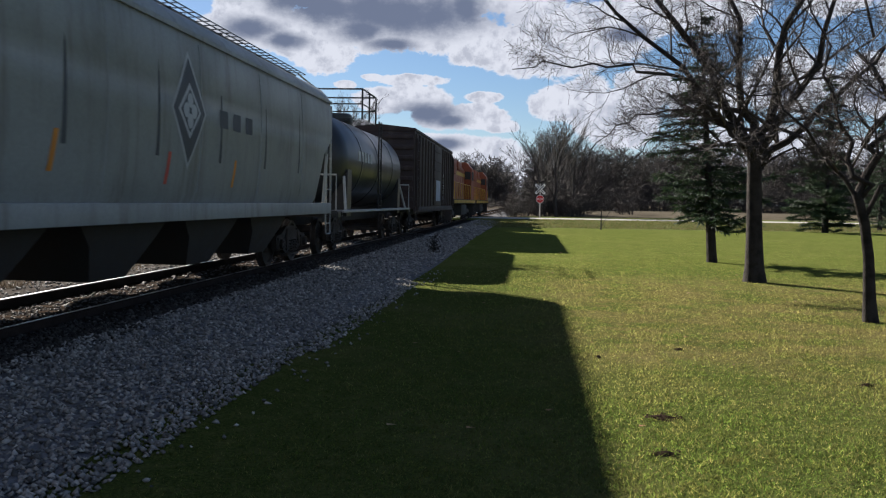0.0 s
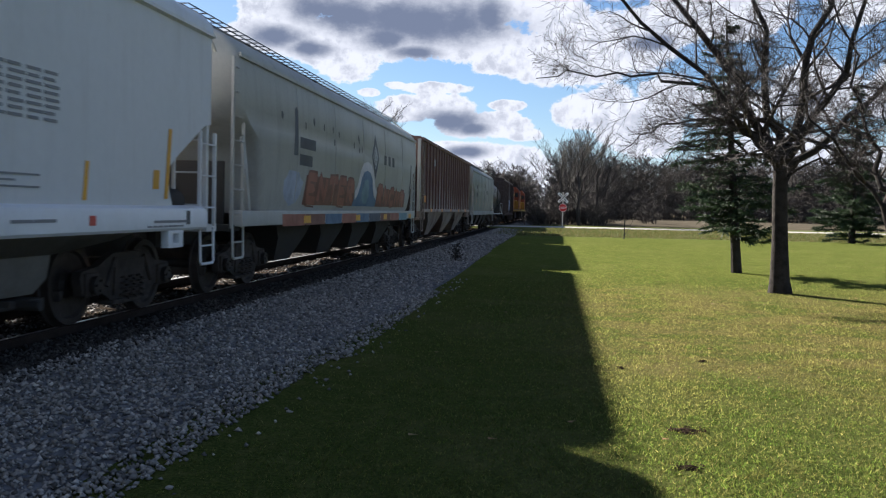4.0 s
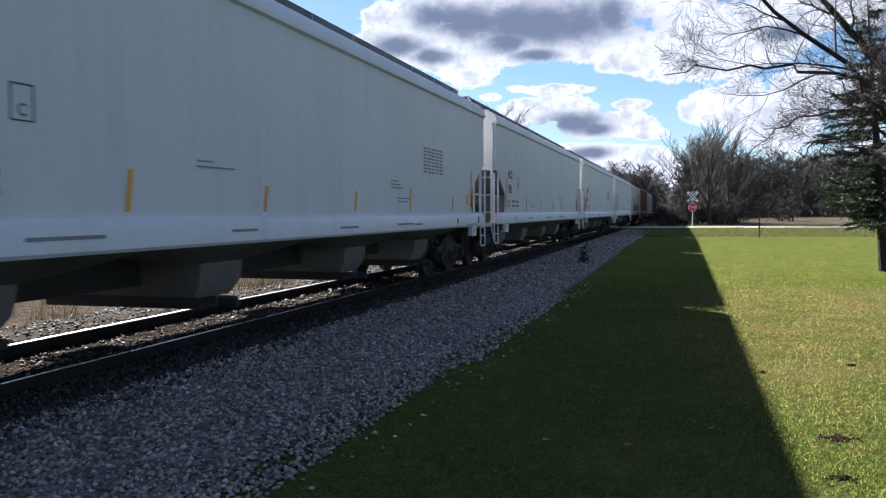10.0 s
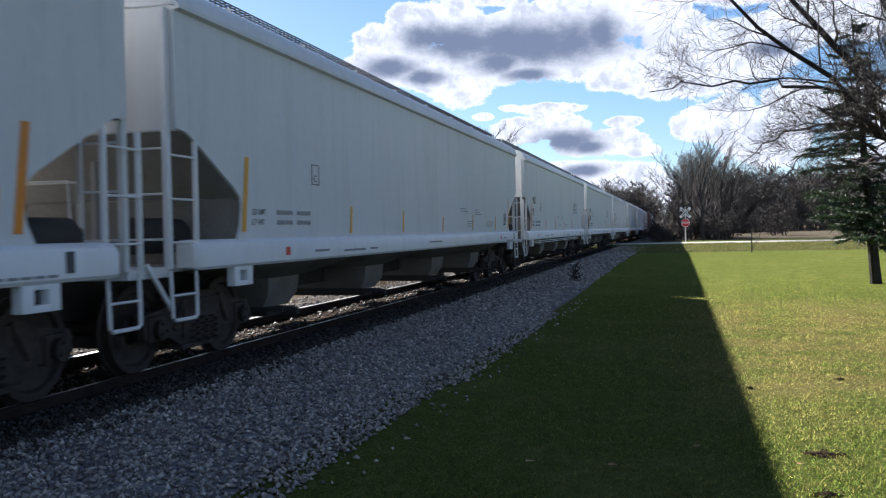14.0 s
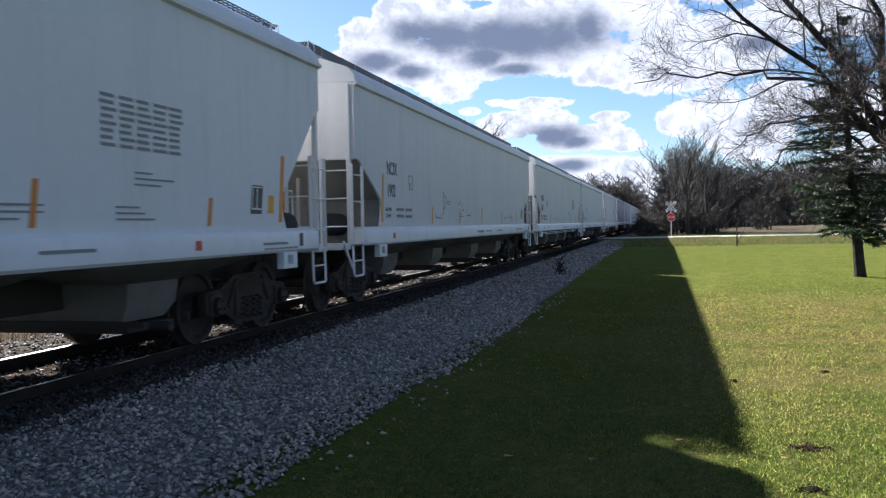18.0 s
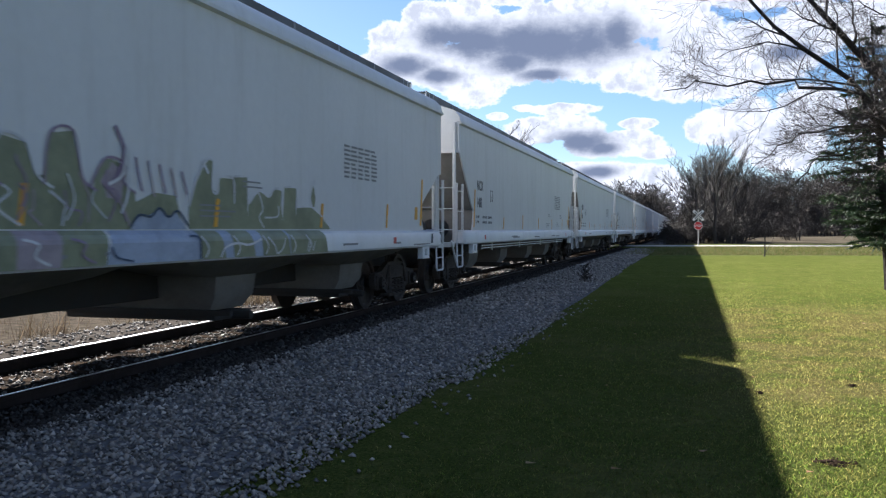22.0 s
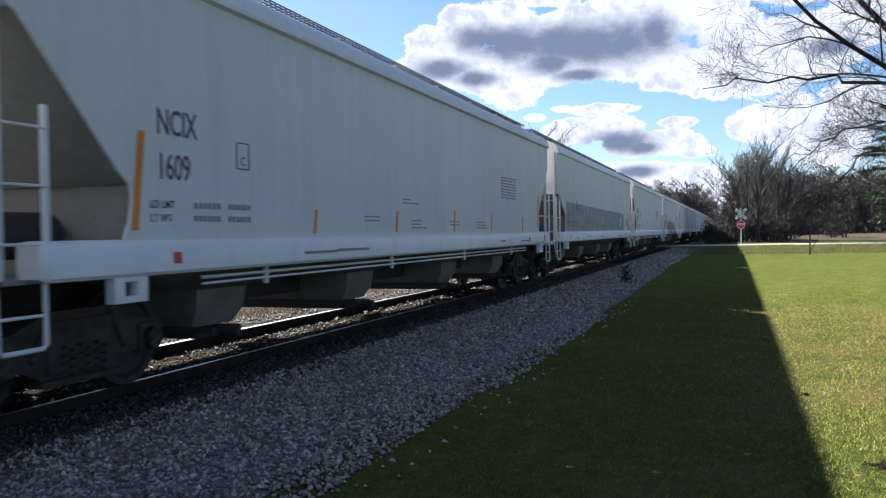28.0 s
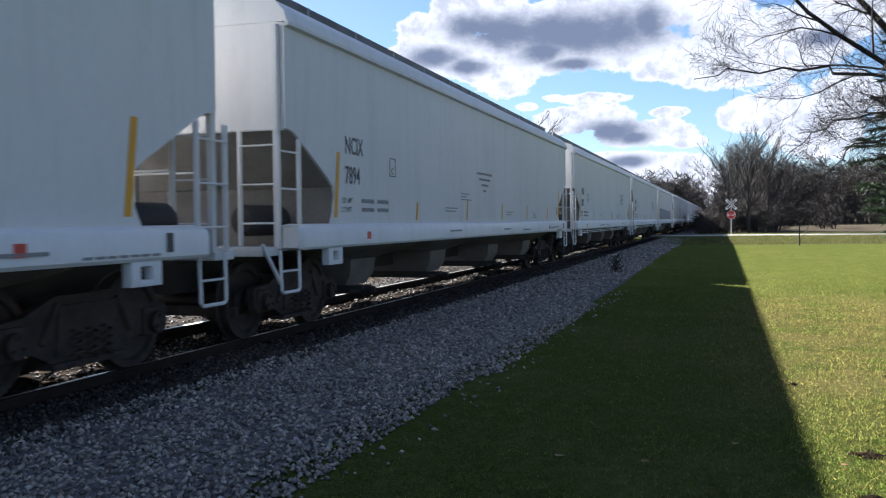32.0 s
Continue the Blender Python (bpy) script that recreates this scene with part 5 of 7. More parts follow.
        for s in (1, -1):
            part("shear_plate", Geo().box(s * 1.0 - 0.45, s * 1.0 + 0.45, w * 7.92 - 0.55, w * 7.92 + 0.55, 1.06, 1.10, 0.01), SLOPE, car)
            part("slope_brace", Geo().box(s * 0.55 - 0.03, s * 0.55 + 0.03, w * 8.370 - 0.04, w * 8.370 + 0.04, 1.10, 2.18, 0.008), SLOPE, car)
        ladder(car, 1.25, w * 8.56, 1.12, 2.44, 0.46, 90 * w, WHITE)
        part("end_handrail", Geo().tube([(-1.45, w * 8.92, 1.5), (-1.45, w * 8.94, 1.95), (0.7, w * 8.94, 1.95), (0.7, w * 8.92, 1.5)], 0.013, 6), WHITE, car)
        part("coupler", COUPLER, IRON, car, m=pose(0, w * 9.13, 0, 0, 0, 0 if w > 0 else 180))
        truck(car, w * 7.350)
    part("air_reservoir", Geo().spin([(-0.45, 0.0), (-0.42, 0.14), (-0.36, 0.19), (0.36, 0.19), (0.42, 0.14), (0.45, 0.0)], (0.86, -7.86, 1.42), "y", 20), DARK, car, "black round-ended air tank")
    part("brake_cylinder", Geo().spin([(-0.3, 0.0), (-0.3, 0.12), (0.25, 0.12), (0.3, 0.0)], (0.75, 7.970, 1.30), "y", 16).box(1.0, 1.3, 7.92, 8.27, 1.1, 1.5, 0.02), SLOPE, car)
    part("brake_wheel", Geo().spin([(-0.015, 0.25), (0.015, 0.25), (0.015, 0.28), (-0.015, 0.28)], (0.6, 8.96, 2.15), "y", 20).box(0.35, 0.85, 8.94, 8.98, 2.13, 2.17).box(0.58, 0.62, 8.94, 8.98, 1.9, 2.4), WHITE, car)
    part("air_reservoir", Geo().spin([(-0.40, 0.0), (-0.37, 0.13), (-0.31, 0.17), (0.31, 0.17), (0.37, 0.13), (0.40, 0.0)], (1.22, 7.82, 1.42), "y", 18), DARK, car, "black round-ended air tank")
    part("center_sill", Geo().box(-0.30, 0.30, -8.8, 8.8, 0.58, 1.03, 0.02), DARK, car)
    for y in (-5.35, -1.95, 1.95, 5.35):
        q = Geo()
        ring = [(1.46, 1.66, 1.10), (1.30, 1.20, 0.97), (1.06, 0.44, 0.84), (1.03, 0.42, 0.60), (0.92, 0.36, 0.44)]
        for wx, wy, z in ring:
            q.v += [(-wx, y - wy, z), (wx, y - wy, z), (wx, y + wy, z), (-wx, y + wy, z)]
        for j in range(4):
            q.f += [(j * 4 + i, j * 4 + (i + 1) % 4, j * 4 + 4 + (i + 1) % 4, j * 4 + 4 + i) for i in range(4)]
        q.f += [(0, 1, 2, 3), (16, 17, 18, 19)]
        bay = part("hopper_bay", q, HOPPERG, car, "dusty tapered hopper bay, paint dimmed for shade")
        part("outlet_gate", Geo().box(-1.0, 1.02, y - 0.40, y + 0.40, 0.33, 0.41, 0.02).box(-1.25, 1.25, y - 0.46, y - 0.41, 0.40, 0.46).tube([(0.95, y, 0.37), (1.25, y, 0.37)], 0.05, 10), DARK, bay)
    for s in (1, -1):
        part("running_board", grate(s * 0.64 - 0.25, s * 0.64 + 0.25, -8.66, 8.66, 4.295, 0.0625, 0.006, 0.12), GRATE, car, "galvanised grating walkway")
        part("edge_board", Geo().box(s * 0.892, s * 0.905, -8.6, 8.6, 4.15, 4.297), GRATE, car, "dark edge of the roof walk")
        for k in range(9):
            part("board_bracket", Geo().box(s * 0.62 - 0.22, s * 0.62 + 0.22, -8.3 + k * 2.07, -8.25 + k * 2.07, 4.06, 4.262), WHITE, car)
        for k in range(12):
            part("edge_clip", Geo().box(s * 0.905, s * 0.915, -8.2 + k * 1.49, -8.17 + k * 1.49, 4.12, 4.298), ROOFG, car)
    for w in (-1, 1):
        part("end_grating", grate(-0.86, 0.86, w * 8.50 - 0.14, w * 8.50 + 0.14, 4.262), GRATE, car)
        part("roof_grab", Geo().tube([(0.9, w * 8.42, 3.98), (0.9, w * 8.46, 4.28), (0.9, w * 8.66, 4.30), (0.9, w * 8.70, 4.0)], 0.014, 6), WHITE, car)
    for k in range(10):
        y = -7.65 + k * 1.70
        part("hatch_cover", Geo().box(-0.33, 0.33, y - 0.79, y + 0.79, 4.13, 4.255, 0.05), ROOFG, car)
    return car


def side_matrix(x, y, z, tilt=0.0):
    """Lays a flat drawing on the side that faces the lawn."""
    return pose(x, y, z, 90, 0, 90) @ pose(0, 0, 0, 0, 0, tilt)


def flat(points):
    g = Geo()
    n = len(points)
    g.v += [(a, b, 0.0) for a, b in points] + [(a, b, 0.004) for a, b in points]
    g.f += [tuple(range(n))[::-1], tuple(range(n, 2 * n))] + [(i, (i + 1) % n, n + (i + 1) % n, n + i) for i in range(n)]
    return g


def bar(w, h):
    return flat([(0, 0), (w, 0), (w, h), (0, h)])


def stripe(car, name, x, y, z, w, h, material, slant=0.0, label=""):
    part(name, flat([(0, 0), (w, 0), (w + slant, h), (slant, h)]), material, car, label, side_matrix(x, y, z))


FACE = 1.573


def sill_pipes(car):
    for s in (1, -1):
        for k in range(4):
            part("sill_pipe_bracket", Geo().box(s * 1.47 - 0.015, s * 1.47 + 0.015, -5.2 + k * 3.4, -5.12 + k * 3.4, 0.88, 1.08), WHITE, car)
        part("air_pipe", Geo().tube([(s * 1.49, -6.3, 1.005), (s * 1.49, 6.3, 1.005)], 0.017, 6).tube([(s * 1.49, -6.3, 0.945), (s * 1.49, 6.3, 0.945)], 0.014, 6), SILLW, car, "pair of pale pipes under the sill")


def mark_white(car, initials, number, seed):
    """Reporting marks, weights, reflectors and small stencils of one car."""
    rnd = random.Random(seed)
    y0, narrow = -7.05, Matrix.Diagonal((0.70, 1, 1, 1))      # tall narrow stencil letters
    if initials:
        part("lettering", text_mesh("lettering", initials, 0.325, BLACKT, 0.002), BLACKT, car, "black stencilled letters", side_matrix(FACE, y0 + 0.05, 2.29) @ narrow)
        part("lettering", text_mesh("lettering", number, 0.325, BLACKT, 0.002), BLACKT, car, "black stencilled number", side_matrix(FACE, y0 + 0.05, 1.90) @ narrow)
    for z, words in ((1.645, "LD LMT"), (1.525, "LT WT")):
        part("lettering", text_mesh("lettering", words, 0.095, BLACKT, 0.001), BLACKT, car, m=side_matrix(FACE, y0 - 0.05, z))
        for dy, w in ((0.55, 0.42), (1.08, 0.40)):
            for q in range(6):
                stripe(car, "stencil_bar", FACE, y0 + dy + q * w / 6, z + 0.005, w / 6 - 0.026, 0.055, GREYT)
    box_y = y0 + 1.32 + rnd.uniform(-0.1, 0.25)
    for a, b, w, h in ((0, 0, 0.22, 0.012), (0, 0.26, 0.22, 0.012), (0, 0, 0.012, 0.27), (0.21, 0, 0.012, 0.27)):
        stripe(car, "stencil_frame", FACE, box_y + a, 2.06 + b, w, h, BLACKT)
    part("lettering", text_mesh("lettering", "C", 0.13, BLACKT, 0.001), BLACKT, car, m=side_matrix(FACE, box_y + 0.065, 2.10))
    tone = YELLOW if rnd.random() < 0.6 else ORANGEM
    stripe(car, "reflector", FACE, -7.33, 1.45, 0.085, 0.84, tone, 0.10, "tall yellow reflector strip")
    stripe(car, "reflector", FACE, 7.20, 1.45, 0.085, 0.84, tone, 0.10, "tall yellow reflector strip")
    for k in range(5):
        stripe(car, "reflector", FACE, -4.35 + k * 2.5 + rnd.uniform(-0.15, 0.15), 1.41, 0.065, rnd.uniform(0.28, 0.40), tone, 0.05, "short yellow reflector strip")
    for k in range(rnd.randint(3, 6)):
        y, z, n = rnd.uniform(-4.5, 5.2), rnd.choice((1.58, 1.62, 1.9)), rnd.randint(2, 3)
        for i in range(n):
            stripe(car, "stencil_bar", FACE, y, z - i * 0.055, rnd.uniform(0.25, 0.7), 0.018, GREYT)
    px = 6.50 + rnd.uniform(-0.1, 0.15)
    if seed in (105, 107, 108, 112):
        stripe(car, "placard", FACE, px, 1.55, 0.26, 0.34, BLACKT, 0.05, "small black framed stencil")
        for a, b, w, h in ((0.13, 0.05, 0.016, 0.27), (0.02, 0.05, 0.23, 0.016), (0.04, 0.31, 0.23, 0.014), (0.02, 0.05, 0.014, 0.27)):
            stripe(car, "placard_line", FACE + 0.004, px + a, 1.55 + b, w, h, PLACARD, 0.04 * h / 0.34)
    if rnd.random() < 0.6:
        stripe(car, "placard", FACE, 6.92, 1.56, 0.14, 0.22, YELLOW, 0.02, "small yellow placard")
    for i in range(8 if seed % 5 != 2 and seed not in (105, 115) else 0):
        for q in range(5):
            stripe(car, "stencil_bar", FACE, 3.9 + q * 0.25 + rnd.uniform(0, 0.03), 2.12 + i * 0.062, rnd.uniform(0.15, 0.22), 0.030, GREYT)
    if seed == 115:      # four centred rows of small writing
        for i, w in enumerate((1.10, 0.80, 0.50, 0.22)):
            for q in range(int(w / 0.1)):
                stripe(car, "stencil_bar", FACE, -0.5 - w / 2 + q * 0.1, 2.33 - i * 0.115, 0.085, 0.045, GREYT)
    sy = 1.658
    stripe(car, "sill_slot", sy, 7.62, 1.14, 0.09, 0.17, BLACKT, 0, "dark oval slot")
    for q in range(7):
        stripe(car, "sill_bar", sy, 6.65 + q * 0.13, 1.115, 0.10, 0.022, GREYT)
    stripe(car, "sill_decal", sy, -6.7 + rnd.uniform(-0.5, 0.3), 1.16, 0.11, 0.10, REDM, 0, "small red square decal")
    stripe(car, "sill_decal", sy, 5.6 + rnd.uniform(-0.6, 0.6), 1.16, 0.11, 0.10, REDM, 0, "small red square decal")
    for k in range(5):
        stripe(car, "sill_bar", sy, rnd.uniform(-7.4, 6.8), 1.15 + rnd.uniform(0, 0.06), rnd.uniform(0.25, 0.9), 0.03, GREYT)


# reference coupling: the one behind the first white car; middles of the cars run ahead of it
PITCH, LONG = 18.3, 1.088      # the drawings of the cars are drawn out to their true length
MARKS = [("NCIX", "7770"), ("NCIX", "6487"), ("NCIX", "7030"), ("NCIX", "7830"), ("NCLX", "93"), ("NCIX", "8112"), ("NCIX", "6537"), ("NCIX", "1902"), ("NCIX", "756"), ("NCIX", "1482"),
         ("NCIX", "8267"), ("NCLX", "254"), ("NCIX", "560"), ("NCIX", "1609"), ("NCIX", "3021"), ("NCIX", "7894"), ("NCIX", "540"), ("NCIX", "6110")]
UNSEEN = (5, 12, 16, 17)
OPEN_WALK = (2, 5, 8, 13, 16)      # cars whose roof walk stands free on its brackets
SLACK = (0.93, 0.82, 0.63, 0.65, 0.75, 0.66, 1.23, 1.0, 0.95, 0.83, 0.86, 0.93, 0.82, 0.86, 1.14, 0.96, 0.95, 0.8)      # play in the couplings
first, other = white_hopper(), white_hopper(True)
STEEP = (8, 9, 11, 13)
WHITES = [first if i == 0 else other if i == STEEP[0] else copy_thing(other if i in STEEP else first, Matrix()) for i in range(len(MARKS))]
for i, car in enumerate(WHITES):
    mark_white(car, *(MARKS[i] if i not in UNSEEN else ("", "")), 100 + i)
    if i in (4, 6, 9, 11, 13, 14):
        sill_pipes(car)
    if i in OPEN_WALK:
        for ob in [o for o in car.children if o.name.split(".")[0] in ("edge_board", "edge_clip")]:
            bpy.data.objects.remove(ob)
    TRAIN.append((car, PITCH / 2 - i * PITCH + SLACK[i]))

# ---- painted cars ----
PAINTS = {n: mat(n, c, 0.5, vary=0.25, scale=2.5, bump=0.02) for n, c in (("spray_olive", (0.245, 0.262, 0.165)), ("spray_white", (0.66, 0.66, 0.68)), ("spray_violet", (0.27, 0.20, 0.28)), ("spray_pale_blue", (0.36, 0.41, 0.52)), ("spray_mauve", (0.36, 0.30, 0.33)),
          ("spray_red", (0.30, 0.10, 0.075)), ("spray_dark_red", (0.17, 0.06, 0.05)), ("spray_blue", (0.07, 0.16, 0.30)), ("spray_navy", (0.04, 0.07, 0.13)), ("spray_teal", (0.14, 0.27, 0.34)), ("grey_patch", (0.26, 0.29, 0.34)))}


def blob(cy, cz, ry, rz, seed, n=22, rough=0.28):
    rnd = random.Random(seed)
    k = [rnd.uniform(1 - rough, 1 + rough) for _ in range(n)]
    return [(cy + ry * k[i] * math.cos(2 * math.pi * i / n), cz + rz * (0.6 * k[i] + 0.4) * math.sin(2 * math.pi * i / n)) for i in range(n)]


def ribbon(pts, w):
    """A painted line of even width along a path."""
    left, right = [], []
    for i, p in enumerate(pts):
        a, b = pts[max(i - 1, 0)], pts[min(i + 1, len(pts) - 1)]
        d = math.hypot(b[0] - a[0], b[1] - a[1]) or 1
        nx, nz = -(b[1] - a[1]) / d * w / 2, (b[0] - a[0]) / d * w / 2
        left.append((p[0] + nx, p[1] + nz)), right.append((p[0] - nx, p[1] - nz))
    return left, right


def paint_line(car, name, pts, w, material, side, lift):
    l, r = ribbon(pts, w)
    g = Geo()
    for (a, b), (c, d) in zip(l, r):
        g.v += [(side(b) + lift, a, b), (side(d) + lift, c, d)]
    g.f += [(2 * i, 2 * i + 1, 2 * i + 3, 2 * i + 2) for i in range(len(l) - 1)]
    part(name, g, material, car, smooth=0)


def paint_area(car, name, outline, material, side, lift, label=""):
    """A patch of paint that lies on a side of any section."""
    bm = bmesh.new()
    bm.faces.new([bm.verts.new((0, a, b)) for a, b in outline])
    zs = [b for _, b in outline]
    for i in range(1, 8):
        z = min(zs) + (max(zs) - min(zs)) * i / 8
        bmesh.ops.bisect_plane(bm, geom=bm.verts[:] + bm.edges[:] + bm.faces[:], plane_co=(0, 0, z), plane_no=(0, 0, 1))
    bmesh.ops.triangulate(bm, faces=bm.faces[:])
    for v in bm.verts:
        v.co.x = side(v.co.z) + lift
    bmesh.ops.recalc_face_normals(bm, faces=bm.faces[:])
    me = bpy.data.meshes.new(name)
    bm.to_mesh(me), bm.free()
    me.materials.append(material)
    ob = new(name, me)
    ob.parent = car
    if label:
        tagged(ob, label)


def flat_side(z):
    return 1.570 if z > 1.378 else 1.655


def olive_graffiti(car):
    """Two rows of sprayed letters: olive fill with white edges, violet ones behind, over a pale blue cloud."""
    tagged(car, "pale grey hopper with olive and violet spray painting")
    body, low, P = (lambda z: 1.570), (lambda z: float(np.interp(z, [1.27, 1.33, 1.365, 1.38], [1.657, 1.638, 1.588, 1.572]))), PAINTS
    lift, ink = [0.003], [0.0105]

    def area(outline, paint, side=body):
        lift[0] += 0.00012
        paint_area(car, "painted_shape", [(a * 0.919 - 0.24, b) for a, b in outline], P[paint], side, lift[0])

    def line(pts, paint, w=0.035, side=body):
        fine = []
        ink[0] += 0.0001
        ends = [pts[0]] + list(pts) + [pts[-1]]
        for p, q, r, s in zip(ends, ends[1:], ends[2:], ends[3:]):      # rounded strokes
            for k in range(5):
                u = k / 5
                fine.append(tuple(0.5 * (2 * q[i] + (r[i] - p[i]) * u + (2 * p[i] - 5 * q[i] + 4 * r[i] - s[i]) * u * u + (3 * q[i] - p[i] - 3 * r[i] + s[i]) * u ** 3) for i in (0, 1)))
        paint_line(car, "painted_line", [(a * 0.919 - 0.24, b) for a, b in fine + [pts[-1]]], w * 0.72, P[paint], side, ink[0])

    # front word
    word = [[(0.52, 1.39), (0.52, 1.61), (0.66, 1.88), (0.86, 2.09), (0.97, 2.08), (0.95, 1.80), (1.06, 1.76), (1.10, 1.92), (1.38, 1.92), (1.40, 1.66), (1.42, 1.39)],
            [(1.40, 1.39), (1.40, 1.95), (1.70, 1.97), (1.70, 1.39)],
            [(1.68, 1.39), (1.72, 1.66), (1.96, 1.82), (2.20, 1.76), (2.35, 1.86), (2.55, 1.84), (2.52, 1.66), (2.60, 1.39)],
            [(2.56, 1.39), (2.62, 1.89), (2.95, 1.89), (2.92, 1.64), (3.00, 1.39)],
            [(2.95, 1.39), (2.95, 1.66), (3.40, 1.67), (3.72, 1.55), (4.02, 1.39)]]
    for shape in word:
        area(shape, "spray_olive")
        line(shape[1:-1], "spray_white")
    area([(3.42, 1.66), (3.36, 1.80), (3.46, 1.95), (3.52, 1.80), (3.50, 1.68)], "spray_olive")
    line([(3.42, 1.66), (3.36, 1.80), (3.48, 2.02), (3.53, 1.80), (3.48, 1.68)], "spray_white", 0.025)
    line([(0.75, 2.08), (0.88, 1.95)], "spray_white", 0.05)
    line([(1.95, 1.80), (2.05, 1.62), (1.96, 1.52), (2.08, 1.40)], "spray_white", 0.03)
    line([(2.10, 1.52), (2.42, 1.54), (2.44, 1.66)], "spray_white", 0.03)
    # rear word, violet edges
    area([(-5.7, 1.385), (-5.65, 1.66), (-4.6, 1.72), (-3.4, 1.70), (-2.2, 1.78), (-1.2, 1.80), (-0.45, 1.62), (-0.40, 1.385)], "spray_olive")
    area([(-5.6, 1.09), (-5.55, 1.374), (-0.80, 1.374), (-0.85, 1.09)], "spray_olive", low)
    area([(0.50, 1.09), (0.52, 1.374), (3.5, 1.374), (3.66, 1.09)], "spray_pale_blue", low)
    rnd = random.Random(12)
    for k in range(30):
        y, z = -5.5 + k * 0.17, rnd.uniform(1.60, 1.95)
        line([(y, z), (y + rnd.uniform(-0.1, 0.2), z - rnd.uniform(0.05, 0.15)), (y + rnd.uniform(-0.05, 0.25), z - rnd.uniform(0.15, 0.22)), (y + rnd.uniform(0.0, 0.3), max(1.41, z - rnd.uniform(0.25, 0.45)))], ("spray_white", "spray_violet", "spray_mauve")[k % 3], rnd.uniform(0.018, 0.035))
    tops = (1.95, 1.86, 1.92, 2.00, 1.94, 2.02, 2.12, 2.06, 2.12, 1.98)
    for k, top in enumerate(tops):
        y = -5.6 + k * 0.52
        lean = 0.10 * math.sin(k * 2.3)
        shape = [(y, 1.39), (y - 0.04, 1.72), (y + 0.08 + lean, top), (y + 0.34 + lean, top + 0.04 * (-1) ** k), (y + 0.40, 1.80), (y + 0.58, 1.70), (y + 0.60, 1.39)]
        area(shape, "spray_olive")
        line(shape[1:-1], "spray_white" if k % 3 == 1 else "spray_violet", 0.03)
        line([(y + 0.22, 1.82 - 0.1 * (k % 2)), (y + 0.30, 1.62), (y + 0.20, 1.45)], "spray_violet" if k % 2 else "spray_white", 0.025)
        if k % 3 == 0:
            area(blob(y + 0.30, 1.78, 0.16, 0.16, 80 + k, 14), "spray_mauve")
    line([(-0.62, 2.26), (-0.50, 2.05), (-0.62, 1.82), (-0.74, 1.75)], "spray_violet", 0.06)
    line([(-0.72, 1.76), (-0.52, 1.86), (-0.46, 2.12), (-0.45, 1.72), (-0.55, 1.52)], "spray_white", 0.04)
    for k in range(5):
        y = -0.34 + k * 0.18
        line([(y, 2.02 - 0.02 * k), (y + 0.05, 1.84), (y + 0.10, 1.72 - 0.04 * (k % 2))], "spray_mauve" if k % 2 else "spray_violet", 0.035)
    area([(-0.40, 1.39), (-0.34, 1.62), (-0.05, 1.72), (0.30, 1.70), (0.42, 1.39)], "spray_olive")
    # pale cloud between the words, and the sill
    area([(-0.42, 1.385), (-0.30, 1.50), (-0.14, 1.51), (0.02, 1.57), (0.18, 1.51), (0.30, 1.55), (0.48, 1.385)], "spray_pale_blue")
    line([(-0.42, 1.40), (-0.30, 1.51), (-0.12, 1.50), (0.02, 1.58), (0.16, 1.50), (0.32, 1.56), (0.49, 1.42)], "spray_navy", 0.03)
    area([(-0.85, 1.09), (-0.75, 1.374), (0.50, 1.374), (0.58, 1.09)], "spray_pale_blue", low)
    line([(-0.80, 1.24), (-0.72, 1.15), (-0.50, 1.11)], "spray_navy", 0.025, low)
    line([(0.40, 1.32), (0.56, 1.30), (0.58, 1.10)], "spray_navy", 0.03, low)
    for k in range(9):
        y = -5.5 + k * 0.52
        area([(y, 1.09), (y + 0.02, 1.374), (y + 0.50, 1.374), (y + 0.46, 1.09)], ("spray_olive", "spray_olive", "spray_olive", "spray_mauve")[k % 4], low)
        line([(y + 0.06, 1.31), (y + 0.22, 1.27), (y + 0.18, 1.18), (y + 0.34, 1.11)], "spray_white" if k % 2 else "spray_violet", 0.03, low)
    for a, b in ((0.62, 0.98), (1.25, 1.62), (1.90, 2.50), (2.62, 3.05), (3.05, 3.62)):
        area([(a, 1.09), (a - 0.05, 1.374), (b, 1.374), (b + 0.06, 1.22), (b + 0.10, 1.09)], "spray_olive", low)
        line([(a - 0.02, 1.32), (a + 0.10, 1.20), (a + 0.04, 1.11)], "spray_white", 0.03, low)
    line([(0.95, 1.10), (1.05, 1.20), (1.30, 1.24), (1.55, 1.22), (1.85, 1.28)], "spray_white", 0.035, low)
    line([(2.00, 1.30), (2.16, 1.20), (2.22, 1.11), (2.36, 1.16), (2.44, 1.28)], "spray_white", 0.03, low)
    line([(3.05, 1.12), (3.14, 1.26), (3.22, 1.12), (3.28, 1.24)], "spray_white", 0.025, low)


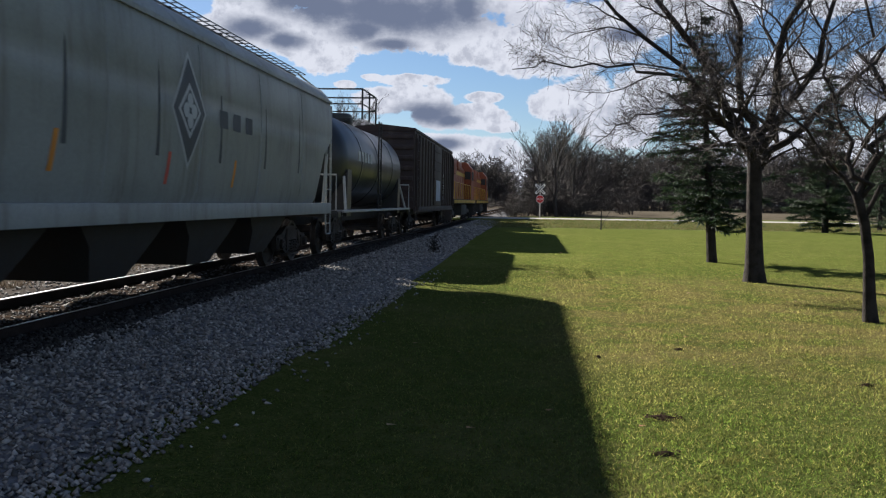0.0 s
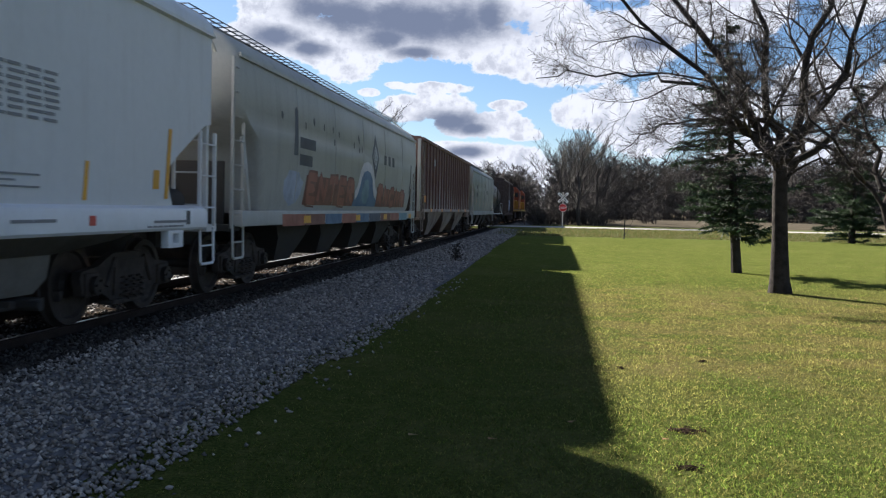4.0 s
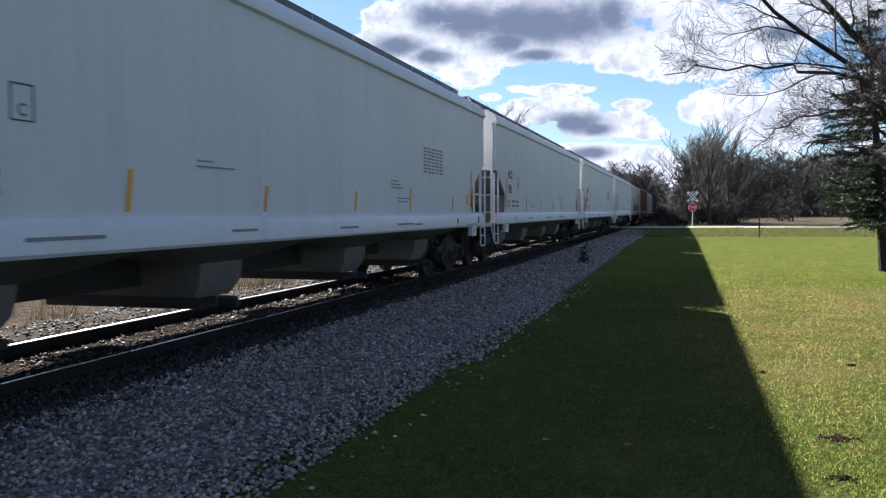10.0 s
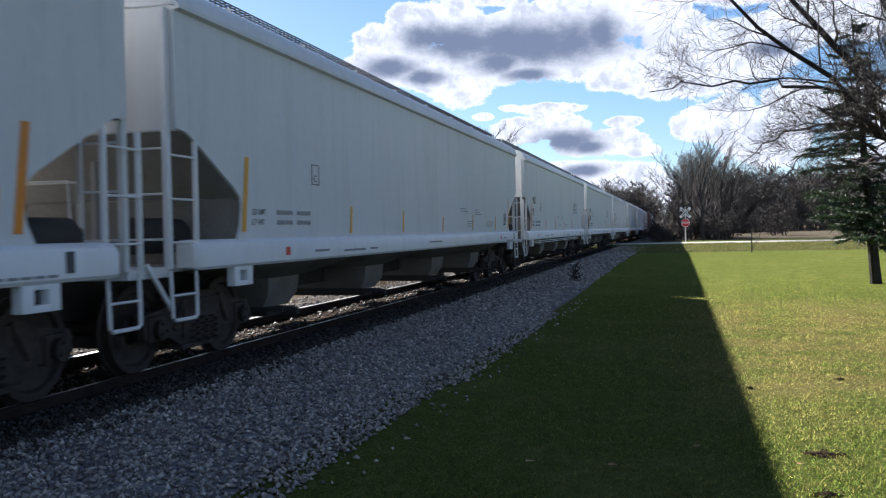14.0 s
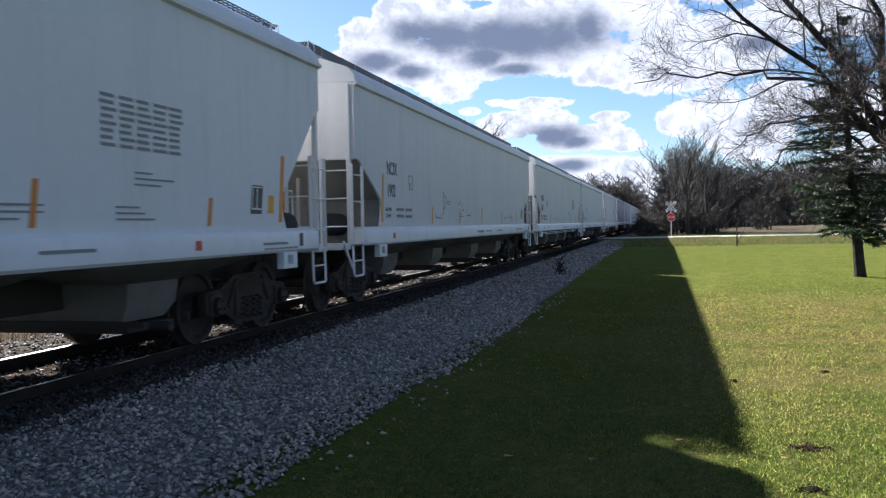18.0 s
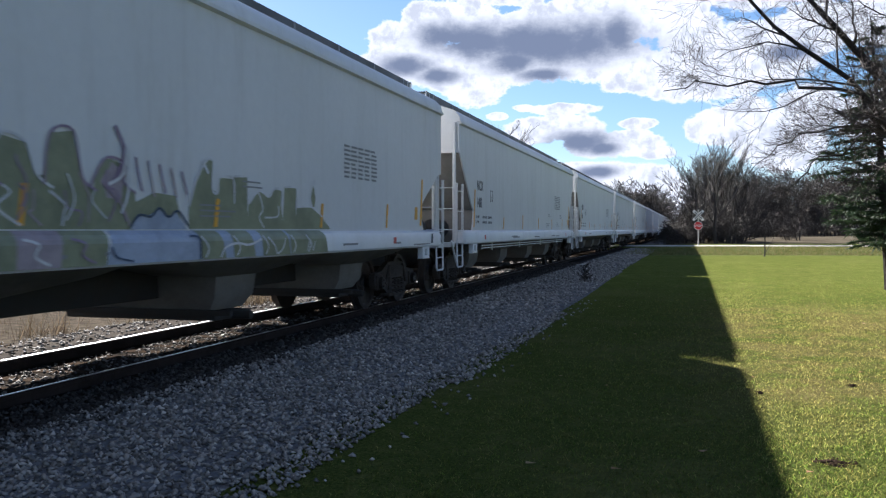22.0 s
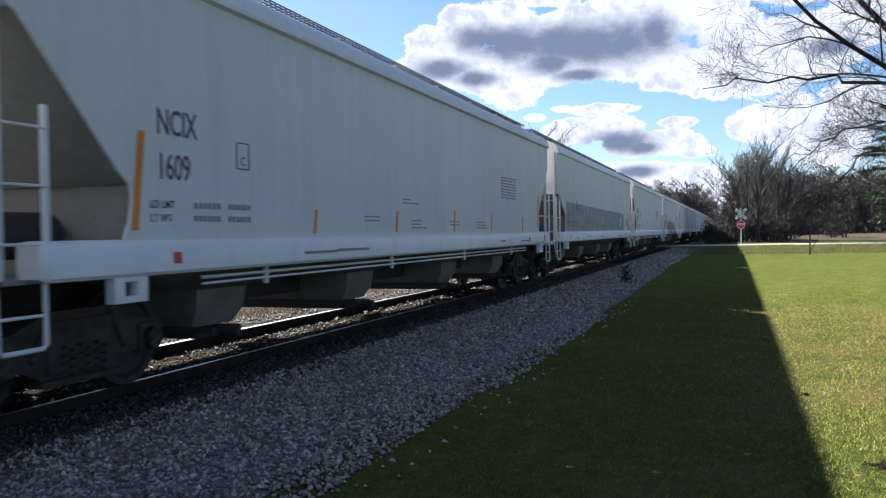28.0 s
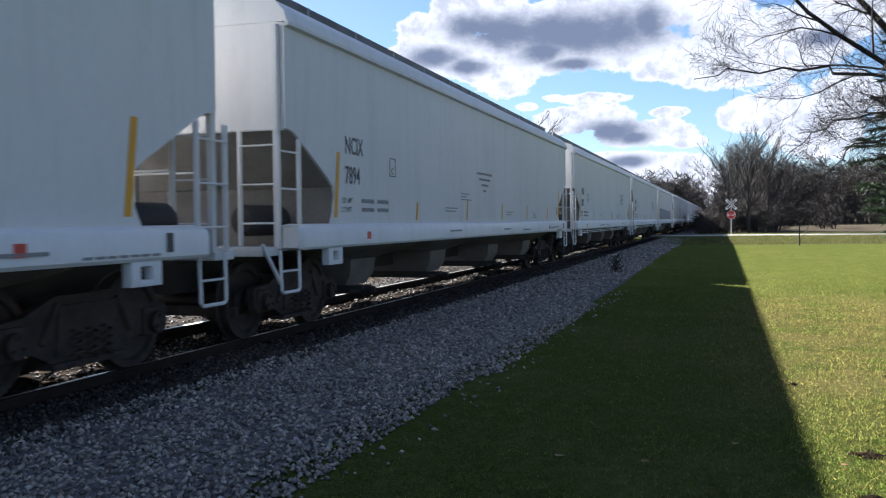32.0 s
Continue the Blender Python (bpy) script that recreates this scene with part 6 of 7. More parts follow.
olive_graffiti(WHITES[10])
tagged(WHITES[12], "pale grey covered hopper with a large blue-grey overpainted patch")
paint_area(WHITES[12], "painted_patch", [(-7.3, 1.40), (5.85, 1.40), (5.92, 2.10), (4.8, 2.14), (-2.9, 2.22), (-7.3, 2.28)], PAINTS["grey_patch"], lambda z: 1.570, 0.0035, "blue-grey overpainted band")
for k in range(3):
    stripe(WHITES[12], "stencil_bar", 1.578, 4.6 + 0.02 * k, 1.58 + k * 0.13, 0.42, 0.07, PLACARD)
for pts in ([(-3.95, 1.64), (-3.93, 1.55), (-3.52, 1.53), (-3.49, 1.62)], [(-3.30, 2.12), (-3.25, 1.85), (-3.36, 1.50)], [(-3.31, 2.10), (-3.05, 1.96), (-3.14, 1.77), (-3.30, 1.71)],
            [(-1.98, 1.84), (-1.78, 1.96), (-1.70, 1.80)], [(-1.50, 1.90), (-1.62, 1.76), (-1.40, 1.71)], [(-1.12, 1.76), (-1.11, 1.61), (-0.72, 1.60), (-0.69, 1.69)]):
    paint_line(WHITES[7], "painted_line", pts, 0.032, GREYT, lambda z: 1.570, 0.006)

for k in range(7):
    y = 0.07 + k * 0.22
    paint_line(WHITES[11], "painted_line", [(y, 1.14), (y + 0.05, 1.27), (y + 0.11, 1.15), (y + 0.16, 1.26)], 0.022, REDM, lambda z: 1.657, 0.004)

# ---- bulging grey hoppers ----
CF = [(1.26, 1.44, 6.62), (1.42, 1.50, 6.72), (1.75, 1.545, 6.82), (2.1, 1.575, 6.98), (2.4, 1.584, 7.16), (2.62, 1.583, 7.60), (2.86, 1.577, 7.90), (3.3, 1.55, 7.92), (3.56, 1.52, 7.93), (3.72, 1.47, 7.93), (3.9, 1.30, 7.90), (4.08, 0.95, 7.86), (4.18, 0.5, 7.84)]


def cf_side(z):
    return float(np.interp(z, [r[0] for r in CF], [r[1] for r in CF])) if z > 1.30 else 1.575


def center_flow(paint, label):
    car = thing("covered_hopper", label, "railcar", "bulging covered hoppers")
    g = Geo()
    for z, w, l in CF:
        c = 0.10
        g.v += [(w, -l + c, z), (w, l - c, z), (w - c, l, z), (-w + c, l, z), (-w, l - c, z), (-w, -l + c, z), (-w + c, -l, z), (w - c, -l, z)]
    for j in range(len(CF) - 1):
        g.f += [(j * 8 + i, j * 8 + (i + 1) % 8, j * 8 + 8 + (i + 1) % 8, j * 8 + 8 + i) for i in range(8)]
    g.f += [tuple(range(8)), tuple(range(len(CF) * 8 - 8, len(CF) * 8))]
    part("tank_body", g, paint, car, smooth=50)
    for s in (1, -1):
        part("side_sill", Geo().box(s * 1.36, s * 1.575, -7.75, 7.75, 1.07, 1.31, 0.02), paint, car)
        part("eave_rail", Geo().box(s * 1.525, s * 1.56, -7.85, 7.85, 3.57, 3.64, 0.01), paint, car)
        for y in (-5.1, -2.5, 0.1, 2.7, 5.3):
            part("weld_seam", Geo().tube([(s * cf_side(z), y, z) for z in (1.45, 1.75, 2.1, 2.5, 2.9, 3.3, 3.5)], 0.012, 5), paint, car)
        for w in (-1, 1):
            part("end_strut", Geo().box(-0.025, 0.025, -0.05, 0.05, -0.62, 0.62, 0.008), PALECAR, car, m=pose(s * 1.50, w * 7.45, 1.83, w * -16, 0, 0))
            ladder(car, s * 1.50, w * 7.78, 1.05, 3.55, 0.42, 0 if s > 0 else 180, paint)
            stirrup(car, s * 1.5, w * 7.75, paint)
    for w in (-1, 1):
        part("end_platform", Geo().box(-1.45, 1.45, w * 7.75 - 0.22, w * 7.75 + 0.22, 1.0, 1.1, 0.01), DARK, car)
        # plate added across the open end frame to block sun between the cars
        part("brake_panel", Geo().box(-1.22, 1.22, w * 7.60 - 0.03, w * 7.60 + 0.03, 1.10, 2.05, 0.01).spin([(-0.4, 0.0), (-0.4, 0.16), (0.4, 0.16), (0.4, 0.0)], (0.3, w * 7.35, 1.35), "x", 14), DARK, car, "added dark plate that keeps sun off the ballast, with a brake cylinder")
        part("coupler", COUPLER, IRON, car, m=pose(0, w * 8.43, 0, 0, 0, 0 if w > 0 else 180))
        part("end_rail", Geo().tube([(1.2, w * 7.9, 3.6), (1.15, w * 8.15, 3.95), (0.8, w * 8.2, 4.2), (0.8, w * 7.7, 4.25)], 0.02, 6), paint, car)
        part("end_rail", Geo().tube([(-1.2, w * 7.9, 3.6), (-0.8, w * 8.2, 4.2)], 0.02, 6), paint, car)
        truck(car, w * 6.35)
    part("running_board", grate(-0.85, 0.85, -8.1, 8.1, 4.30, 0.125, 0.010).box(0.6, 0.62, -8.1, 8.1, 4.24, 4.28), GRATE, car)
    for k in range(8):
        part("board_bracket", Geo().box(-0.72, 0.72, -7.4 + k * 2.1, -7.34 + k * 2.1, 4.05, 4.25), DARK, car)
    for k in range(6):
        part("hatch_cover", Geo().box(-0.33, 0.33, -6.9 + k * 2.4, -5.1 + k * 2.4, 4.12, 4.26, 0.05), ROOFG, car)
    part("center_sill", Geo().box(-0.24, 0.24, -7.8, 7.8, 0.72, 1.02, 0.02), DARK, car)
    for y in (-4.2, -1.4, 1.4, 4.2):
        q = Geo()
        for wx, wy, z in ((1.3, 1.3, 1.24), (1.2, 0.8, 0.8), (1.0, 0.45, 0.36)):
            q.v += [(-wx, y - wy, z), (wx, y - wy, z), (wx, y + wy, z), (-wx, y + wy, z)]
        for j in range(2):
            q.f += [(j * 4 + i, j * 4 + (i + 1) % 4, j * 4 + 4 + (i + 1) % 4, j * 4 + 4 + i) for i in range(4)]
        q.f += [(0, 1, 2, 3), (8, 9, 10, 11)]
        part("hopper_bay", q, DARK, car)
    return car


def emblem(car, y, z, s, dark, pale, light):
    """The diamond emblem and three plain bars for the name beside it."""
    dia = lambda k, h: [(y, z - h * k), (y + 0.72 * k, z), (y, z + h * k), (y - 0.72 * k, z)]
    paint_area(car, "emblem_edge", dia(s * 1.10, 1.0), pale, cf_side, 0.006)
    paint_area(car, "emblem", dia(s, 0.98), dark, cf_side, 0.009, "dark diamond emblem with pale petals")
    paint_area(car, "emblem_inner", dia(s * 0.72, 0.72), light, cf_side, 0.012)
    paint_area(car, "emblem_core", dia(s * 0.58, 0.70), dark, cf_side, 0.015)
    for a, b in ((0, 0.19), (0, -0.19), (0.18, 0), (-0.18, 0)):
        paint_area(car, "emblem_petal", blob(y + a * s, z + b * s, 0.13 * s, 0.14 * s, 1, 14, 0.02), light, cf_side, 0.018)
    for k in range(3):
        paint_area(car, "name_bar", [(y + 1.10 + k * 0.56, z - 0.13), (y + 1.42 + k * 0.56, z - 0.13), (y + 1.42 + k * 0.56, z + 0.13), (y + 1.10 + k * 0.56, z + 0.13)], dark, cf_side, 0.008)


CHAR = mat("faded_charcoal_paint", (0.065, 0.07, 0.075), 0.6, vary=0.2, bump=0.0)
PALEP = mat("faded_pale_paint", (0.46, 0.47, 0.46), 0.6, vary=0.2, bump=0.0)
grey1 = center_flow(GREYCAR, "weathered grey-green hopper with bulging sides and a faded diamond emblem")
emblem(grey1, -0.32, 2.55, 0.72, CHAR, PALEP, PALEP)
for y, z, m in ((-3.6, 1.62, ORANGEM), (-1.0, 1.55, REDM), (1.4, 1.55, ORANGEM), (-6.0, 1.65, ORANGEM)):
    paint_area(grey1, "reflector", [(y, z), (y + 0.09, z), (y + 0.16, z + 0.42), (y + 0.07, z + 0.42)], m, cf_side, 0.006)
for k in range(6):
    paint_area(grey1, "rust_run", [(-5.5 + k * 2.1, 1.9), (-5.4 + k * 2.1, 1.9), (-5.42 + k * 2.1, 2.9 + 0.1 * (k % 3)), (-5.46 + k * 2.1, 2.9)], CHAR, cf_side, 0.004)
for k, w in ((0, 1.0), (1, 0.8)):
    paint_area(grey1, "name_bar", [(-6.2, 2.62 - k * 0.45), (-6.2 + w, 2.62 - k * 0.45), (-6.2 + w, 2.85 - k * 0.45), (-6.2, 2.85 - k * 0.45)], CHAR, cf_side, 0.006)
grey2 = center_flow(PALECAR, "pale bulging hopper with red and blue spray painting")
emblem(grey2, 1.42, 2.68, 0.60, CHAR, PALEP, PALEP)


def red_graffiti(car):
    P = PAINTS
    # letter-like strokes, each drawn dark and wide, then red and narrower
    forms = {"bend": [(0.62, 0.85), (0.45, 1.0), (0.15, 0.95), (0.0, 0.6), (0.05, 0.2), (0.3, 0.02), (0.65, 0.12)],
             "ring": [(0.3, 1.0), (0.05, 0.75), (0.0, 0.35), (0.25, 0.0), (0.55, 0.2), (0.62, 0.7), (0.3, 1.0)],
             "zigzag": [(0.0, 0.0), (0.08, 1.0), (0.5, 0.1), (0.62, 1.0)],
             "comb": [(0.65, 0.0), (0.05, 0.03), (0.05, 0.5), (0.5, 0.52), (0.06, 0.54), (0.08, 1.0), (0.66, 0.98)],
             "mast": [(0.0, 0.95), (0.7, 1.0), (0.34, 0.96), (0.32, 0.0)],
             "leg": [(0.0, 0.0), (0.06, 1.0), (0.5, 0.95), (0.58, 0.68), (0.15, 0.48), (0.62, 0.0)]}
    rows = [(-4.40 + 0.77 * k, n, 0.46, 0.92) for k, n in enumerate(("comb", "zigzag", "mast", "comb", "leg"))]
    rows += [(1.95 + 0.80 * k, n, 0.42 - 0.02 * k, 0.92) for k, n in enumerate(("leg", "zigzag", "bend", "zigzag", "leg"))]
    paint_area(car, "painted_shape", [(-4.6, 1.42), (-4.5, 1.98), (-0.7, 1.98), (-0.6, 1.42)], P["spray_dark_red"], cf_side, 0.004)
    paint_area(car, "painted_shape", [(1.75, 1.42), (1.8, 1.94), (5.9, 1.86), (6.0, 1.42)], P["spray_dark_red"], cf_side, 0.004)
    paint_area(car, "painted_shape", blob(-5.25, 1.72, 0.55, 0.32, 8, 18, 0.15), P["spray_pale_blue"], cf_side, 0.0035)
    paint_area(car, "painted_shape", [(-5.35, 2.30), (-5.12, 2.30), (-5.08, 3.05), (-5.16, 3.17), (-5.28, 3.12)], CHAR, cf_side, 0.005)
    for y, n, tall, wide in rows:
        pts = [(y + a * wide, 1.50 + b * tall) for a, b in forms[n]]
        fine = []
        for (a, b), (c, d) in zip(pts, pts[1:]):
            fine += [(a + (c - a) * k / 4, b + (d - b) * k / 4) for k in range(4)]
        fine.append(pts[-1])
        paint_line(car, "painted_line", fine, 0.26, P["spray_dark_red"], cf_side, 0.007)
        paint_line(car, "painted_line", fine, 0.17, P["spray_red"], cf_side, 0.0095)
    arch = [(-1.15, 1.62), (-0.92, 1.76), (-0.80, 1.95), (-0.68, 2.16), (-0.42, 2.33), (-0.05, 2.38), (0.32, 2.34), (0.62, 2.18), (0.75, 1.95), (0.95, 1.75), (1.22, 1.66)]
    arch = [(a + 0.55, 1.66 + (b - 1.62) * 0.98) for a, b in arch]
    paint_area(car, "painted_shape", [(-0.75, 1.42), (-0.6, 1.66), *arch[1:-1], (1.82, 1.66), (1.75, 1.42)], P["spray_blue"], cf_side, 0.0085)
    paint_area(car, "painted_shape", blob(0.48, 1.78, 0.36, 0.32, 3, 20, 0.15), P["spray_teal"], cf_side, 0.0115)
    paint_line(car, "painted_line", arch, 0.22, P["spray_white"], cf_side, 0.0140)
    for k in range(9):
        z0, z1, y = 1.04, 1.25, -5.9 + k * 1.35
        c = ("spray_red", "spray_dark_red", "spray_blue", "spray_red", "spray_blue", "spray_navy", "spray_dark_red", "spray_red", "spray_teal")[k]
        paint_area(car, "painted_shape", [(y, z0), (y + 1.3, z0), (y + 1.32, z1), (y - 0.02, z1)], P[c], lambda z: 1.575, 0.005)
    for y in (-4.7, -0.6, 2.6, 6.5):
        paint_area(car, "reflector", [(y, 1.08), (y + 0.45, 1.08), (y + 0.45, 1.22), (y, 1.22)], YELLOW, lambda z: 1.575, 0.010)
    paint_area(car, "painted_shape", [(6.55, 1.85), (6.72, 1.85), (6.85, 2.75), (6.70, 2.78)], CHAR, cf_side, 0.006)
    rnd = random.Random(6)
    for k in range(12):
        paint_area(car, "scuff", blob(rnd.uniform(-6, 1), rnd.uniform(2.6, 3.1), 0.05, 0.08, k, 10), CHAR, cf_side, 0.006)
    for k, w in ((0, 1.0), (1, 0.8)):
        paint_area(car, "name_bar", [(-5.0, 2.45 - k * 0.31), (-5.0 + w, 2.45 - k * 0.31), (-5.0 + w, 2.65 - k * 0.31), (-5.0, 2.65 - k * 0.31)], CHAR, cf_side, 0.006)


red_graffiti(grey2)


def rust_hopper():
    car = thing("covered_hopper", "rust-stained brown hopper with ribbed sides and streaked bays", "railcar")
    up, dn, z0, z1 = 8.35, 7.3, 1.34, 3.84
    side = [(-up, z1), (-up, 2.9), (-7.9, 2.9), (-7.35, 2.3), (-7.3, z0), (7.3, z0), (7.35, 2.3), (7.9, 2.9), (up, 2.9), (up, z1)]
    rib = Geo().box(0, 0.06, -0.045, 0.045, z0 + 0.04, z1 - 0.05, 0.008).mesh("rib", RUSTCAR)
    for s in (1, -1):
        part("side_sheet", Geo().prism(side, "x", s * 1.47, s * 1.50), RUSTCAR, car)
        part("top_chord", Geo().box(s * 1.44, s * 1.57, -up, up, z1 - 0.06, z1 + 0.06, 0.015), RUSTCAR, car)
        part("side_sill", Geo().box(s * 1.44, s * 1.57, -7.9, 7.9, z0 - 0.08, z0 + 0.04, 0.012), RUSTCAR, car)
        for k in range(19):
            part("rib", rib, RUSTCAR, car, m=pose(s * 1.50, -7.2 + k * 0.80, 0, 0, 0, 0 if s > 0 else 180))
        for w in (-1, 1):
            part("corner_post", Geo().box(s * 1.42 - 0.06, s * 1.42 + 0.06, w * 8.30 - 0.07, w * 8.30 + 0.07, 1.0, z1, 0.012), PALECAR, car)
            part("end_sill_side", Geo().box(s * 1.36, s * 1.5, w * 7.85 - 0.55, w * 7.85 + 0.55, 1.0, 1.3, 0.02), RUSTLOW, car)
            ladder(car, s * 1.52, w * 8.05, 1.0, z1 - 0.1, 0.42, 0 if s > 0 else 180, RUSTLOW)
            stirrup(car, s * 1.5, w * 8.05, RUSTLOW)
    part("roof", Geo().prism([(1.5, z1), (0.9, z1 + 0.22), (0, z1 + 0.30), (-0.9, z1 + 0.22), (-1.5, z1), (-1.3, z1 - 0.04), (1.3, z1 - 0.04)], "y", -up, up), RUSTCAR, car)
    for w in (-1, 1):
        part("end_sheet", Geo().box(-1.46, 1.46, w * 8.29 - 0.02, w * 8.29 + 0.02, 2.9, z1 + 0.1), RUSTCAR, car)
        part("slope_sheet", Geo().prism([(w * 8.3, 2.96), (w * 8.3, 2.9), (w * 6.1, 1.2), (w * 6.05, 1.25)], "x", -1.465, 1.465), RUSTCAR, car)
        part("end_platform", Geo().box(-1.45, 1.45, w * 8.25 - 0.2, w * 8.25 + 0.2, 0.98, 1.08, 0.01), RUSTLOW, car)
        # added plate: stops sunlight passing through the coupling gap; the cylinder is brake gear
        part("brake_panel", Geo().box(-1.25, 1.25, w * 8.05 - 0.03, w * 8.05 + 0.03, 1.08, 2.5, 0.01).spin([(-0.4, 0.0), (-0.4, 0.16), (0.4, 0.16), (0.4, 0.0)], (0.3, w * 7.75, 1.35), "x", 14), DARK, car, "added dark plate that keeps sun off the ballast, with a brake cylinder")
        part("coupler", COUPLER, IRON, car, m=pose(0, w * 9.13, 0, 0, 0, 0 if w > 0 else 180))
        truck(car, w * 6.9)
    for y in (-4.3, 0.0, 4.3):
        q = Geo()
        for wx, wy, z in ((1.46, 2.1, 1.30), (1.35, 1.25, 0.88), (1.1, 0.5, 0.36)):
            q.v += [(-wx, y - wy, z), (wx, y - wy, z), (wx, y + wy, z), (-wx, y + wy, z)]
        for j in range(2):
            q.f += [(j * 4 + i, j * 4 + (i + 1) % 4, j * 4 + 4 + (i + 1) % 4, j * 4 + 4 + i) for i in range(4)]
        q.f += [(0, 1, 2, 3), (8, 9, 10, 11)]
        bay = part("hopper_bay", q, RUSTLOW, car, "pale stained hopper bay")
        part("outlet_gate", Geo().box(-0.9, 0.9, y - 0.45, y + 0.45, 0.26, 0.36, 0.02), DARK, bay)
    part("center_sill", Geo().box(-0.24, 0.24, -8.5, 8.5, 0.72, 1.02, 0.02), DARK, car)
    part("running_board", grate(-0.6, 0.6, -8.6, 8.6, z1 + 0.33, 0.16), GRATE, car)
    for k in range(8):
        part("hatch_cover", Geo().box(-0.35, 0.35, -7.6 + k * 2.0, -5.9 + k * 2.0, z1 + 0.22, z1 + 0.33, 0.04), RUSTCAR, car)
    for k in range(5):
        part("reflector", Geo().box(1.572, 1.578, -6.4 + k * 3.0, -6.0 + k * 3.0, z0 - 0.06, z0 + 0.06), ORANGEM, car, "orange reflector")
    part("reflector", Geo().box(1.512, 1.518, -7.65, -7.2, 1.62, 1.86), ORANGEM, car, "orange reflector")
    for k in range(4):
        part("name_bar", Geo().box(1.502, 1.506, -5.6 + k * 0.22, -5.45 + k * 0.22, 3.05, 3.3), PALEP, car)
    return car


rust = rust_hopper()


def tank_car():
    car = thing("tank_car", "black tank car with a railed platform on top", "railcar")
    g = Geo().spin([(-5.25, 0.0), (-5.2, 0.5), (-5.0, 0.95), (-4.7, 1.22), (-4.4, 1.33), (4.4, 1.33), (4.7, 1.22), (5.0, 0.95), (5.2, 0.5), (5.25, 0.0)], (0, 0, 2.48), "y", 40)
    part("tank_shell", g, TANKB, car)
    for y in (-2.6, 0.0, 2.6):
        part("tank_band", Geo().spin([(-0.06, 1.333), (0.06, 1.333), (0.06, 1.345), (-0.06, 1.345)], (0, y, 2.48), "y", 40), TANKB, car)
    part("dome", Geo().spin([(0, 0.0), (0.0, 0.45), (0.28, 0.45), (0.34, 0.40), (0.36, 0.0)], (0, 0, 3.76), "z", 20), TANKB, car)
    part("platform", grate(-1.0, 1.0, -1.1, 1.1, 3.86, 0.14), DARK, car)
    for x in (-1.0, 1.0):
        for y in (-1.1, 0.0, 1.1):
            part("rail_post", Geo().tube([(x, y, 3.84), (x, y, 4.75)], 0.028, 7), DARK, car)
        part("top_rail", Geo().tube([(x, -1.1, 4.75), (x, 1.1, 4.75)], 0.026, 7).tube([(x, -1.1, 4.3), (x, 1.1, 4.3)], 0.02, 6), DARK, car)
    for y in (-1.1, 1.1):
        part("top_rail", Geo().tube([(-1.0, y, 4.75), (1.0, y, 4.75)], 0.026, 7).tube([(-1.0, y, 4.3), (1.0, y, 4.3)], 0.02, 6), DARK, car)
    ladder(car, 1.36, 0.0, 1.0, 3.86, 0.42, 0, DARK)
    for w in (-1, 1):
        part("saddle", Geo().prism([(-1.3, 0.95), (1.3, 0.95), (1.32, 2.2), (1.0, 1.7), (0.5, 1.25), (-0.5, 1.25), (-1.0, 1.7), (-1.32, 2.2)], "y", w * 4.2 - 0.25, w * 4.2 + 0.25), TANKB, car)
        part("end_beam", Geo().box(-1.45, 1.45, w * 5.9 - 0.3, w * 5.9 + 0.3, 0.95, 1.12, 0.01), TANKB, car)
        part("coupler", COUPLER, IRON, car, m=pose(0, w * 6.83, 0, 0, 0, 0 if w > 0 else 180))
        part("end_rail", Geo().tube([(-1.4, w * 6.1, 1.1), (-1.4, w * 6.1, 2.0), (1.4, w * 6.1, 2.0), (1.4, w * 6.1, 1.1)], 0.025, 6), PALECAR, car)
        for s in (-1, 1):
            part("brace", Geo().tube([(s * 1.42, w * 5.1, 1.1), (s * 1.25, w * 4.6, 2.0)], 0.04, 6), PALECAR, car)
            stirrup(car, s * 1.45, w * 5.95, DARK)
        truck(car, w * 4.6)
    for s in (-1, 1):
        part("side_walk", Geo().box(s * 1.1, s * 1.5, -5.6, 5.6, 1.06, 1.12, 0.01), PALECAR, car)
    part("center_sill", Geo().box(-0.24, 0.24, -6.1, 6.1, 0.72, 1.0, 0.02), DARK, car)
    for k in range(5):
        y = -3.1 + k * 0.42
        part("name_bar", Geo().prism([(1.33, -0.02), (1.338, -0.02), (1.325, 0.26), (1.317, 0.26)], "y", y, y + 0.26), PALEP, car, m=pose(0, 0, 2.5))
    return car


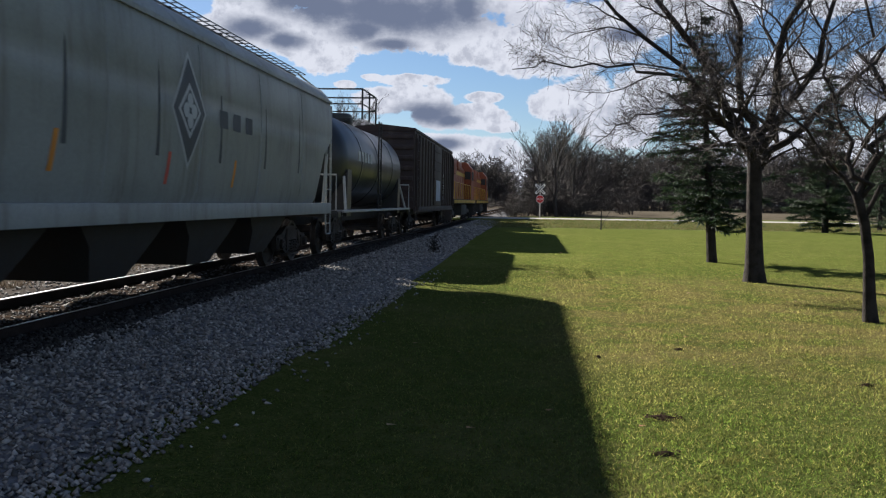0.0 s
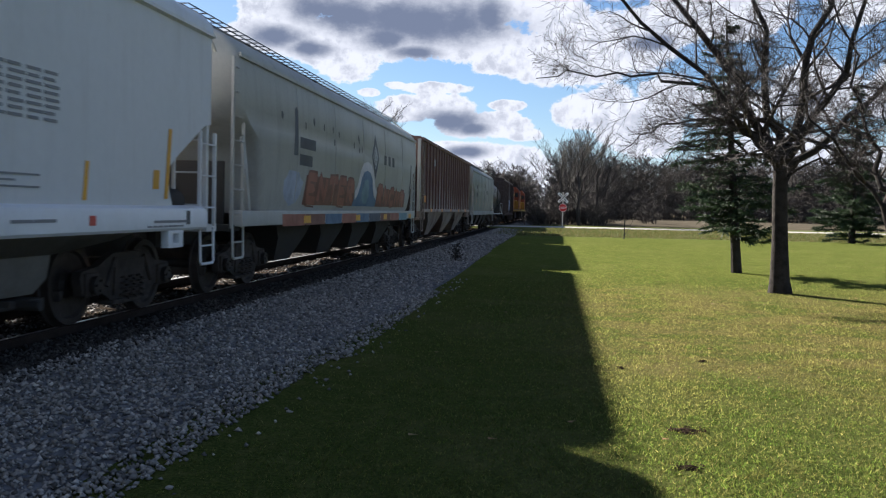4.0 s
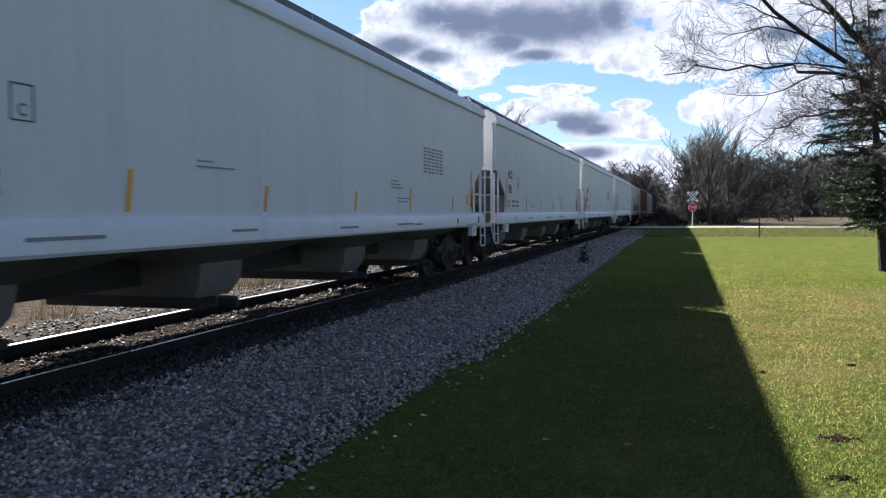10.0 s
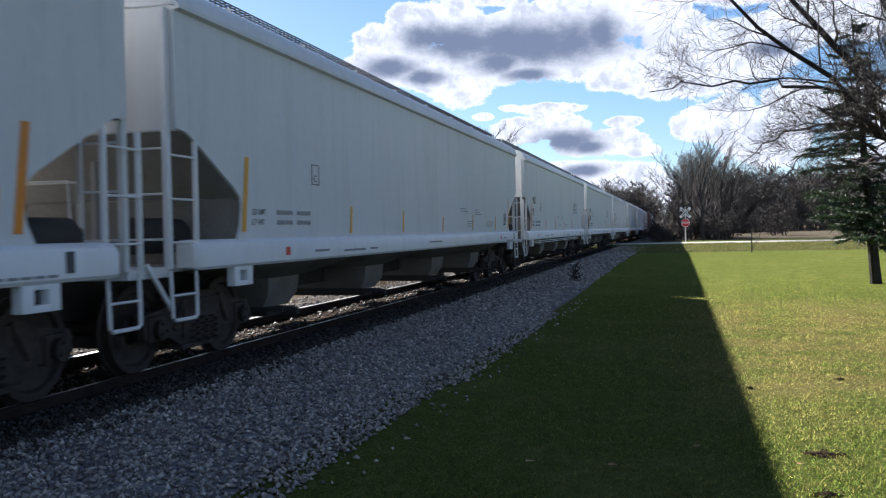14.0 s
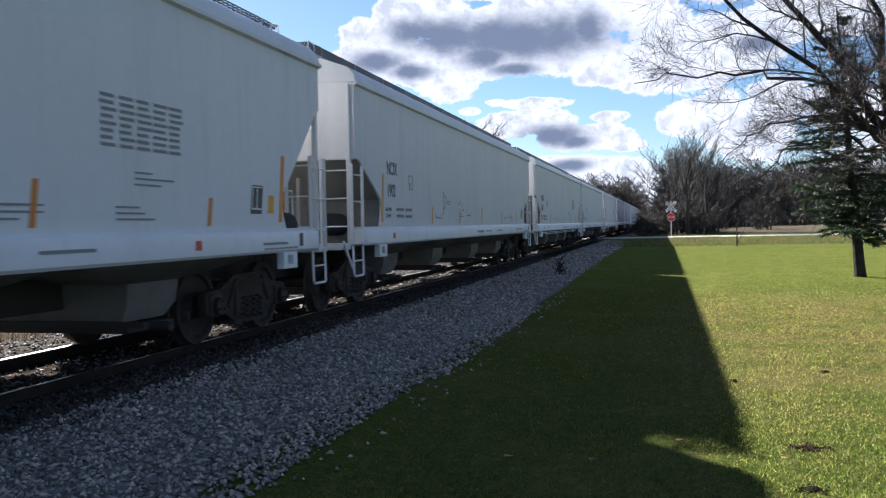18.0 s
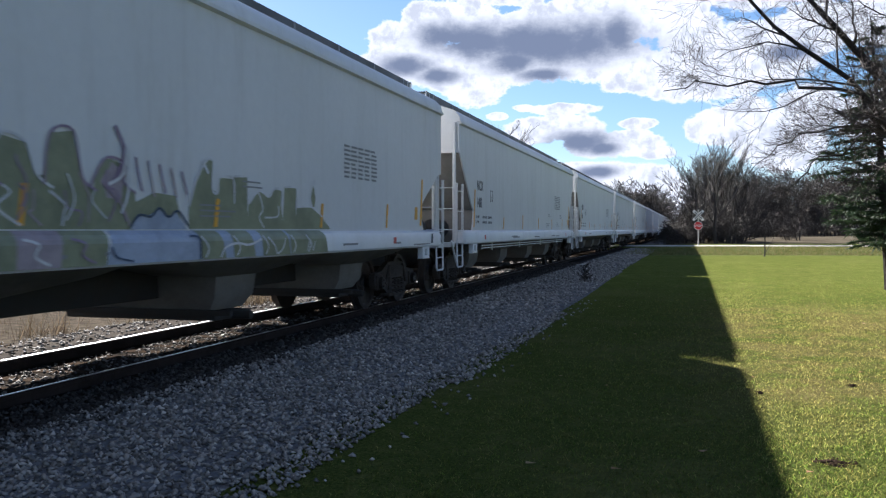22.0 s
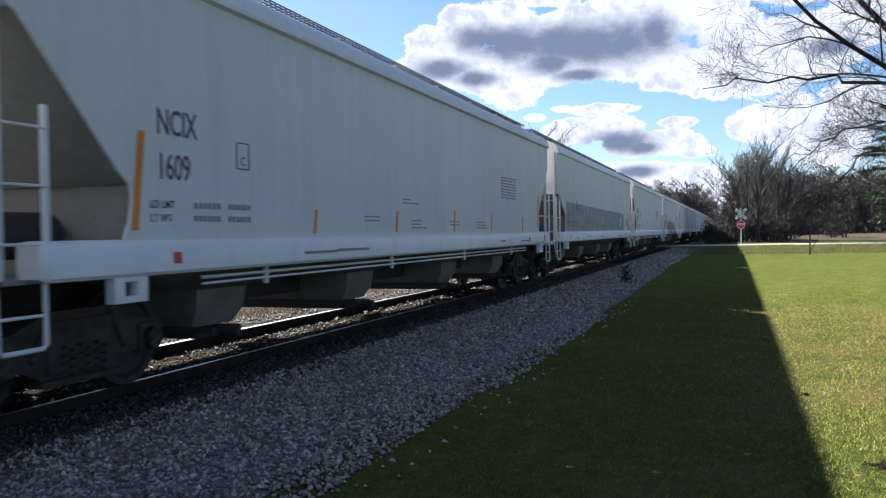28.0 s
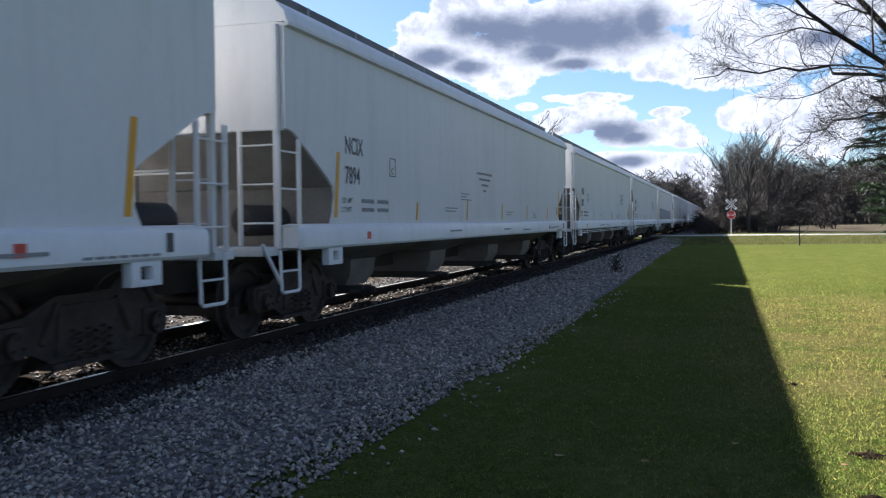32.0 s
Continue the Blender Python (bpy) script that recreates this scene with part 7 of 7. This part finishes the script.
def box_car():
    car = thing("boxcar", "dark brown boxcar with ribbed sides and a closed sliding door", "railcar")
    part("body", Geo().box(-1.45, 1.45, -7.9, 7.9, 1.05, 4.25, 0.02), BOXB, car)
    part("roof", Geo().prism([(1.5, 4.2), (1.48, 4.3), (0, 4.46), (-1.48, 4.3), (-1.5, 4.2)], "y", -7.95, 7.95), BOXB, car)
    rib = Geo().prism([(0.0, -0.07), (0.07, -0.045), (0.07, 0.045), (0.0, 0.07)], "z", 1.15, 4.1).mesh("rib", BOXB)
    for s in (1, -1):
        for k in range(16):
            y = -7.6 + k * 1.013
            if abs(y) > 1.6:
                part("rib", rib, BOXB, car, m=pose(s * 1.45, y, 0, 0, 0, 0 if s > 0 else 180))
        part("sill_plate", Geo().box(s * 1.43, s * 1.53, -7.9, 7.9, 0.92, 1.14, 0.01), BOXB, car)
        door = part("sliding_door", Geo().box(s * 1.455, s * 1.52, -1.45, 1.45, 1.2, 4.1, 0.01), BOXB, car)
        for k in range(6):
            part("door_rib", Geo().box(s * 1.52, s * 1.545, -1.4, 1.4, 1.5 + k * 0.45, 1.58 + k * 0.45, 0.008), BOXB, door)
        for w in (-1, 1):
            ladder(car, s * 1.56, w * 7.6, 1.0, 3.9, 0.42, 0 if s > 0 else 180, BOXB)
            stirrup(car, s * 1.5, w * 7.6, DARK)
    for w in (-1, 1):
        for k in range(7):
            part("end_rib", Geo().box(-1.4, 1.4, w * 7.93 - 0.045, w * 7.93 + 0.045, 1.35 + k * 0.42, 1.53 + k * 0.42, 0.03), BOXB, car)
        part("coupler", COUPLER, IRON, car, m=pose(0, w * 8.48, 0, 0, 0, 0 if w > 0 else 180))
        truck(car, w * 6.2)
    part("center_sill", Geo().box(-0.4, 0.4, -8.0, 8.0, 0.72, 1.04, 0.02), DARK, car)
    for k in range(5):
        for i in range(3):
            part("stencil_bar", Geo().box(1.522, 1.526, 2.3 + 0.0, 2.3 + 0.3 + 0.1 * (k % 3), 1.5 + k * 0.28 + i * 0.07, 1.53 + k * 0.28 + i * 0.07), PALEP, car)
    part("painted_patch", Geo().box(1.546, 1.549, -0.9, 0.9, 1.4, 2.4), PAINTS["spray_pale_blue"], car)
    return car


def engine(label):
    car = thing("locomotive", label, "locomotive", "orange locomotives")
    part("frame", Geo().box(-1.5, 1.5, -9.6, 9.6, 1.25, 1.55, 0.03), DARK, car)
    part("frame_stripe", Geo().box(1.502, 1.512, -9.4, 9.4, 1.30, 1.50).box(-1.512, -1.502, -9.4, 9.4, 1.30, 1.50), ENGY, car, "yellow sill stripe")
    part("long_hood", Geo().prism([(-0.95, 1.56), (0.95, 1.56), (0.95, 3.75), (0.78, 3.98), (-0.78, 3.98), (-0.95, 3.75)], "y", -8.3, 4.6), ORANGE, car)
    part("radiator", Geo().box(-1.2, 1.2, -8.1, -4.9, 3.2, 4.15, 0.06), ORANGE, car)
    part("brake_housing", Geo().box(-1.05, 1.05, -1.8, 0.8, 3.6, 4.2, 0.08), ORANGE, car)
    part("roof_strip", Geo().box(-0.7, 0.7, -8.2, 4.5, 3.985, 4.02), DARK, car)
    for k in range(3):
        part("roof_fan", Geo().spin([(0, 0.0), (0, 0.6), (0.12, 0.6), (0.12, 0.0)], (0, -7.6 + k * 1.1, 4.16), "z", 20), DARK, car)
    cab = part("cab", Geo().prism([(-1.5, 1.56), (1.5, 1.56), (1.5, 3.9), (1.1, 4.4), (-1.1, 4.4), (-1.5, 3.9)], "y", 4.62, 7.1), ORANGE, car)
    for s in (1, -1):
        part("cab_window", Geo().box(s * 1.5 - 0.01, s * 1.5 + 0.012, 5.1, 6.6, 3.05, 3.7, 0.004), DARK, cab)
        part("rear_window", Geo().box(s * 1.2 - 0.22, s * 1.2 + 0.22, 4.6, 4.618, 3.1, 3.7, 0.004), DARK, cab)
        for k in range(9):
            part("rail_post", Geo().tube([(s * 1.46, -9.0 + k * 1.65, 1.55), (s * 1.46, -9.0 + k * 1.65, 2.6)], 0.02, 6), ENGY, car)
        part("handrail", Geo().tube([(s * 1.46, -9.0, 2.6), (s * 1.46, 4.2, 2.6)], 0.02, 6), ENGY, car)
        for k in range(8):
            part("hood_door", Geo().box(s * 0.95 - 0.012, s * 0.95 + 0.012, -7.9 + k * 1.5, -6.55 + k * 1.5, 1.75, 3.1, 0.006), ORANGE, car)
        part("fuel_tank_side", Geo().box(s * 0.7, s * 1.35, -2.2, 2.2, 0.45, 1.22, 0.12), DARK, car)
        part("hood_stripe", Geo().box(s * 0.964, s * 0.968, -8.2, 4.5, 3.25, 3.5), ENGY, car)
    part("short_hood", Geo().box(-0.9, 0.9, 7.1, 8.6, 1.56, 2.9, 0.1), ORANGE, car)
    for w in (-1, 1):
        part("plow", Geo().prism([(-1.4, 0.25), (1.4, 0.25), (1.4, 1.25), (-1.4, 1.25)], "y", w * 9.55, w * 9.65), DARK, car)
        part("end_rail", Geo().tube([(-1.4, w * 9.5, 1.5), (-1.4, w * 9.5, 2.6), (1.4, w * 9.5, 2.6), (1.4, w * 9.5, 1.5)], 0.022, 6), ENGY, car)
        part("coupler", COUPLER, IRON, car, m=pose(0, w * 10.23, 0, 0, 0, 0 if w > 0 else 180))
        triple_truck(car, w * 6.4)
    return car


tank, boxc = tank_car(), box_car()
eng1 = engine("orange diesel locomotive with yellow stripes and dark roof")
eng2 = copy_thing(eng1, Matrix())


TRAIN = [(car, ahead * LONG) for car, ahead in TRAIN]
TRAIN += [(grey2, 29.6), (rust, 48.2), (grey1, 67.15), (tank, 83.0), (boxc, 98.8), (eng1, 118.4), (eng2, 139.9)]
for i, (car, _) in enumerate(TRAIN):
    longer = LONG if i < len(WHITES) else 1.05
    stretch = Matrix.Diagonal((1, longer, 1, 1))
    for ob in car.children:
        if ob.name.split(".")[0] in ("truck", "coupler", "step_brace", "end_strut", "brake_wheel"):
            ob.location.y *= longer
        else:
            ob.matrix_basis = stretch @ ob.matrix_basis


def run(t):
    """How far along the track the reference coupling is."""
    return 15 + LONG * (-64.54 + 10.728 * t - 0.01083 * t * t)


def motions():
    times = [4.0 * i for i in range(9)]
    for car, ahead in TRAIN:
        walk(car, [(t, pose(TRACK_X, run(t) + ahead, RAIL_TOP)) for t in times])
    spin = [(i / 15, math.degrees((run(i / 15) - run(0)) / WHEEL_R)) for i in range(481)]
    for car, _ in TRAIN:
        for ob in car.children_recursive:
            if ob.name.split(".")[0] == "wheelset":
                at = ob.location.copy()
                walk(ob, [(t, pose(*at, -a % 360)) for t, a in spin])


motions()
